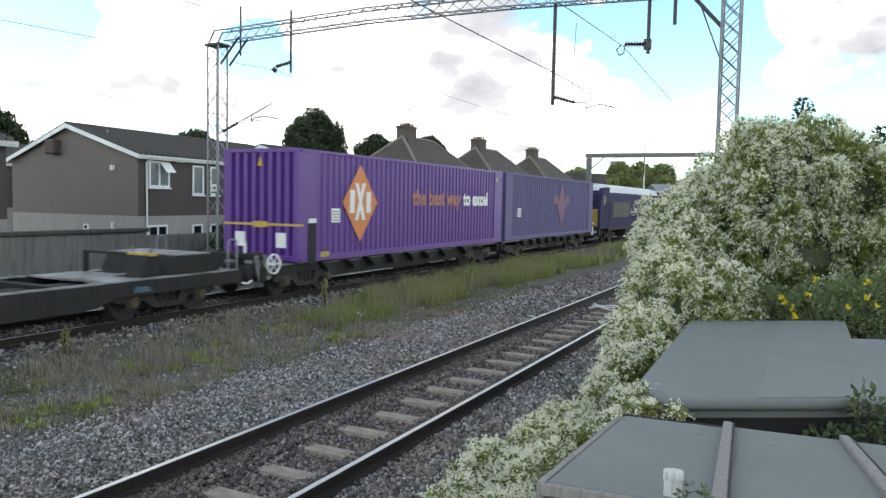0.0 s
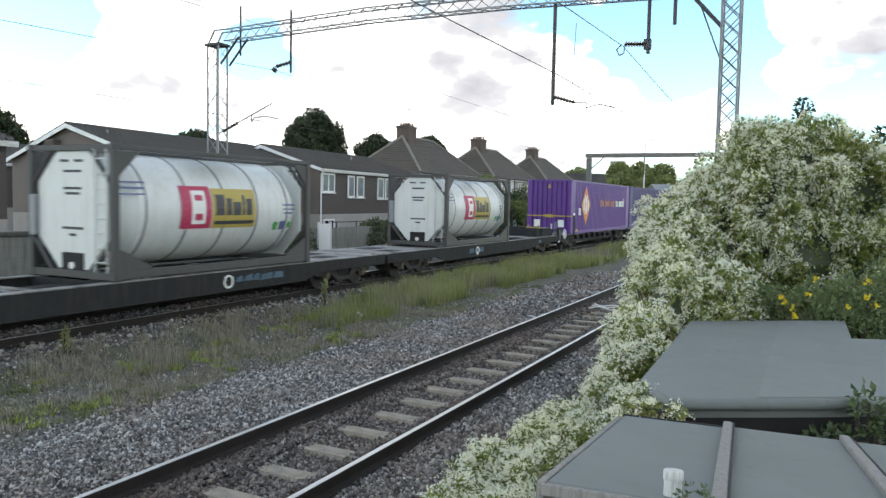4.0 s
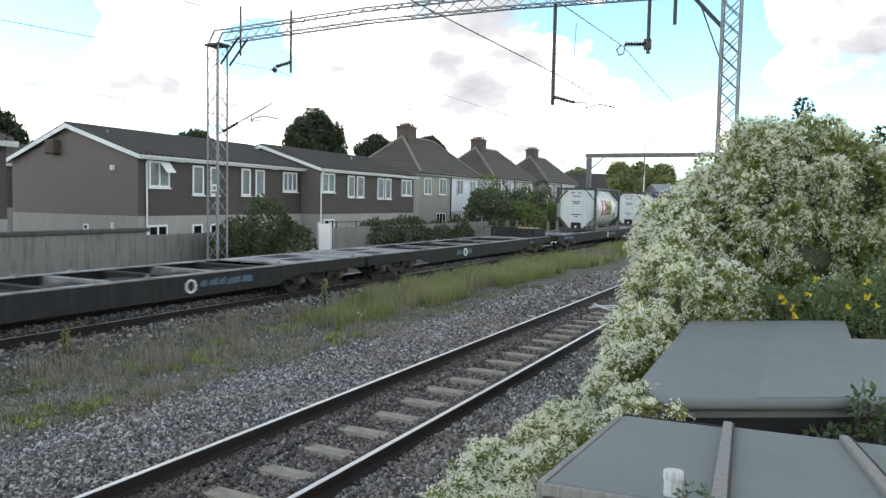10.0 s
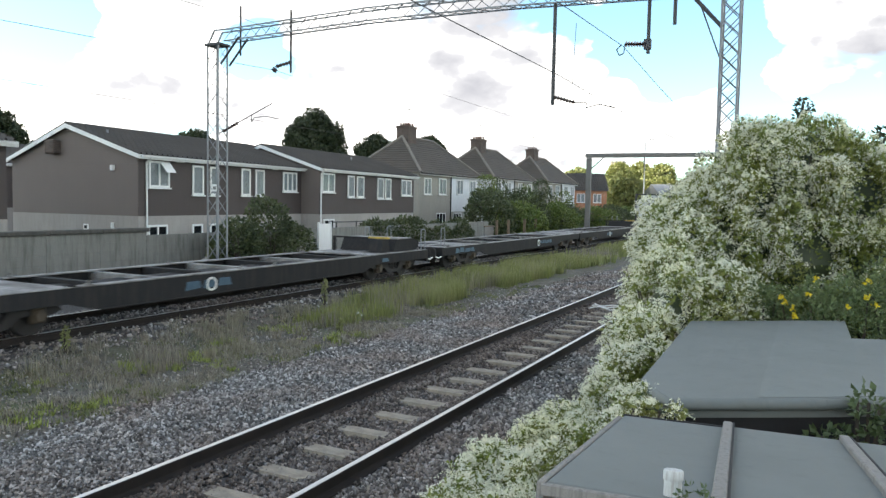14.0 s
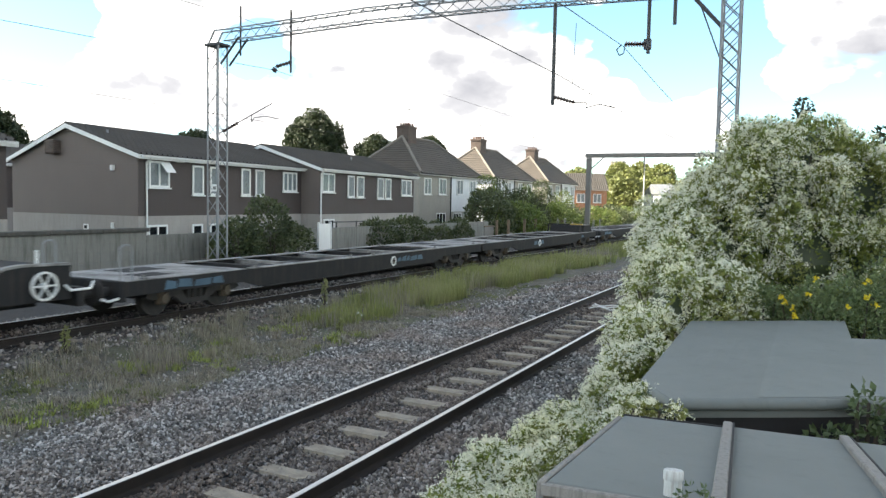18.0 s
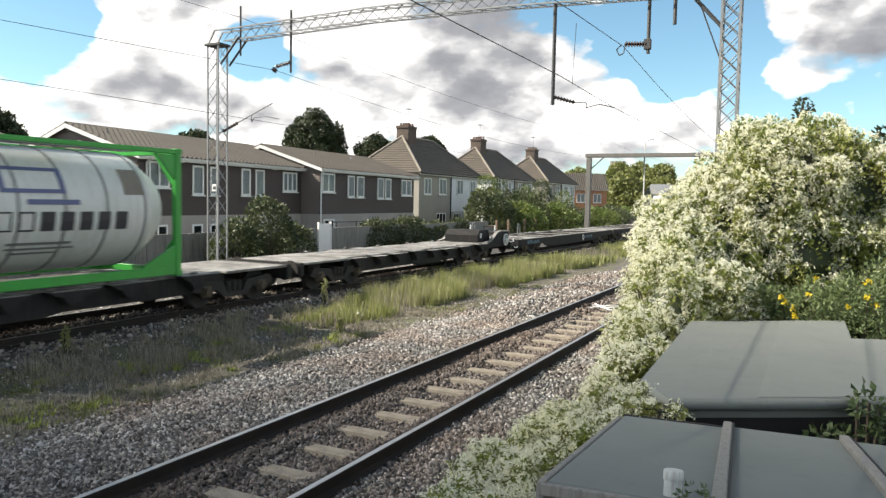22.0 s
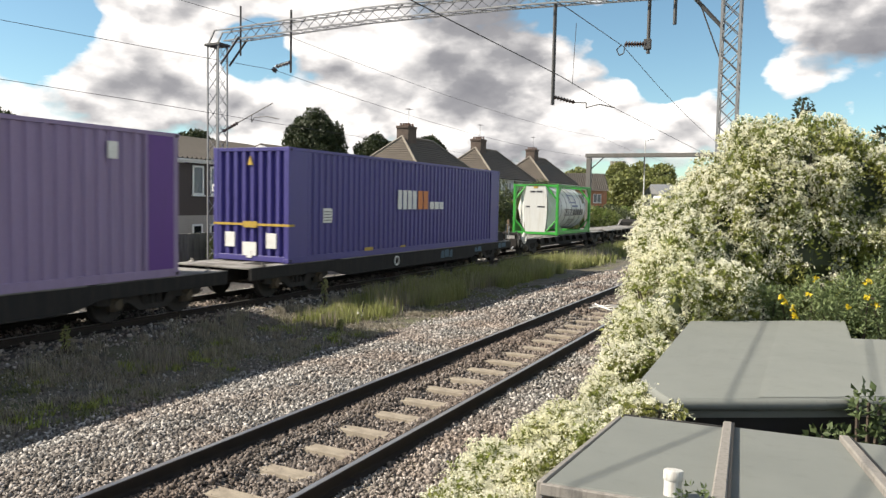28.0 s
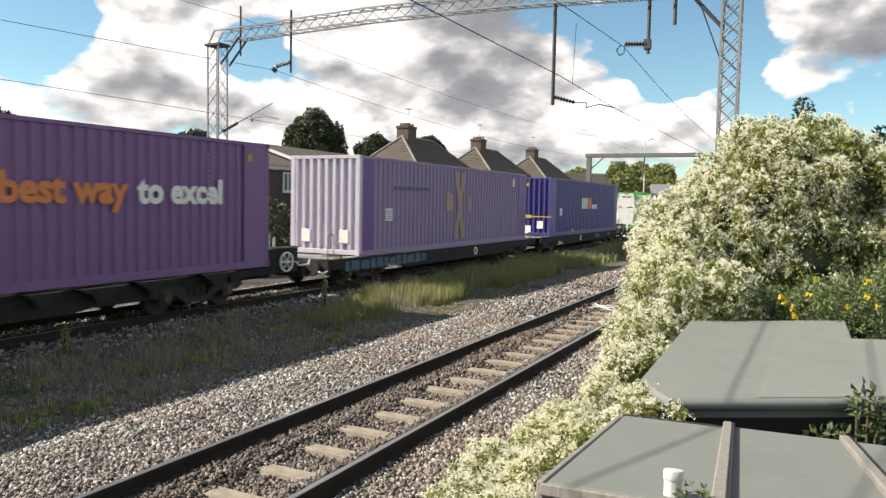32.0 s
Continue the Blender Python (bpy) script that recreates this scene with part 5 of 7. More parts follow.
def green_tank(label):
    c = tank_container("green_framed_tank_container", label, M_green, end_octagon=False, bands=6)
    curved_marks(c, [(2.3, 3.5, 0.30, 0.37), (2.3, 3.5, 0.72, 0.79), (2.3, 2.40, 0.37, 0.72), (3.40, 3.5, 0.37, 0.72), (2.75, 3.75, 0.10, 0.19)], M_markblue, "plain blue frame emblem")
    outline = []
    for k in range(4):
        y0 = 1.4 + 0.4 * k
        outline += [(y0, y0 + 0.28, -0.36, -0.33), (y0, y0 + 0.28, -0.05, -0.02), (y0, y0 + 0.03, -0.33, -0.05), (y0 + 0.25, y0 + 0.28, -0.33, -0.05)]
    curved_marks(c, outline, M_markdark, "thin dark emblem outlines")
    curved_marks(c, [(3.0 + 0.38 * k, 3.26 + 0.38 * k, -0.36, -0.02) for k in range(5)], M_markdark, "bold dark emblem bars")
    curved_marks(c, [(2.45, 3.65, -0.62, -0.57), (2.45, 3.75, -0.72, -0.68), (2.55, 3.4, -0.82, -0.78)], M_band, "small grey bars")
    curved_marks(c, [(4.75, 5.2, 0.3, 0.85)], M_hiptile, "brown rust patch on the barrel")
    return c


def wheelset(parent, y, r=0.37, discs=True):
    b = Build()
    for sx in (-1, 1):
        c = sx * 0.76
        prof = [(0.07, c - 0.05), (r - 0.06, c - 0.06), (r + (0.028 if sx > 0 else 0), c - 0.066), (r + (0.0 if sx < 0 else 0.02), c - 0.02), (r + (0.02 if sx < 0 else 0.0), c + 0.02), (r + (0.028 if sx < 0 else 0), c + 0.066), (r - 0.06, c + 0.06), (0.07, c + 0.05)]
        b.lathe(prof, "x", (0, 0, 0), 24)
    b.rod((-0.95, 0, 0), (0.95, 0, 0), 0.075, 10)
    for k in range(3):
        a = 2 * math.pi * k / 3
        for sx in (-0.83, 0.83):
            b.rod((sx, 0.2 * math.cos(a), 0.2 * math.sin(a)), (sx + 0.012, 0.2 * math.cos(a), 0.2 * math.sin(a)), 0.035, 6)
    w = part("wheelset", b, M_bogie, parent, "dark steel wheelset", smooth=40)
    w.matrix_basis = pose(0, y, r + 0.002)
    return w


def bogie(wagon, y, r=0.37):
    f = Build()
    for sx in (-1, 1):
        x0, x1 = sorted((sx * 0.92, sx * 1.05))
        f.prism([(y - 1.35, 0.42), (y - 1.2, 0.62), (y - 0.4, 0.55), (y - 0.25, 0.30), (y + 0.25, 0.30), (y + 0.4, 0.55), (y + 1.2, 0.62), (y + 1.35, 0.42), (y + 1.2, 0.36), (y + 0.6, 0.38), (y + 0.35, 0.20), (y - 0.35, 0.20), (y - 0.6, 0.38), (y - 1.2, 0.36)], "x", x0, x1)
        for k in (-0.25, 0.0, 0.25):
            f.rod((sx * 0.98, y + k * 0.7, 0.26), (sx * 0.98, y + k * 0.7, 0.55), 0.07, 8)
    f.box(-0.95, 0.95, y - 0.22, y + 0.22, 0.35, 0.56, 0.02)
    part("bogie_frame", f, M_bogie, wagon, "grimy bogie side frame")
    for k in (-0.9, 0.9):
        for sx in (-1, 1):
            part("axle_box", Build().rod((sx * 1.03, y + k, r), (sx * 1.13, y + k, r), 0.10, 12).box(*sorted((sx * 0.95, sx * 1.08)), y + k - 0.13, y + k + 0.13, r - 0.13, r + 0.13, 0.02), M_axlebox, wagon, "dull yellow axle box")
        WHEELS.append(wheelset(wagon, y + k, r))


WHEELS = []


def hoop(wagon, x, y, z0, z1, w=0.28):
    part("handrail", Build().path([(x, y - w / 2, z0), (x, y - w / 2, z1 - 0.06), (x, y - w / 4, z1), (x, y + w / 4, z1), (x, y + w / 2, z1 - 0.06), (x, y + w / 2, z0)], 0.018, 6), M_steel, wagon, "pale tubular handrail")


def buffers(wagon, y, d):
    for sx in (-0.87, 0.87):
        part("buffer", Build().rod((sx, y, 0.62), (sx, y + d * 0.42, 0.62), 0.09, 12).lathe([(0.22, min(0, d * 0.03)), (0.24, 0.0), (0.24, 0.03), (0.2, 0.04)], "y", (sx, y + d * 0.42, 0.62), 18), M_bogie, wagon, "round buffer")
    part("coupling", Build().path([(0, y, 0.6), (0, y + d * 0.3, 0.55), (0.05, y + d * 0.5, 0.42)], 0.05, 8), M_bogie, wagon)


def hand_wheel(wagon, x, y, z, r=0.25, spokes=6):
    wheel = part("hand_brake_wheel", Build().ring((x, y, z), "x", r, r - 0.035, 0.02, 28), M_mark, wagon, "white spoked hand brake wheel")
    part("hub", Build().rod((x - 0.12, y, z), (x + 0.03, y, z), 0.05, 10), M_mark, wheel)
    for k in range(spokes):
        a = 2 * math.pi * k / spokes
        part("spoke", Build().rod((x, y, z), (x, y + (r - 0.02) * math.cos(a), z + (r - 0.02) * math.sin(a)), 0.016, 5), M_mark, wheel)


def skeletal_wagon(L, far_end="joint", near_end="joint", graffiti=(), ring_at=1.35):
    """A low container flat: side sills, plated ends over the bogies, open frame between. Origin mid-length at rail level."""
    w = thing("container_flat_wagon", "dark grey low container flat wagon with dusty open deck", "wagon", group="wagons of the train")
    h = L / 2
    a = h - 3.6
    for sx in (-1, 1):
        x0, x1 = sorted((sx * 1.21, sx * 1.13))
        sill = Build().prism([(-h, 0.52), (-h, 0.80), (h, 0.80), (h, 0.52), (h - 3.3, 0.52), (a - 0.3, 0.36), (-a + 0.3, 0.36), (-h + 3.3, 0.52)], "x", x0, x1)
        part("side_sill", sill, M_wagon, w, "deep dark side sill")
        x0, x1 = sorted((sx * 1.22, sx * 1.0))
        # flange tops are pale from dust and from sky light put into the colour
        part("sill_flange", Build().box(x0, x1, -a, a, 0.795, 0.82, 0.004), M_deck, w, "dusty top flange, paled for sky light")
        x0, x1 = sorted((sx * 1.24, sx * 1.10))
        part("sill_flange", Build().box(x0, x1, -a + 0.4, a - 0.4, 0.345, 0.37, 0.004), M_wagon, w)
        rg = Build().ring((sx * 1.222, ring_at, 0.57), "x", 0.15, 0.11, 0.012, 24)
        part("lashing_ring", rg, M_mark, w, "white painted ring mark")
    for d in (-1, 1):
        y0, y1 = sorted((d * h, d * (h - 3.4)))
        plate = part("deck_plate", Build().box(-1.2, 1.2, y0, y1, 0.77, 0.815, 0.006), M_deck, w, "dusty plated deck end")
        part("deck_recess", Build().box(-0.85, -0.15, (y0 + y1) / 2 - 0.5, (y0 + y1) / 2 + 0.6, 0.812, 0.819).box(0.2, 0.8, (y0 + y1) / 2 - 0.9, (y0 + y1) / 2 - 0.1, 0.812, 0.819), M_wagon, plate)
        bogie(w, d * (h - 1.95))
    for k in range(7):
        y = -a + 2 * a * (k + 0.5) / 7
        part("cross_member", Build().box(-1.12, 1.12, y - 0.09, y + 0.09, 0.5, 0.79 if k % 2 else 0.8, 0.01), M_deck if k % 2 else M_wagon, w)
    part("centre_sill", Build().box(-0.22, 0.22, -h + 0.3, h - 0.3, 0.42, 0.72, 0.01), M_wagon, w)
    for y in (-h + 0.5, -a + 0.2, -0.6, 0.6, a - 0.2, h - 0.5):
        for sx in (-1, 1):
            part("container_spigot", Build().box(sx * 1.12 - 0.07, sx * 1.12 + 0.07, y - 0.06, y + 0.06, 0.8, 0.85, 0.015).rod((sx * 1.12, y, 0.85), (sx * 1.12, y, 0.90), 0.03, 6), M_deck, w, "small pale container spigot")
    for d, kind in ((1, far_end), (-1, near_end)):
        e = d * h
        if kind == "joint":
            part("drawbar", Build().box(-0.12, 0.12, *sorted((e, e + d * 0.2)), 0.45, 0.62, 0.01), M_bogie, w)
            continue
        buffers(w, e, d)
        part("headstock", Build().box(-1.2, 1.2, *sorted((e - d * 0.02, e + d * 0.12)), 0.42, 0.82, 0.015), M_wagon, w)
        hoop(w, 1.1, e - d * 0.1, 0.8, 1.5)
        hoop(w, -1.1, e - d * 0.1, 0.8, 1.5)
        part("shunter_step", Build().path([(1.15, e + d * 0.1, 0.5), (1.15, e + d * 0.35, 0.46), (1.15, e + d * 0.5, 0.52)], 0.025, 6), M_mark, w, "white step bar")
        if kind == "housing":
            part("end_housing", Build().prism([(e - d * 0.25, 0.82), (e - d * 0.25, 1.12), (e - d * 0.6, 1.2), (e - d * 1.7, 1.2), (e - d * 1.9, 0.82)], "x", -1.0, 1.0), M_wagon, w, "dark raised end housing")
            part("end_housing_top", Build().box(-1.0, 1.0, *sorted((e - d * 0.7, e - d * 1.65)), 1.203, 1.235, 0.006), M_deck, w)
            part("yellow_frame", Build().box(0.35, 1.06, *sorted((e - d * 2.22, e - d * 2.36)), 1.24, 1.30, 0.01), M_yellow, w, "worn yellow end stop")
            part("grey_frame", Build().box(-1.0, 0.345, *sorted((e - d * 2.24, e - d * 2.34)), 1.23, 1.28, 0.01).box(-1.0, -0.93, *sorted((e - d * 2.24, e - d * 2.34)), 0.82, 1.23), M_wagon, w)
            for x in (0.45, 0.95):
                part("frame_lug", Build().rod((x, e - d * 2.29, 1.30), (x, e - d * 2.29, 1.42), 0.04, 8, 0.02), M_deck, w)
            part("bracket", Build().prism([(e - d * 2.0, 0.82), (e - d * 2.55, 0.82), (e - d * 2.4, 1.22), (e - d * 2.1, 1.22)], "x", 0.5, 0.94), M_wagon, w)
    for y0, y1, z0, z1 in graffiti:
        b = Build()
        rng = random.Random(int(y0 * 100))
        y = y0
        while y < y1:
            s = rng.uniform(0.25, 0.55)
            b.prism([(y, z0 + rng.uniform(0, 0.05)), (y + s * 0.9, z0 + rng.uniform(0, 0.04)), (y + s * rng.uniform(0.7, 1.0), z1 - rng.uniform(0, 0.05)), (y + 0.05, z1 - rng.uniform(0, 0.06))], "x", 1.2105, 1.2135)
            y += s
        tagged(part("graffiti", b, M_graffiti, w, "patch of pale blue graffiti"), kind="stuff")
    return w


def pocket_wagon(L, far_brake=True, near_brake=True):
    """A low flat with a dusty deck on stepped outriggers; side frames sweep up to end platforms with hand brake wheels."""
    w = thing("pocket_flat_wagon", "dark flat wagon with notched deck sides and hand brake wheels", "wagon", group="wagons of the train")
    h = L / 2
    rng = random.Random(int(L * 10))
    part("deck_plate", Build().box(-0.96, 0.96, -h + 2.3, h - 2.3, 0.735, 0.80, 0.008), M_deck, w, "dusty deck plate")
    for sx in (-1, 1):
        x0, x1 = sorted((sx * 0.88, sx * 0.98))
        part("side_sill", Build().prism([(-h + 2.2, 0.42), (-h + 2.2, 0.733), (h - 2.2, 0.733), (h - 2.2, 0.42), (h - 3.0, 0.36), (1.2, 0.36), (0.8, 0.30), (-0.8, 0.30), (-1.2, 0.36), (-h + 3.0, 0.36)], "x", x0, x1), M_wagon, w, "dark stepped side sill")
        y = -h + 2.4
        while y < h - 3.0:
            n = rng.uniform(0.55, 1.15)
            drop = rng.uniform(0.0, 0.06)
            x0, x1 = sorted((sx * 0.962, sx * 1.2))
            part("outrigger", Build().prism([(y, 0.79 - drop), (y + n, 0.79 - drop), (y + n - 0.06, 0.75 - drop), (y + n * 0.72, 0.66), (y + n * 0.60, 0.50), (y + n * 0.36, 0.50), (y + n * 0.26, 0.64), (y + 0.08, 0.74 - drop)], "x", x0, x1), M_wagon, w, "dark outrigger bracket")
            # separate pale top on the dark bracket: dust plus painted sky light
            part("outrigger_top", Build().box(x0, x1, y + 0.01, y + n - 0.01, 0.793 - drop, 0.806 - drop), M_deck, w, "dusty bracket top, paled for sky light")
            y += n + rng.uniform(0.18, 0.75)
    part("centre_sill", Build().box(-0.25, 0.25, -h + 0.3, h - 0.3, 0.40, 0.73, 0.01), M_wagon, w)
    for k in range(5):
        y = -h + 3.2 + (L - 6.4) * k / 4
        for sx in (-1, 1):
            part("container_spigot", Build().box(sx * 1.06 - 0.05, sx * 1.06 + 0.05, y - 0.06, y + 0.06, 0.80, 0.85, 0.012), M_deck, w)
    for d, brake, reach in ((1, far_brake, 0.82), (-1, near_brake, 0.38)):
        e = d * h
        bogie(w, d * (h - (3.65 if brake and d > 0 else 1.9)))
        buffers(w, e - d * 0.1, d)
        part("headstock", Build().box(-1.15, 1.15, *sorted((e - d * 0.15, e)), 0.45, 0.80, 0.015), M_wagon, w)
        if not brake:
            part("deck_plate", Build().box(-1.15, 1.15, *sorted((e - d * 0.16, e - d * 2.3)), 0.74, 0.795, 0.008), M_deck, w, "dusty end plate")
            continue
        part("deck_plate", Build().box(-0.9, 0.9, *sorted((e - d * 0.16, e - d * 2.3)), 0.70, 0.76, 0.008), M_wagon, w)
        if d < 0:
            part("deck_plate", Build().box(-1.05, 1.05, *sorted((e - d * 0.75, e - d * 2.3)), 0.765, 0.80, 0.008), M_deck, w, "dusty end plate")
            part("end_beam", Build().box(-1.05, 1.05, *sorted((e + d * 0.05, e - d * 0.35)), 0.98, 1.10, 0.015), M_wagon, w, "end cross beam")
            for x in (-0.95, -0.3, 0.35, 0.9):
                part("end_post", Build().prism([(e - d * 0.02, 0.78), (e - d * 0.02, 1.12), (e - d * 0.18, 1.16), (e - d * 0.30, 0.78)], "x", x - 0.04, x + 0.04), M_bogie, w)
            for sx in (-1, 1):
                hand_wheel(w, sx * 1.2, e - d * reach, 0.86)
            part("side_frame", Build().box(0.99, 1.09, *sorted((e, e - d * 2.4)), 0.56, 0.76, 0.01), M_wagon, w)
            part("lamp_post", Build().rod((0.55, e - d * 0.1, 1.10), (0.55, e - d * 0.1, 1.38), 0.03, 8), M_mark, w, "short white peg")
            for k in range(2):
                y = e - 0.02 + 0.30 * k
                part("end_stay", Build().prism([(y - 0.16, 1.08), (y - 0.02, 1.08), (y + 0.14, 0.50), (y, 0.46)], "x", 1.05, 1.09), M_deck, w, "pale slanting end stay")
            continue
        sweep = [(2.7, 0.80), (2.25, 0.83), (1.95, 0.95), (1.70, 1.10), (1.45, 1.19), (1.15, 1.22), (0.25, 1.20)]
        for sx in (-1, 1):
            x0, x1 = sorted((sx * 1.0, sx * 1.10))
            part("side_frame", Build().prism([(e - d * a, z) for a, z in sweep] + [(e - d * 0.25, 0.60), (e - d * 2.3, 0.60), (e - d * 2.7, 0.50)], "x", x0, x1), M_wagon, w, "dark side frame sweeping up to the end")
            x0, x1 = sorted((sx * 0.99, sx * 1.125))
            part("curved_stanchion", Build().prism([(e - d * a, z + 0.002) for a, z in sweep] + [(e - d * a, z + 0.045) for a, z in reversed(sweep)], "x", x0, x1), M_deck, w, "pale curved edge of the side frame")
            hand_wheel(w, sx * 1.2, e - d * reach, 0.88)
        part("end_box", Build().prism([(e - d * 2.75, 0.82), (e - d * 2.78, 1.1), (e - d * 2.6, 1.3), (e - d * 1.75, 1.3), (e - d * 1.55, 1.12), (e - d * 1.55, 0.82)], "x", -0.7, 0.75), M_wagon, w, "dark bevelled equipment box")
        part("box_mark", Build().box(0.752, 0.758, *sorted((e - d * 2.52, e - d * 2.4)), 0.98, 1.18), M_mark, w)
        part("end_beam", Build().box(-0.98, 0.98, *sorted((e - d * 0.2, e - d * 1.3)), 1.10, 1.18, 0.01), M_wagon, w, "end cross beam")
        for x in (-0.6, 0.55):
            part("lamp_post", Build().rod((x, e - d * 0.5, 1.18), (x, e - d * 0.5, 1.45), 0.03, 8), M_mark, w, "short white peg")
        part("step_bar", Build().path([(1.15, e - d * 0.4, 0.86), (1.18, e - d * 0.3, 0.76), (1.18, e + d * 0.10, 0.76), (1.15, e + d * 0.18, 0.88)], 0.022, 6), M_mark, w, "white step bar")
    return w


def locomotive():
    """The rear of the engine seen at the head of the train."""
    M_loco = paint("engine_blue_purple", (0.035, 0.028, 0.075), 0.72, (0.04, 0.035, 0.04), 0.3)
    M_loco.node_tree.nodes["Principled BSDF"].inputs["Specular IOR Level"].default_value = 0.12
    M_roof = paint("engine_roof_grey", (0.55, 0.56, 0.57), 0.5, (0.2, 0.19, 0.18), 0.5)
    c = thing("diesel_locomotive", "dark blue diesel locomotive with yellow cab end and pale roof", "locomotive")
    L = 21.3
    sect = [(-1.32, 0.95), (1.32, 0.95), (1.32, 2.55), (1.22, 3.05), (0.9, 3.45), (-0.9, 3.45), (-1.22, 3.05), (-1.32, 2.55)]
    part("body", Build().prism(sect, "y", 2.2, L - 2.2), M_loco, c, "dark blue body side")
    part("roof", Build().prism([(-1.15, 3.2), (1.15, 3.2), (0.95, 3.56), (0.45, 3.74), (-0.45, 3.74), (-0.95, 3.56)], "y", 2.0, L - 2.0), M_roof, c, "pale grey curved roof")
    for d, y in ((1, 0.0), (-1, L)):
        y1 = y + d * 2.2
        cab = Build()
        cab.prism([(y + d * 0.05, 0.95), (y, 2.1), (y + d * 0.45, 3.15), (y + d * 0.7, 3.42), (y1, 3.5), (y1, 0.95)], "x", -1.3, 1.3)
        k = part("cab", cab, M_loco, c, "dark blue cab")
        part("cab_front", Build().prism([(y - d * 0.012, 1.1), (y - d * 0.035, 2.08), (y - d * 0.03, 2.14), (y + d * 0.06, 2.14), (y + d * 0.06, 1.1)], "x", -1.15, 1.15), M_yellow, k, "yellow warning panel")
        for x0, x1 in ((-1.1, -0.08), (0.08, 1.1)):
            part("windscreen", Build().prism([(y + d * 0.03, 2.25), (y + d * 0.38, 3.05), (y + d * 0.44, 3.03), (y + d * 0.09, 2.22)], "x", x0, x1), M_glass, k, "dark windscreen")
        part("cab_window", Build().box(1.295, 1.31, *sorted((y + d * 0.7, y + d * 1.35)), 2.2, 2.95, 0.004), M_glass, k)
        part("cab_door", Build().box(1.295, 1.308, *sorted((y + d * 1.5, y + d * 2.15)), 1.0, 3.0, 0.004), M_loco, k)
        part("cab_roof", Build().prism([(y + d * 0.5, 3.28), (y + d * 0.75, 3.5), (y1, 3.62), (y1, 3.28)], "x", -1.05, 1.05), M_roof, k)
        for x in (-0.85, 0.85):
            part("headlight", Build().rod((x, y - d * 0.05, 1.25), (x, y + d * 0.05, 1.25), 0.11, 12), M_mark, k, "round headlight")
        buffers(c, y, -d)
        part("footstep", Build().box(-1.3, 1.3, *sorted((y - d * 0.05, y + d * 0.3)), 0.55, 0.95, 0.02), M_bogie, c)
        bogie(c, y + d * 3.6, 0.5)
    grille = Build()
    for k in range(26):
        grille.box(1.321, 1.335, 3.2 + 0.18 * k, 3.32 + 0.18 * k, 1.6, 2.6)
    part("grille", grille, M_frame, c, "dark cooling grille")
    part("fuel_tank", Build().box(-1.2, 1.2, 7.5, 13.5, 0.25, 0.9, 0.08), M_bogie, c)
    part("solebar", Build().box(-1.33, 1.33, 2.0, L - 2.0, 0.8, 1.0, 0.02), M_bogie, c)
    return c


DECK = 0.82
TRAIN = []          # (thing, place along the line at 0 s, height)


def couple(ob, s, z=0.0, turned=False):
    TRAIN.append((ob, s, z, turned))
    return ob


couple(locomotive(), 44.6)
pw, pn = pocket_wagon(14.9, True, False), pocket_wagon(14.9, False, True)
couple(pw, 36.7, 0.0)
couple(pn, 21.5)
fw = skeletal_wagon(16.9, "housing", "joint", [(-2.4, -1.2, 0.48, 0.7), (5.5, 5.9, 0.55, 0.72)], -1.65)
fn = skeletal_wagon(16.9, "joint", "hoops", [(1.9, 3.3, 0.5, 0.7), (-7.5, -5.8, 0.56, 0.76)], 1.65)
for n, j in enumerate((-3.8, -39.1, -74.4)):
    couple(fw if n == 0 else copy_thing(fw, pose(0, 0, 0)), j + 8.55)
    couple(fn if n == 0 else copy_thing(fn, pose(0, 0, 0)), j - 8.55)
couple(copy_thing(pw, pose(0, 0, 0)), -99.7)
couple(copy_thing(pn, pose(0, 0, 0)), -115.0)
gw = skeletal_wagon(16.5, "housing", "joint", [(4.5, 5.0, 0.5, 0.75), (6.9, 7.3, 0.55, 0.78), (1.6, 2.4, 0.45, 0.75)], -1.5)
gn = skeletal_wagon(16.5, "joint", "hoops", [(-7.6, -3.0, 0.42, 0.75)])
couple(gw, -132.1)
couple(gn, -149.4)
couple(copy_thing(pw, pose(0, 0, 0)), -166.2)
couple(copy_thing(pn, pose(0, 0, 0)), -181.4)

couple(slate_container("faded slate-blue corrugated container with a faint orange emblem"), 29.45, DECK)
couple(purple_container("purple corrugated container with orange diamond and slogan lettering"), 15.35, DECK)
dt = dark_tank("white tank container in a charcoal frame with red and gold emblem")
couple(dt, 0.35, DECK)
couple(copy_thing(dt, pose(0, 0, 0)), -13.75, DECK)
couple(green_tank("white tank container in a bright green steel frame"), -117.3, DECK)
couple(blue_container("royal blue corrugated container with plain white and orange emblem"), -139.0, DECK)
couple(lilac_container("faded lilac corrugated container with worn gold emblem"), -156.3, DECK)
couple(purple_container("deep purple corrugated container with orange and white slogan", M_plum, M_orange), -174.0, DECK)
for ob, s, z, turned in TRAIN:
    ob.matrix_basis = pose(TRACK_B, s, z, 0, 0, 180 if turned else 0)

# ---- plants ----
M_vineleaf = leaf_material("vine_leaf", (0.10, 0.13, 0.027), (0.26, 0.305, 0.07), (0.29, 0.275, 0.085), 1.5, 0.4)
M_bloom = leaf_material("vine_blossom", (0.76, 0.745, 0.60), (0.94, 0.93, 0.82), (0.88, 0.865, 0.58), 1.6, 0.45)
M_shrub = leaf_material("shrub_leaf", (0.030, 0.044, 0.018), (0.085, 0.105, 0.042), (0.13, 0.15, 0.06), 0.8)
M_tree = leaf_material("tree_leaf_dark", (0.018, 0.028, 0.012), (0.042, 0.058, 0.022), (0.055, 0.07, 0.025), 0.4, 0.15)
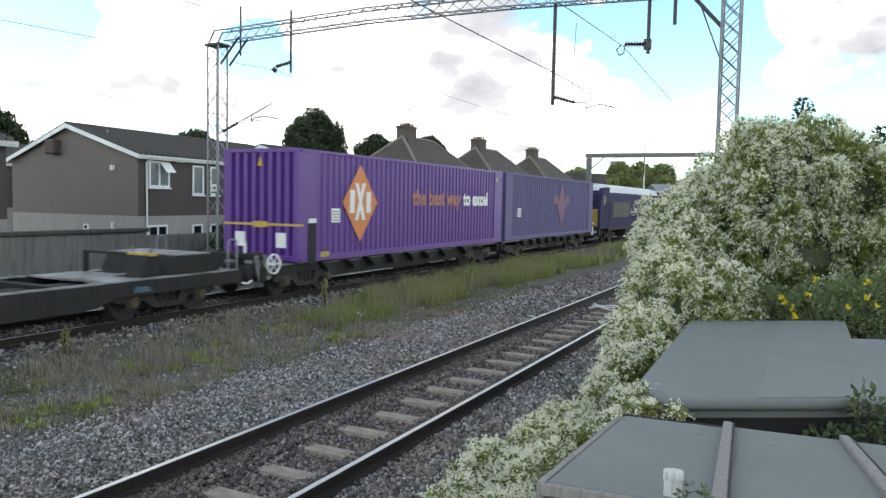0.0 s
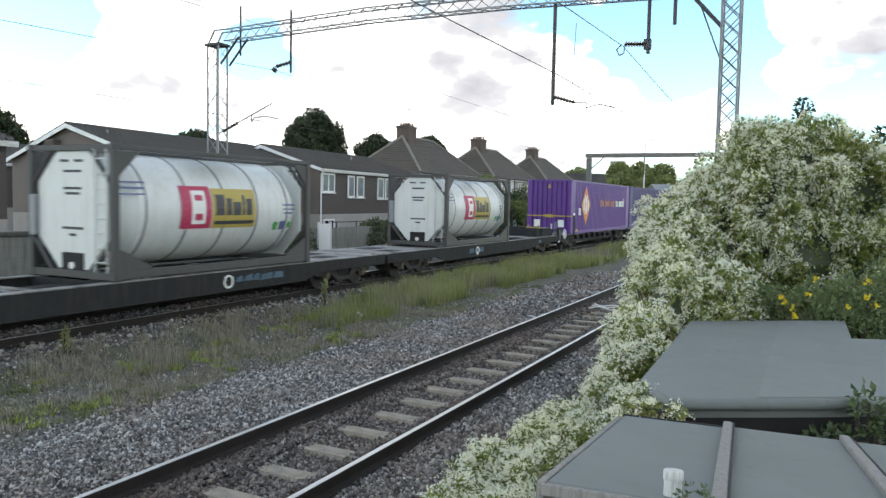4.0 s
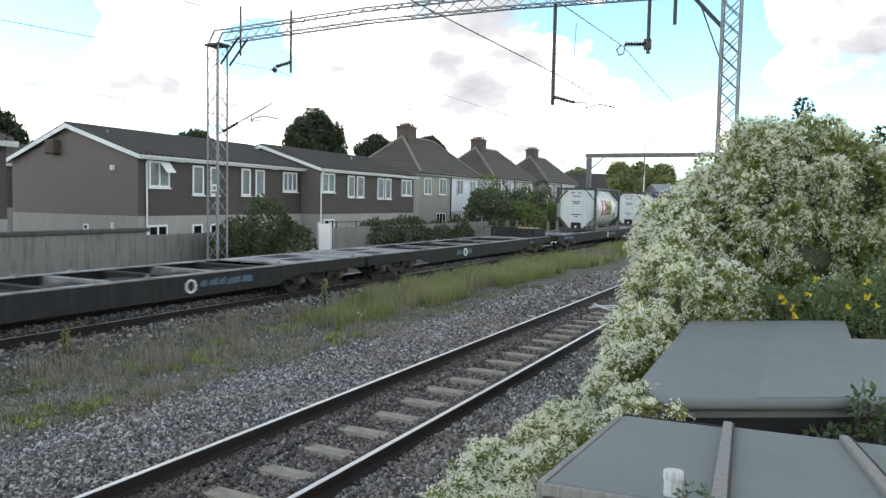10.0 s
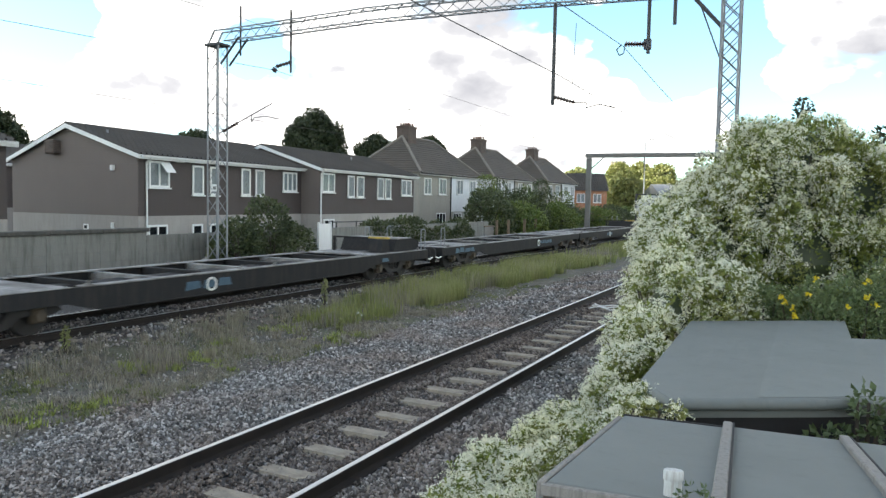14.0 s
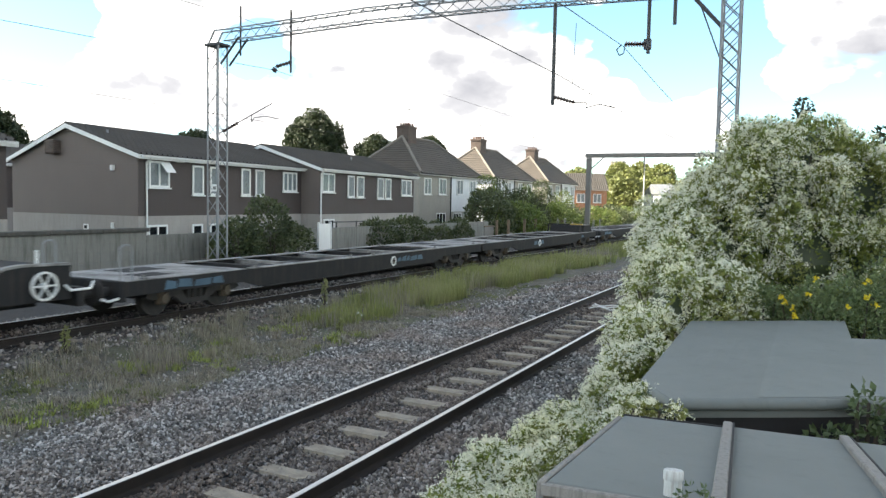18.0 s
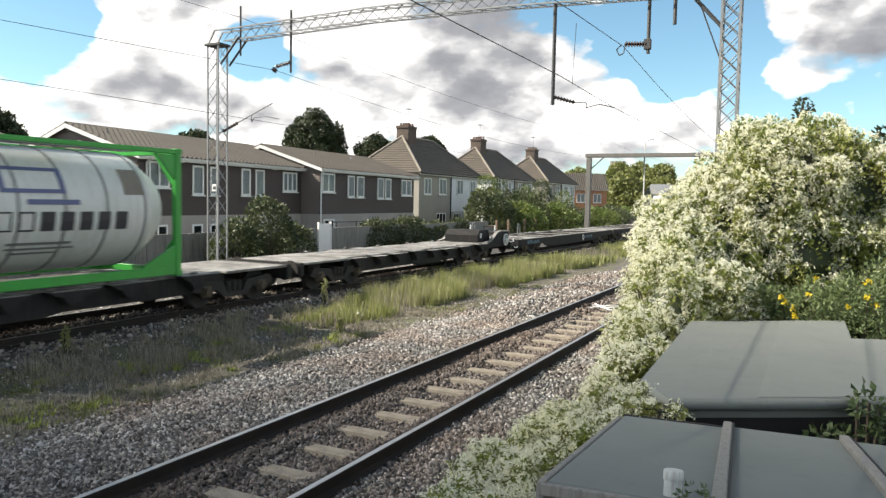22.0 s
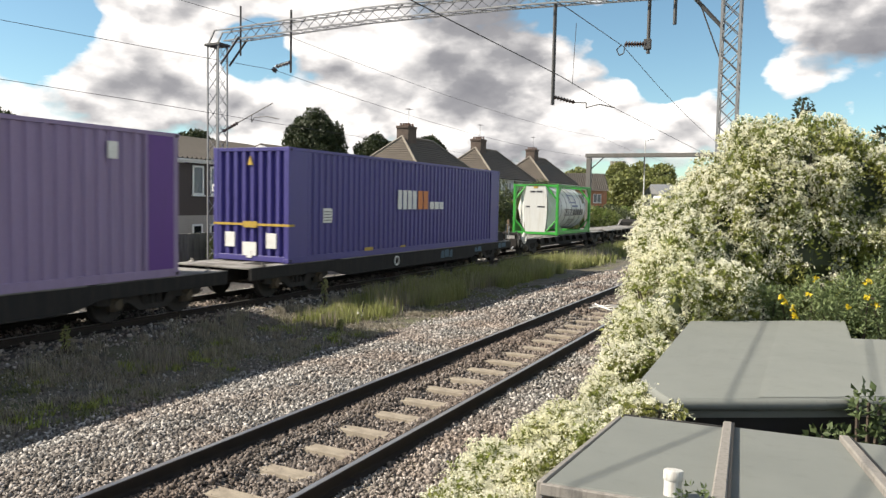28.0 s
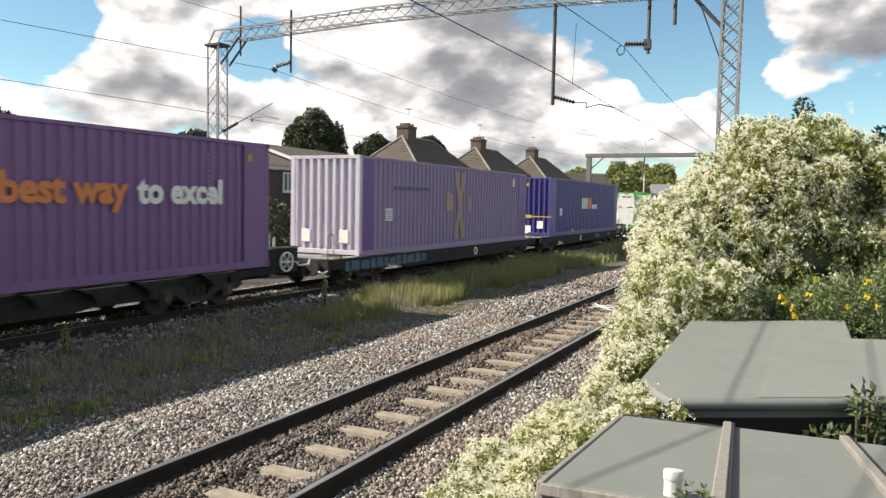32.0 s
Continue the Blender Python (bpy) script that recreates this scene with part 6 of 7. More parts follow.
M_farleaf = leaf_material("tree_leaf_far", (0.10, 0.12, 0.035), (0.22, 0.24, 0.07), (0.26, 0.26, 0.08), 0.15, 0.2)
M_brightleaf = leaf_material("bright_bush_leaf", (0.07, 0.11, 0.02), (0.15, 0.20, 0.045), (0.2, 0.22, 0.06), 0.5)
M_grass = leaf_material("grass_green", (0.15, 0.17, 0.05), (0.31, 0.335, 0.11), (0.38, 0.36, 0.20), 0.9, 0.35)
M_straw = leaf_material("weed_straw", (0.15, 0.13, 0.10), (0.40, 0.36, 0.29), (0.27, 0.25, 0.16), 0.6, 0.25)
M_moss = leaf_material("low_weed", (0.08, 0.10, 0.03), (0.18, 0.20, 0.065), (0.22, 0.21, 0.10), 0.7, 0.25)
M_bark = plain("bark", (0.07, 0.055, 0.042), 0.9, scale=5, bump=0.6)
M_feather = leaf_material("feathery_leaf", (0.085, 0.122, 0.05), (0.19, 0.25, 0.10), (0.21, 0.25, 0.10), 1.0)
M_sap = leaf_material("sapling_leaf", (0.045, 0.070, 0.030), (0.11, 0.15, 0.060), None, 1.0)
M_brightweed = leaf_material("bright_weed", (0.17, 0.20, 0.045), (0.32, 0.37, 0.09), (0.36, 0.36, 0.13), 0.9, 0.3)
M_petal = leaf_material("yellow_petal", (0.62, 0.46, 0.02), (0.75, 0.58, 0.03), None, 2, 0.3)
M_stem = plain("plant_stem", (0.07, 0.10, 0.03), 0.7)


def leaf_mesh(name, pos, size, aspect, seed, lean=None, fold=0.25, single=False):
    """Leaves as small folded diamonds, turned every way (or leaning along `lean`), in one mesh."""
    rng = np.random.default_rng(seed)
    n = len(pos)
    d = rng.normal(size=(n, 3))
    if lean is not None:
        d = d * 0.75 + lean
    d /= np.linalg.norm(d, axis=1)[:, None]
    s = np.cross(d, rng.normal(size=(n, 3)))
    s /= np.linalg.norm(s, axis=1)[:, None]
    u = np.cross(d, s)
    L = (size * rng.uniform(0.6, 1.3, n))[:, None]
    W = L * aspect
    if single:
        v = np.stack([pos - s * W * 0.5, pos + s * W * 0.5, pos + d * L], 1)
        return mesh_np(name, v.reshape(-1, 3), np.arange(3 * n), 3)
    v = np.stack([pos, pos + d * L * 0.45 + s * W * 0.5 + u * W * fold, pos + d * L, pos + d * L * 0.45 - s * W * 0.5 + u * W * fold], 1)
    idx = np.arange(n)[:, None] * 4
    tri = np.concatenate([idx + [0, 1, 2], idx + [0, 2, 3]], 1)
    return mesh_np(name, v.reshape(-1, 3), tri.reshape(-1, 3), 3)


def blob_points(blobs, n, seed, shell=0.30, rough=0.22, freq=1.3):
    """Points in the outer shell of a group of uneven lumps, none deep inside another lump. Returns places and outward ways."""
    rng = np.random.default_rng(seed)
    areas = np.array([(b[1][0] * b[1][1] + b[1][1] * b[1][2] + b[1][0] * b[1][2]) for b in blobs])
    pick = rng.choice(len(blobs), n, p=areas / areas.sum())
    c, r = np.array([b[0] for b in blobs])[pick], np.array([b[1] for b in blobs])[pick]
    w = rng.normal(size=(n, 3))
    w /= np.linalg.norm(w, axis=1)[:, None]
    q = w * r + c
    wave = (np.sin(q[:, 0] * freq * 2.1 + 1.3 * np.sin(q[:, 2] * freq * 1.7)) + np.sin(q[:, 1] * freq * 1.9 + 2.0) + np.sin(q[:, 2] * freq * 2.6 + q[:, 0] * freq)
            + 0.7 * np.sin(q[:, 1] * freq * 5.1 + q[:, 2] * freq * 4.3) + 0.7 * np.sin(q[:, 0] * freq * 5.7 - q[:, 2] * freq * 3.9)) / 3.6
    k = 1 + rough * wave - shell * rng.random(n) ** 1.6
    p = c + w * r * k[:, None]
    ok = np.ones(n, bool)
    for bc, br in blobs:
        inside = (((p - np.array(bc)) / np.array(br)) ** 2).sum(1) < (1 - shell) ** 2 * 0.72
        ok &= ~inside
    return p[ok], w[ok]


def above_ground(p, w, x_gap=0.02):
    z = np.array([ground_z(a, b) for a, b in p[:, :2]])
    ok = p[:, 2] > z + x_gap
    return p[ok], w[ok]


def bush(name, label, category, blobs, n, size, mat, seed, aspect=0.55, group="", rough=0.22, stems=True, freq=1.3):
    b = thing(name, label, category, group=group)
    p, w = above_ground(*blob_points(blobs, n, seed, rough=rough, freq=freq))
    me = leaf_mesh("foliage", p, np.full(len(p), size), aspect, seed, w * 0.6)
    part("foliage", me, mat, b)
    if stems:
        rng = random.Random(seed)
        for c, r in blobs:
            g = ground_z(c[0], c[1])
            for k in range(3):
                st = Build().rod((c[0] + rng.uniform(-0.2, 0.2) * r[0], c[1] + rng.uniform(-0.2, 0.2) * r[1], g - 0.05), (c[0] + rng.uniform(-0.6, 0.6) * r[0], c[1] + rng.uniform(-0.6, 0.6) * r[1], c[2] + r[2] * 0.6), 0.03 + 0.02 * min(r), 5, 0.012)
                part("woody_stem", st, M_bark, b)
    return b


def tree(name, label, at, height, spread, mat, seed, n=7000, leaf=0.42, trunk=0.28, low=0.3, group="trees beyond the houses"):
    """A tapered trunk, forking limbs, and a crown of many clumps of leaves with gaps."""
    t = thing(name, label, "tree", pose(*at), group=group)
    rng = random.Random(seed)
    tr = Build()
    pts = [Vector((0, 0, -0.1))]
    for k in range(1, 6):
        pts.append(Vector((rng.uniform(-0.15, 0.15) * k * 0.4, rng.uniform(-0.15, 0.15) * k * 0.4, height * 0.15 * k)))
    for k in range(5):
        tr.rod(pts[k], pts[k + 1], trunk * (1 - 0.16 * k), 8, trunk * (1 - 0.16 * (k + 1)))
    part("trunk", tr, M_bark, t)
    clumps = []
    for k in range(46):
        a = 2.4 * k + rng.uniform(-0.4, 0.4)
        f = (k + 0.5) / 46
        z = height * (low + (1 - low) * (0.10 + 0.78 * f))
        rr = spread * math.sqrt(max(0.04, 1 - (2 * f - 0.9) ** 2)) * rng.uniform(0.5, 0.86)
        s = spread * rng.uniform(0.22, 0.40)
        clumps.append(((rr * math.cos(a), rr * math.sin(a), z), (s, s, s * rng.uniform(0.7, 1.0))))
    clumps.append(((0, 0, height * (low + (1 - low) * 0.5)), (spread * 0.62, spread * 0.62, height * (1 - low) * 0.38)))
    limbs = Build()
    for c, r in clumps[:14]:
        base = pts[2].lerp(pts[5], rng.random())
        mid = base.lerp(Vector(c), 0.55) + Vector((0, 0, 0.2))
        limbs.rod(base, mid, trunk * 0.35, 5, trunk * 0.2)
        limbs.rod(mid, c, trunk * 0.2, 5, trunk * 0.06)
    part("limb", limbs, M_bark, t)
    p, w = blob_points(clumps, n, seed, shell=0.5, rough=0.22, freq=1.6)
    part("crown", leaf_mesh("crown", p, np.full(len(p), leaf), 0.75, seed, w * 0.4, single=True), mat, t)
    return t


# the flowering vine that has overgrown the fence beside the near line
VINE = [((-0.38, 13.6, 2.77), (1.06, 1.1, 1.06)), ((0.3, 14.0, 2.6), (1.02, 1.1, 1.02)), ((-1.0, 13.4, 2.40), (0.95, 1.1, 0.95)), ((-1.96, 12.9, 1.98), (0.68, 0.9, 0.66)), ((-1.25, 13.1, 2.60), (0.40, 0.7, 0.40)), ((-0.16, 13.8, 3.38), (0.56, 0.6, 0.54)), ((0.44, 14.0, 3.02), (0.54, 0.6, 0.54)),
        ((-0.86, 13.5, 3.32), (0.58, 0.7, 0.56)), ((0.85, 14.2, 2.35), (0.88, 1.0, 0.88)), ((-1.46, 12.7, 1.6), (0.98, 1.0, 1.0)), ((-0.32, 13.2, 1.6), (1.1, 1.0, 1.1)), ((0.74, 13.8, 1.5), (1.0, 1.0, 1.1)),
        ((1.9, 14.5, 1.6), (1.1, 1.1, 1.1)), ((-0.9, 13.4, 0.6), (1.2, 1.0, 1.0)), ((0.8, 13.8, 0.5), (1.2, 1.0, 1.0)),
        ((-1.68, 10.6, 0.95), (0.62, 0.75, 0.72)), ((-1.2, 10.9, 1.1), (0.50, 0.6, 0.58)), ((-1.85, 9.6, 0.55), (0.38, 0.6, 0.5)), ((-1.82, 8.75, 0.42), (0.30, 0.55, 0.40)), ((-1.75, 10.3, 0.15), (0.60, 0.9, 0.6)), ((-1.8, 11.7, 0.9), (0.7, 0.8, 1.1))]
BANK = [((-1.92, 7.7, 0.08), (0.30, 0.55, 0.50)), ((-2.02, 6.9, 0.05), (0.34, 0.55, 0.50)), ((-2.13, 6.1, 0.04), (0.32, 0.5, 0.48)), ((-1.72, 6.2, 0.1), (0.33, 0.55, 0.50)), ((-2.17, 5.4, 0.08), (0.30, 0.48, 0.46)), ((-1.70, 5.2, 0.12), (0.32, 0.5, 0.48)),
        ((-2.17, 4.7, 0.06), (0.28, 0.42, 0.44)), ((-1.70, 4.4, 0.12), (0.30, 0.42, 0.46)), ((-2.0, 3.9, 0.0), (0.35, 0.42, 0.44)), ((-1.46, 6.0, 0.36), (0.22, 0.32, 0.32))]


def lumps_on(blobs, n, low, high, seed):
    """Small lumps of growth all over the skin of the large ones."""
    c, _ = blob_points(blobs, n, seed, shell=0.16, rough=0.16, freq=1.1)
    rng = np.random.default_rng(seed + 9)
    out = []
    for p in c:
        r = rng.uniform(low, high) * rng.uniform(0.75, 1.1)
        out.append((tuple(p), (r, r, r * rng.uniform(0.7, 1.15))))
    return out


def flowering_vine(name, label, blobs, n_leaf, n_spray, seed, leaf, spray, lump, share=0.62, petals=24):
    v = thing(name, label, "climbing plant")
    lumps = lumps_on(blobs, lump[0], lump[1], lump[2], seed)
    p, w = above_ground(*blob_points(lumps, n_leaf, seed, shell=0.6, rough=0.2, freq=3.0))
    p2, w2 = above_ground(*blob_points(blobs, n_leaf // 4, seed + 5, shell=0.2, rough=0.1, freq=2.0))
    p, w = np.concatenate([p, p2]), np.concatenate([w, w2])
    part("foliage", leaf_mesh("foliage", p, np.full(len(p), leaf), 0.62, seed, w * 0.5 + np.array([0, 0, -0.25])), M_vineleaf, v, "green heart-shaped leaves")
    rng = np.random.default_rng(seed + 1)
    q, w = above_ground(*blob_points(lumps, n_spray, seed + 2, shell=0.18, rough=0.2, freq=3.0))
    # blossom lies in drifts, thickest on top and on the sunny side; bare leafy patches lie between
    f = 1.1 * np.sin(q[:, 0] * 2.3 + 1.1 * np.sin(q[:, 2] * 2.9)) + np.sin(q[:, 1] * 2.7 + q[:, 2] * 1.9) + np.sin(q[:, 2] * 4.7 + q[:, 0] * 3.1) + 0.9 * np.sin(q[:, 0] * 8.3 + 2 * np.sin(q[:, 2] * 6.1))
    chance = share + 0.27 * f + 0.34 * w[:, 2] - 0.22 * w[:, 0] - 0.75 * np.clip((q[:, 0] + 0.5) / 1.3, 0, 1) + 0.25 * np.clip((q[:, 2] - 2.4) / 1.2, 0, 1)
    keep = rng.random(len(q)) < chance
    q, w = q[keep], w[keep]
    n, m = len(q), petals
    way = w * 0.7 + rng.normal(size=(n, 3)) * 0.55 + np.array([0, 0, 0.15])
    way /= np.linalg.norm(way, axis=1)[:, None]
    along = rng.random((n, m, 1))
    pts = q[:, None] + way[:, None] * along * spray + rng.normal(size=(n, m, 3)) * spray * 0.10 * (1.2 - along)
    pts[:, :, 2] -= (along[:, :, 0] ** 2) * spray * 0.55
    pts = pts.reshape(-1, 3)
    part("blossom", leaf_mesh("blossom", pts, np.full(len(pts), spray * 0.185), 0.55, seed + 3, single=True), M_bloom, v, "sprays of small creamy white blossom")
    # solid dark cores fill the gaps and stand for shade inside the vine
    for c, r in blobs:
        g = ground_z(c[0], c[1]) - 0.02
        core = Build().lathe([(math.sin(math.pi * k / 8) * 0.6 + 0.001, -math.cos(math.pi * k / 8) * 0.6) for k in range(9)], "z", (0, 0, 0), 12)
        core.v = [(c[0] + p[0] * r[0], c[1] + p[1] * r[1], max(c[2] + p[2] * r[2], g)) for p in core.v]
        part("inner_growth", core, M_tree, v, "dark filler core standing for the shade inside the vine")
    st = Build()
    r2 = random.Random(seed)
    for c, r in blobs:
        g = ground_z(c[0], c[1])
        for k in range(4):
            st.rod((c[0] + r2.uniform(-0.3, 0.3) * r[0], c[1] + r2.uniform(-0.3, 0.3) * r[1], g - 0.05), (c[0] + r2.uniform(-0.7, 0.7) * r[0], c[1] + r2.uniform(-0.7, 0.7) * r[1], c[2] + r[2] * 0.5), 0.03, 5, 0.01)
    part("woody_stem", st, M_bark, v)
    return v


flowering_vine("flowering_vine", "big mound of climbing vine covered in creamy white blossom", VINE, 90000, 62000, 11, 0.07, 0.15, (1500, 0.12, 0.27), 0.98, 17)
flowering_vine("flowering_vine", "low bank of flowering vine spilling beside the rails", BANK, 34000, 26000, 31, 0.042, 0.10, (650, 0.06, 0.14), 1.05, 16)
TIP = [((-1.20, 6.15, 0.82), (0.16, 0.14, 0.14)), ((-1.27, 5.75, 0.66), (0.15, 0.18, 0.18)), ((-1.22, 5.9, 0.35), (0.12, 0.2, 0.45)), ((-0.98, 5.46, 0.99), (0.24, 0.06, 0.03))]
flowering_vine("flowering_vine", "sprays of flowering vine climbing over the shed corner", TIP, 5200, 5200, 37, 0.045, 0.10, (200, 0.04, 0.09), 1.3, 16)

yellow = bush("yellow_flowered_shrub", "feathery green shrub dotted with yellow flowers", "shrub", [((-0.62, 11.35, 0.62), (0.5, 0.45, 0.88)), ((-0.1, 11.35, 0.6), (0.6, 0.5, 0.95)), ((0.5, 11.5, 0.6), (0.7, 0.55, 1.0)), ((1.1, 11.9, 0.6), (0.8, 0.6, 1.1)), ((1.9, 12.4, 0.6), (0.8, 0.6, 1.1))], 36000, 0.07, M_feather, 41, 0.3, rough=0.3, freq=3.0)
rng_y = np.random.default_rng(5)
FLOWERS = ((-0.3, 10.78, 1.23), (-0.21, 10.78, 1.16), (-0.04, 10.78, 1.36), (-0.19, 10.78, 1.05), (0.64, 10.78, 1.55), (0.62, 10.78, 1.37), (0.73, 10.78, 1.27), (-0.35, 10.78, 1.28), (0.04, 10.78, 1.57), (0.42, 10.78, 1.21))
for fx, fy, fz in FLOWERS:
    p = np.repeat(np.array([[fx, fy, fz]]), 14, 0) + rng_y.normal(size=(14, 3)) * 0.015
    part("flower", leaf_mesh("flower", p, np.full(14, 0.04), 0.8, int(fx * 100) + 200), M_petal, yellow, "bright yellow flower")

bush("leafy_sapling", "leafy green sapling growing between the sheds", "plant", [((0.42, 6.45, 0.75), (0.16, 0.14, 0.42)), ((0.2, 6.3, 0.62), (0.2, 0.12, 0.2)), ((0.62, 6.4, 0.7), (0.22, 0.15, 0.3))], 620, 0.075, M_sap, 51, 0.55, rough=0.1)
bush("conifer_tip", "dark conifer tip above the vine", "tree", [((-0.36, 15.6, 3.9), (0.07, 0.07, 0.6)), ((-0.27, 15.6, 4.35), (0.13, 0.12, 0.13))], 230, 0.10, M_tree, 52)
bush("conifer_tip", "dark conifer tip above the vine", "tree", [((1.25, 18.6, 3.0), (0.35, 0.3, 1.25))], 800, 0.14, M_tree, 53)

# shrubs along the boundary wall
bush("garden_bush", "dark green bush leaning over the boundary wall", "bush", [((-18.9, 21.3, 0.6), (0.7, 1.2, 1.15)), ((-19.0, 23.2, 0.8), (0.8, 1.3, 1.6)), ((-19.0, 24.6, 0.4), (0.7, 1.1, 1.1))], 9000, 0.16, M_shrub, 61)
for k, (y, z, s) in enumerate(((33.5, 0.6, 1.0), (36.5, 0.7, 1.1), (39.8, 0.45, 0.9), (43.0, 0.5, 1.0))):
    bush("ivy_hedge", "dark ivy hanging over the boundary wall", "hedge", [((-20.2, y, z - 0.2), (0.6, 2.0, 0.95 * s))], 3500, 0.17, M_shrub, 70 + k, group="ivy on the wall")
for k, (x, y, z, r, rz, m) in enumerate(((-22.0, 52.5, 1.4, 2.0, 1.9, M_shrub), (-21.2, 56.5, 1.0, 2.3, 1.5, M_brightleaf), (-23.0, 62.0, 1.3, 2.6, 2.2, M_shrub), (-22.0, 68.5, 0.9, 2.4, 1.6, M_brightleaf), (-23.0, 75.0, 0.8, 2.6, 1.5, M_shrub),
                                         (-21.5, 82.0, 0.7, 2.8, 1.4, M_brightleaf), (-22.0, 90.0, 0.8, 3.0, 1.5, M_shrub), (-21.0, 98.0, 0.7, 3.2, 1.5, M_brightleaf), (-20.5, 107.0, 0.6, 3.4, 1.6, M_shrub))):
    bush("garden_bush", "rounded garden bush behind the boundary fence", "bush", [((x, y, z), (r * 0.8, r, rz)), ((x + 0.4, y + 1.6, z - 0.3), (r * 0.6, r * 0.8, rz * 0.8)), ((x - 0.3, y - 1.3, z + 0.2), (r * 0.5, r * 0.6, rz * 0.85))], 4200, 0.26, m, 80 + k, group="garden bushes")

# loose tall shrubs in the back gardens, thin enough to see the walls through
for k, (x, y, z, r) in enumerate(((-24.5, 57.6, 2.9, 0.95), (-24.6, 60.6, 2.5, 0.9), (-24.4, 66.5, 2.1, 1.0), (-24.5, 71.4, 3.0, 1.0), (-24.6, 79.0, 2.0, 1.1))):
    bush("garden_shrub", "tall airy garden shrub before the house walls", "shrub", [((x, y, z + 0.9), (r * 0.8, r * 0.8, 1.0)), ((x + 0.3, y + 0.7, z - 0.4), (r, r, 1.3)), ((x - 0.2, y - 0.7, z - 0.7), (r * 0.9, r * 0.9, 1.2))], 1900, 0.21, M_shrub if k % 2 else M_brightleaf, 95 + k, 0.5, group="garden shrubs", rough=0.4, freq=2.2)

# trees behind the houses
tree("broadleaf_tree", "dark broadleaf tree behind the terrace roofs", (-48.2, 66.2, -0.8), 12.6, 3.4, M_tree, 101, 34000, 0.26, 0.35, 0.42)
tree("broadleaf_tree", "dark broadleaf tree behind the terrace roofs", (-42.3, 69.0, -0.8), 10.4, 2.5, M_tree, 102, 20000, 0.25, 0.3, 0.45)
tree("broadleaf_tree", "dark broadleaf tree behind the hipped house", (-37.6, 72.5, -0.8), 10.6, 2.2, M_tree, 103, 18000, 0.25, 0.3, 0.4)
tree("broadleaf_tree", "dark broadleaf tree behind the terrace gable", (-54.5, 35.5, -0.8), 9.3, 2.8, M_tree, 104, 20000, 0.25, 0.3, 0.4)
tree("broadleaf_tree", "tree crown just above the terrace ridge", (-44.7, 45.4, -0.8), 8.7, 2.6, M_tree, 105, 14000, 0.24, 0.28, 0.35)
for k in range(9):
    x = -49 + 6.2 * k
    tree("far_tree", "yellow-green tree in the wood beyond the line", (x, 168 + 7 * ((k * 5) % 3), -0.6), 11.5 + ((k * 7) % 4) * 0.7, 4.6, M_farleaf, 120 + k, 7500, 0.6, 0.4, 0.15, "far wood")
for k in range(5):
    x = -40 + 5.5 * k
    tree("far_tree", "green tree beside the far end of the line", (x, 128 + 5 * (k % 2), -0.6), 7.5 + (k % 3) * 0.8, 3.4, M_farleaf, 140 + k, 6000, 0.45, 0.3, 0.1, "far wood")


def blades(name, label, x, y, h, width, mat, seed, lean=0.35):
    rng = np.random.default_rng(seed)
    n = len(x)
    z = heights(x, y)
    base = np.stack([x, y, z - 0.01], 1)
    a = rng.uniform(0, 2 * np.pi, n)
    d = np.stack([np.cos(a), np.sin(a), np.zeros(n)], 1)
    s = np.stack([-np.sin(a), np.cos(a), np.zeros(n)], 1) * (width * rng.uniform(0.6, 1.3, n))[:, None]
    bend = (h * lean * rng.uniform(0.1, 1.2, n))[:, None]
    up = np.stack([np.zeros(n), np.zeros(n), h], 1)
    v = np.stack([base - s, base + s, base + up * 0.55 + d * bend * 0.35 + s * 0.7, base + up * 0.55 + d * bend * 0.35 - s * 0.7, base + up + d * bend], 1)
    i = np.arange(n)[:, None] * 5
    tri = np.concatenate([i + [0, 1, 2], i + [0, 2, 3], i + [3, 2, 4]], 1)
    me = mesh_np(name, v.reshape(-1, 3), tri.reshape(-1, 3), 3)
    me.materials.append(mat)
    return tagged(new(name, me), label, "grass", kind="stuff")


def patchy(n, x0, x1, y0, y1, seed, freq=0.9, cut=0.0):
    rng = np.random.default_rng(seed)
    x, y = rng.uniform(x0, x1, n), rng.uniform(y0, y1, n)
    f = np.sin(x * freq * 2.3 + 1.7 * np.sin(y * freq * 0.9)) + np.sin(y * freq * 1.4 + seed) + 0.6 * np.sin(x * 4.1 + y * 3.3)
    ok = f + rng.normal(size=n) * 0.5 > cut
    return x[ok], y[ok], rng


def tufts(n, per, x0, x1, y0, y1, seed, spread, cut=0.0, freq=0.9):
    """Blade feet gathered in tufts: places, and one height factor for each tuft."""
    cx, cy, r = patchy(n, x0, x1, y0, y1, seed, freq, cut)
    m = len(cx)
    size = r.uniform(0.45, 1.0, m)
    x = (cx[:, None] + r.normal(size=(m, per)) * spread * size[:, None]).ravel()
    y = (cy[:, None] + r.normal(size=(m, per)) * spread * size[:, None]).ravel()
    return x, y, np.repeat(size, per) * r.uniform(0.5, 1.0, m * per)


# bright tall grass in the middle of the strip, thicker in tufts
gx, gy, gh = tufts(2000, 34, -10.9, -9.0, 13.4, 33.0, 201, 0.12, -0.15, 1.0)
ok = (gx < -9.0 + 0.25 * np.clip((gy - 15) / 10, 0, 1)) & (gx > -10.4 - 0.8 * np.clip((gy - 15) / 3, 0, 1)) & (np.random.default_rng(3).random(len(gx)) < np.clip((gy - 13.2) / 2.6, 0, 1))
blades("tall_grass", "tall bright green grass between the tracks", gx[ok], gy[ok], (gh * 0.62 * (0.75 + 0.4 * np.clip((gy - 15) / 6, 0, 1)))[ok], 0.010, M_grass, 202)
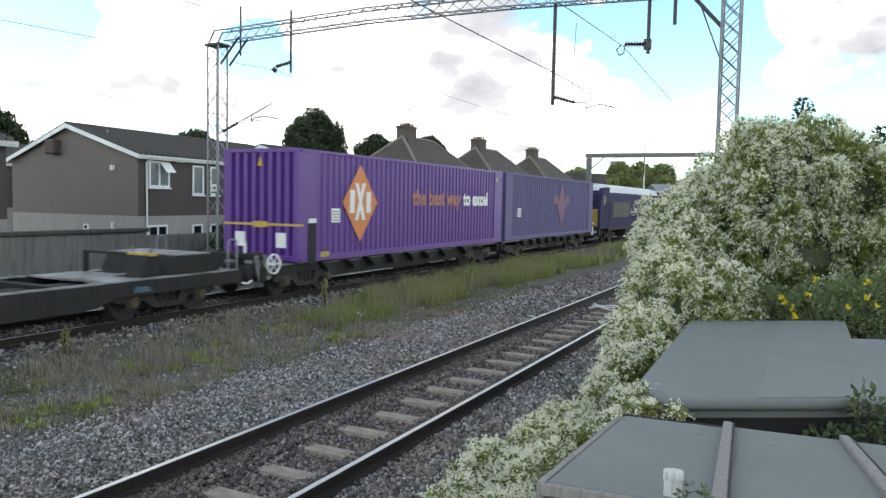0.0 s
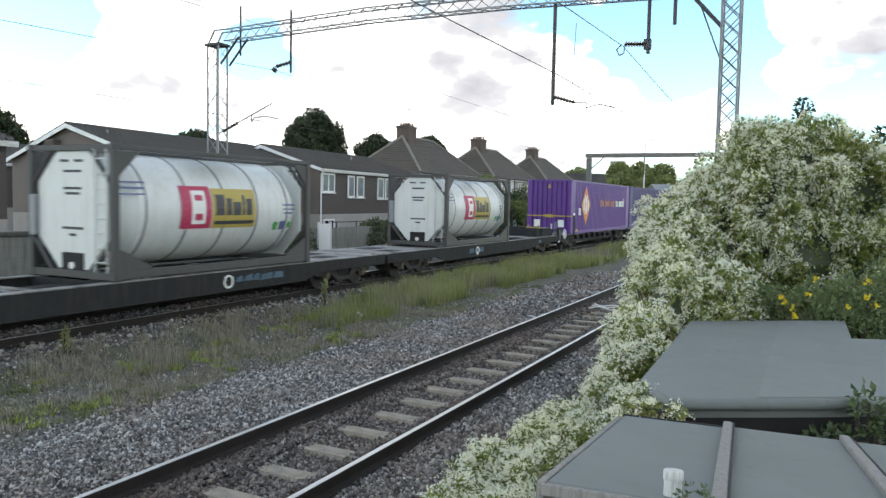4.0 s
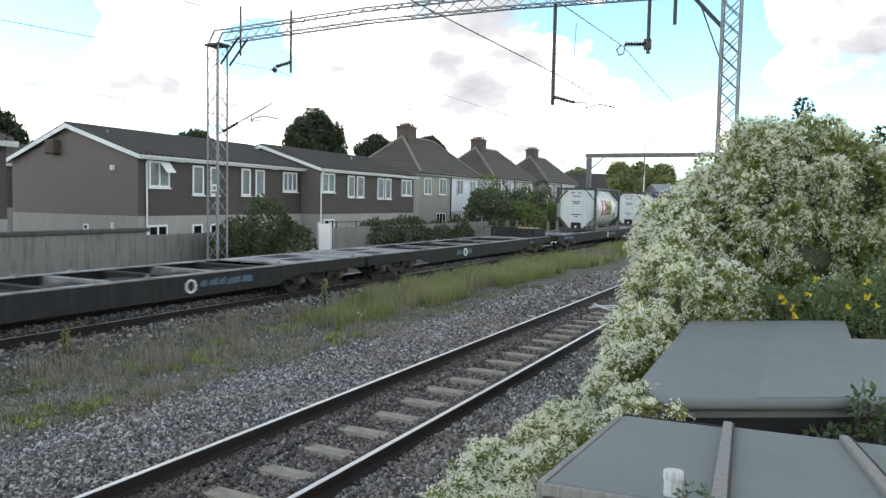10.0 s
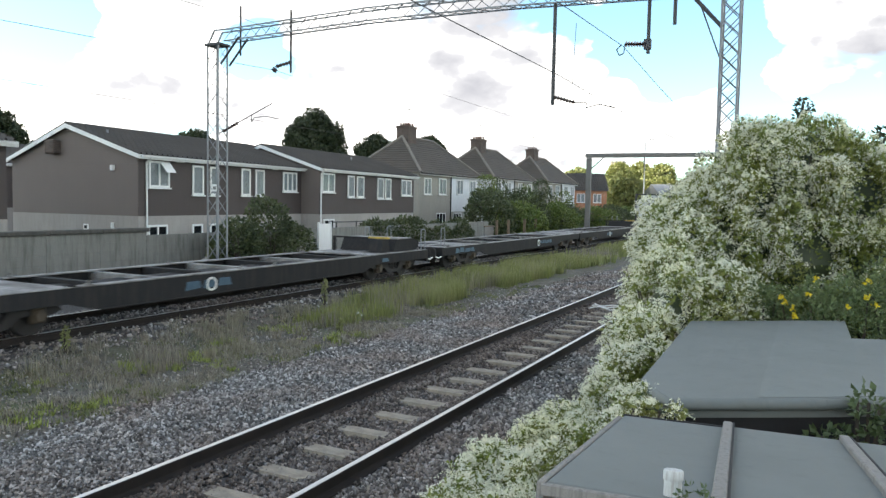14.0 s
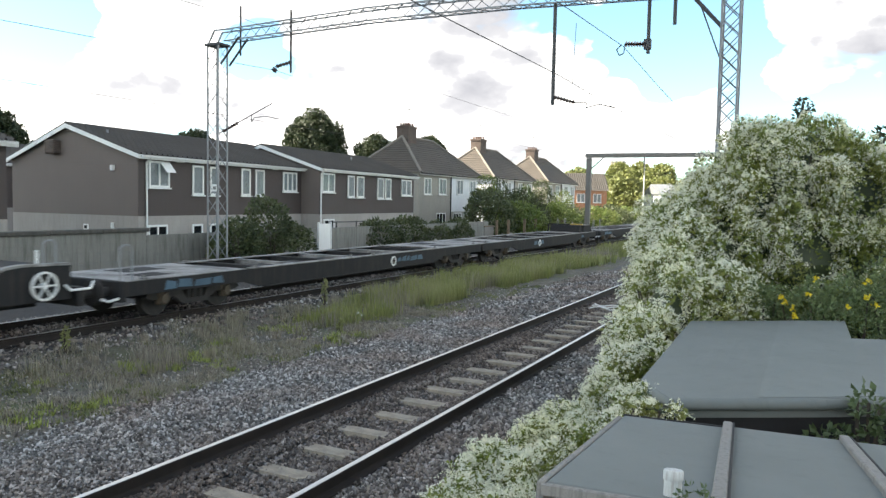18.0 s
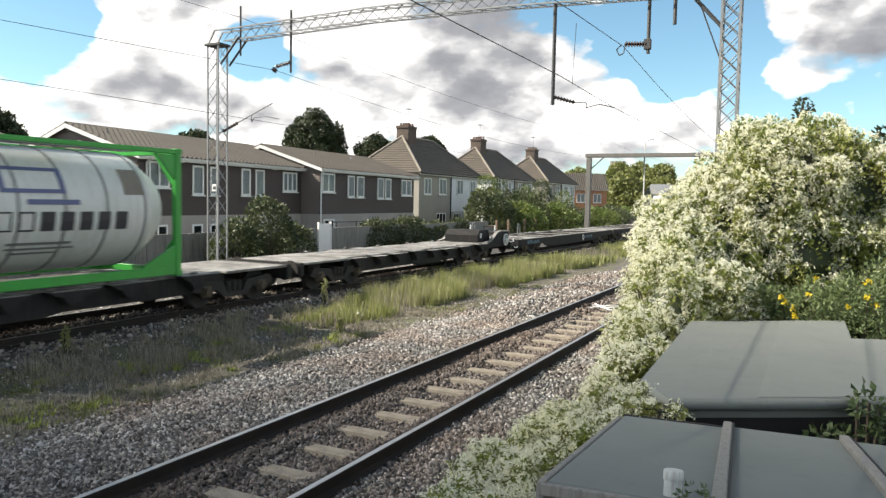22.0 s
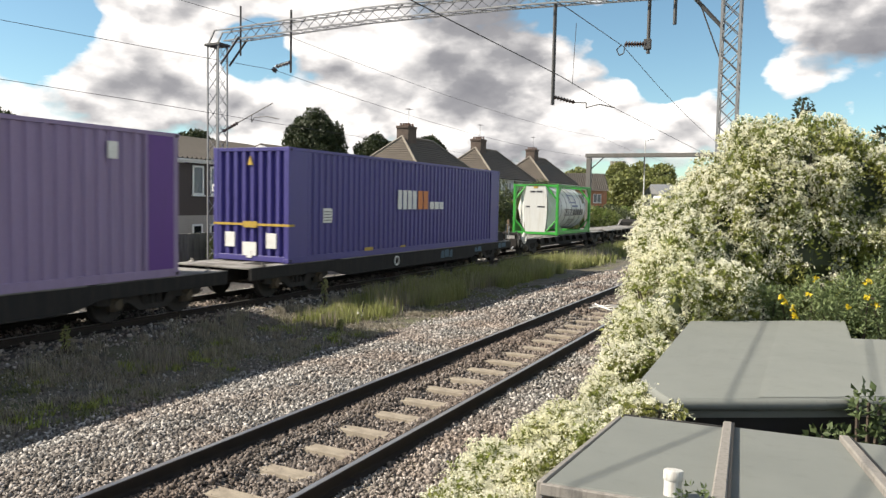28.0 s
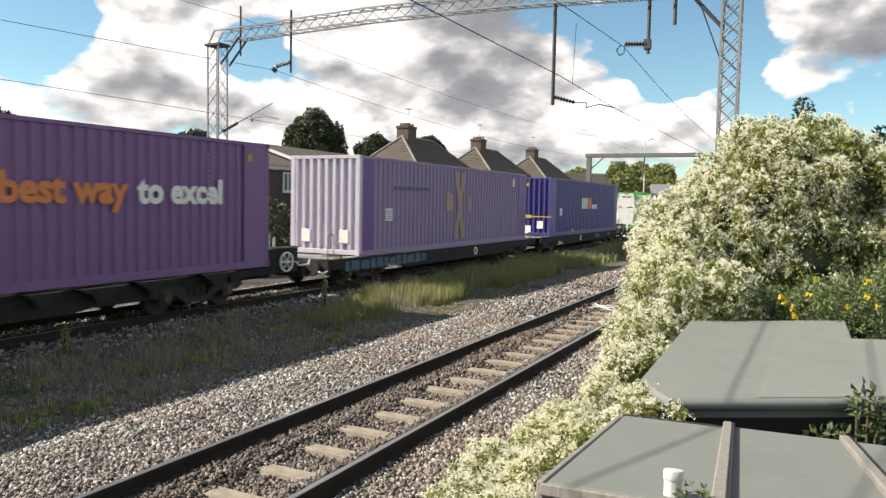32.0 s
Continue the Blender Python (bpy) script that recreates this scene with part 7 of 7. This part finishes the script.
gx, gy, gh = tufts(700, 22, -11.0, -8.8, 33.0, 75.0, 203, 0.22, -0.9, 0.4)
blades("tall_grass", "tall green grass between the tracks", gx, gy, gh * 0.6, 0.028, M_grass, 204)
# dry weeds nearer: matted straw, seeding clumps, low green cushions
gx, gy, gh = tufts(1700, 22, -11.2, -7.9, 5.2, 17.0, 205, 0.085, 0.0, 1.5)
blades("dry_weeds", "dry straw-coloured weeds between the tracks", gx, gy, gh * 0.17, 0.006, M_straw, 206, 1.0)
gx, gy, gh = tufts(260, 42, -11.2, -9.2, 7.0, 16.0, 207, 0.09, 0.25, 1.7)
blades("dry_weeds", "dry seeding weed clumps beside the far track", gx, gy, gh * 0.42, 0.006, M_straw, 208, 0.35)
gx, gy, gh = tufts(1500, 20, -10.9, -7.9, 5.2, 24.0, 209, 0.075, 0.35, 1.3)
blades("low_weeds", "patches of low green weeds on the stony strip", gx, gy, gh * 0.11, 0.009, M_moss, 210, 0.9)
gx, gy, gh = tufts(300, 26, -10.4, -8.3, 5.6, 15.5, 211, 0.075, 0.8, 1.3)
blades("low_weeds", "cushions of bright low weeds on the stony strip", gx, gy, gh * 0.16, 0.013, M_brightweed, 212, 1.0)
gx, gy, r = patchy(4200, -10.9, -9.2, 15.0, 40.0, 215, 0.8, 0.2)
blades("dry_weeds", "straw seed stalks standing among the green grass", gx, gy, r.uniform(0.35, 0.72, len(gx)), 0.006, M_straw, 216, 0.25)
for k, (x, y, h) in enumerate(((-11.1, 8.35, 0.42), (-11.0, 15.6, 0.62), (-8.9, 13.2, 0.22))):
    w = bush("tall_weed", "single tall leafy weed among the dry stalks", "weed", [((x, y, ground_z(x, y) + h * 0.6), (0.05, 0.05, h * 0.5))], 130, 0.07, M_grass, 220 + k, 0.5, "single weeds", stems=True)

# ---- sheds in the foreground ----
M_batten = paint("weathered_batten", (0.24, 0.225, 0.205), 0.8, (0.08, 0.07, 0.06), 0.7, 3.0)
near_shed = thing("garden_shed", "low garden shed with grey felt roof and timber edge", "shed")
D_WAY, E_WAY, CORNER = Vector((-0.077, 0.988, -0.136)), Vector((0.997, 0.077, 0.0)), Vector((-0.96, 2.97, 1.30))
UP_WAY = E_WAY.cross(D_WAY).normalized()
FRAME = Matrix((( E_WAY.x, D_WAY.x, UP_WAY.x, CORNER.x), (E_WAY.y, D_WAY.y, UP_WAY.y, CORNER.y), (E_WAY.z, D_WAY.z, UP_WAY.z, CORNER.z), (0, 0, 0, 1)))
near_shed.matrix_basis = FRAME
for x0, x1 in ((0.0, 0.66), (0.70, 1.36), (1.40, 2.6)):
    part("felt_sheet", Build().box(x0, x1, 0.0, 2.2 + 0.16 * min(1, x1 / 1.3), -0.02, 0.0, 0.006), M_felt, near_shed, "grey mineral felt sheet")
for x in (0.68, 1.38):
    part("roof_batten", Build().box(x - 0.032, x + 0.028, 0.0, 2.36, -0.015, 0.035, 0.008), M_batten, near_shed, "weathered grey batten over the joint")
    part("batten_edge", Build().box(x + 0.0285, x + 0.040, 0.0, 2.36, -0.015, 0.030), M_black, near_shed)
part("edge_board", Build().box(-0.02, 2.6, -0.035, -0.003, -0.055, -0.004, 0.006), M_batten, near_shed, "weathered timber edge board")
part("edge_board", Build().box(-0.035, -0.003, -0.03, 2.2, -0.11, 0.004, 0.006), M_batten, near_shed, "weathered grey verge board")
part("edge_board", Build().box(-0.02, 2.6, 2.37, 2.40, -0.11, -0.004, 0.006), M_black, near_shed)
part("roof_deck", Build().box(0.01, 2.58, 0.01, 2.35, -0.06, -0.022), M_timber, near_shed)
for x in (0.06, 2.5):
    part("wall", Build().box(x, x + 0.03, 0.1, 2.25, -1.75, -0.062), M_timber, near_shed)
for y in (0.1, 2.22):
    part("wall", Build().box(0.091, 2.498, y, y + 0.03, -1.75, -0.062), M_timber, near_shed)
vent = thing("vent_pipe", "short white capped vent pipe with rust streaks", "pipe", FRAME @ pose(0.50, 0.10, 0.0))
part("pipe", Build().lathe([(0.036, -0.02), (0.036, 0.085)], "z", (0, 0, 0), 20), M_pipe, vent, smooth=40)
part("cap", Build().lathe([(0.038, 0.062), (0.040, 0.066), (0.040, 0.098), (0.037, 0.103), (0.0005, 0.106)], "z", (0, 0, 0), 20), M_pipe, vent, "flat white cap", smooth=40)

far_shed = thing("garden_shed", "flat shed roof under smooth grey felt with rounded front edge", "shed")
OUT = [(-1.36, 9.94), (0.41, 11.11), (0.43, 9.62), (1.9, 10.15), (1.9, 7.25), (0.56, 6.74), (0.13, 6.45), (-0.92, 5.82), (-1.25, 6.34)]
top = Build().prism(OUT, "z", 0.955, 1.0)
part("felt_roof", top, M_felt, far_shed, "smooth grey felt roof covering")
part("felt_lap", Build().prism([(-0.35, 10.6), (0.40, 11.09), (0.42, 9.60), (1.88, 10.12), (1.88, 7.27), (0.56, 6.77), (0.13, 6.48), (-0.33, 6.21)], "z", 1.0005, 1.005), M_felt2, far_shed, "overlapping felt sheet")
roll = Build()
roll.path([(-1.22, 6.30, 0.955), (-0.90, 5.83, 0.955), (0.13, 6.45, 0.955), (0.57, 6.75, 0.955), (1.9, 7.26, 0.955)], 0.045, 10)
part("rolled_edge", roll, M_felt, far_shed, "rolled felt front edge", smooth=50)
inner = [(x * 0.97 + 0.012, 8.2 + (y - 8.2) * 0.95) for x, y in OUT]
part("fascia", Build().prism([(x * 0.985, 8.2 + (y - 8.2) * 0.975) for x, y in OUT], "z", 0.84, 0.954), M_felt, far_shed, "grey fascia under the felt")
part("wall", Build().prism(inner, "z", -0.6, 0.839), M_black, far_shed, "dark tarred shed wall")

# ---- far things beyond the portal ----
white_hall = thing("white_building", "low white building with a pale roof beyond the line", "building", pose(-24.5, 128, 0, 0, 0, -60))
part("wall", Build().box(-4, 4, 0, 9, -0.7, 4.2), M_renderwhite, white_hall)
part("roof", Build().prism([(-4.3, 4.2), (4.3, 4.2), (0, 5.9)], "y", -0.3, 9.3), M_steel, white_hall, "pale sheet roof")
tower = thing("church_tower", "grey stone tower among the far trees", "tower", pose(-60.5, 255, -0.5))
part("wall", Build().box(-2.2, 2.2, -2.2, 2.2, 0, 16.6), M_rendergrey, tower)
for k in range(4):
    part("merlon", Build().box(-2.2 + 1.2 * k, -1.5 + 1.2 * k, -2.2, 2.2, 16.6, 17.4), M_rendergrey, tower)
gate = thing("garden_door", "narrow white painted door in the boundary wall", "door", pose(-19.9, 27.75, 0))
part("door_leaf", Build().box(-0.05, 0.03, 0.0, 0.85, -0.45, 1.32, 0.01), M_white, gate)
part("door_frame", Build().box(-0.06, 0.05, -0.07, -0.004, -0.45, 1.4, 0.01).box(-0.06, 0.05, 0.854, 0.92, -0.45, 1.4, 0.01), M_white, gate)

stand = thing("drying_rack", "dark metal drying rack standing behind the boundary wall", "rack", pose(-21.0, 30.40, -0.7))
for y in (0.0, 2.44):
    for x in (-0.35, 0.35):
        part("leg", Build().rod((x, y, 0), (x * 0.6, y, 2.05), 0.03, 6), M_dark_steel, stand)
for z in (1.70, 2.03):
    part("rail", Build().rod((0.2, -0.2, z), (0.2, 2.64, z), 0.03, 6), M_dark_steel, stand)
for y in (48.0, 50.2, 53.5, 56.0):
    stump = thing("fence_post", "old weathered timber post beside the line", "post", pose(-19.6, y, -0.55), group="old fence posts")
    part("post", Build().box(-0.08, 0.08, -0.08, 0.08, 0.0, 1.75, 0.015), M_timber, stump)
board = thing("garden_planter", "pale timber box standing against the bushes", "planter", pose(-20.2, 46.6, -0.6))
part("front", Build().box(-0.3, 0.3, 0.0, 1.6, 0.0, 1.35, 0.02), M_batten, board)
part("rim", Build().box(-0.34, 0.34, -0.04, 1.64, 1.352, 1.42, 0.01), M_timber, board)

# ---- small things on the ground ----
cable = thing("track_cable", "pale looped cables lying across the near track", "cable")
rng_c = random.Random(4)
for k in range(3):
    y0 = 18.2 + 0.28 * k
    pts = [(-4.95 + 0.14 * i, y0 + 0.10 * math.sin(i * 1.1 + k) + 0.03 * i, -0.13 + 0.05 * abs(math.sin(i * 0.8 + k))) for i in range(9)]
    part("cable_loop", Build().path(pts, 0.016, 5), M_mark, cable)
scrap = thing("litter_scrap", "crumpled white scrap of litter in the grass", "litter", pose(-9.55, 14.9, -0.30))
part("crumpled_sheet", Build().add([(-0.10, -0.06, 0.02), (0.08, -0.08, 0.05), (0.12, 0.05, 0.02), (-0.06, 0.09, 0.07), (0.0, 0.0, 0.13), (0.0, 0.01, 0.0)], [(0, 1, 4), (1, 2, 4), (2, 3, 4), (3, 0, 4), (1, 0, 5), (2, 1, 5), (3, 2, 5), (0, 3, 5)]), M_mark, scrap)
bush("creeper_sprig", "thin green sprig creeping over the felt roof", "plant", [((-0.37, 3.02, 1.335), (0.08, 0.05, 0.05))], 45, 0.032, M_sap, 232, 0.5, stems=False)


WHEELS_ALL = [o for ob, s, z, turned in TRAIN for o in ob.children if o.name.startswith("wheelset")]


def motions():
    """The train rolls along the far line, slowing a little."""
    for ob, s, z, turned in TRAIN:
        walk(ob, [(t, pose(TRACK_B, s + run(t), z, 0, 0, 180 if turned else 0)) for t in range(33)])

    for w in WHEELS_ALL:
        r = w.matrix_basis.translation.z
        at = w.matrix_basis.translation.copy()
        turn = -math.degrees(1 / r)
        walk(w, [(0.08 * k, Matrix.Translation(at) @ pose(0, 0, 0, turn * run(0.08 * k))) for k in range(401)])
    walk(cloud, [(t, pose(CLOUD_FOOT.x - 15, CLOUD_FOOT.y + SHADE_EDGE - CLOUD_SPEED * t, CLOUD_HEIGHT)) for t in (0, 8, 16, 24, 32)])


motions()
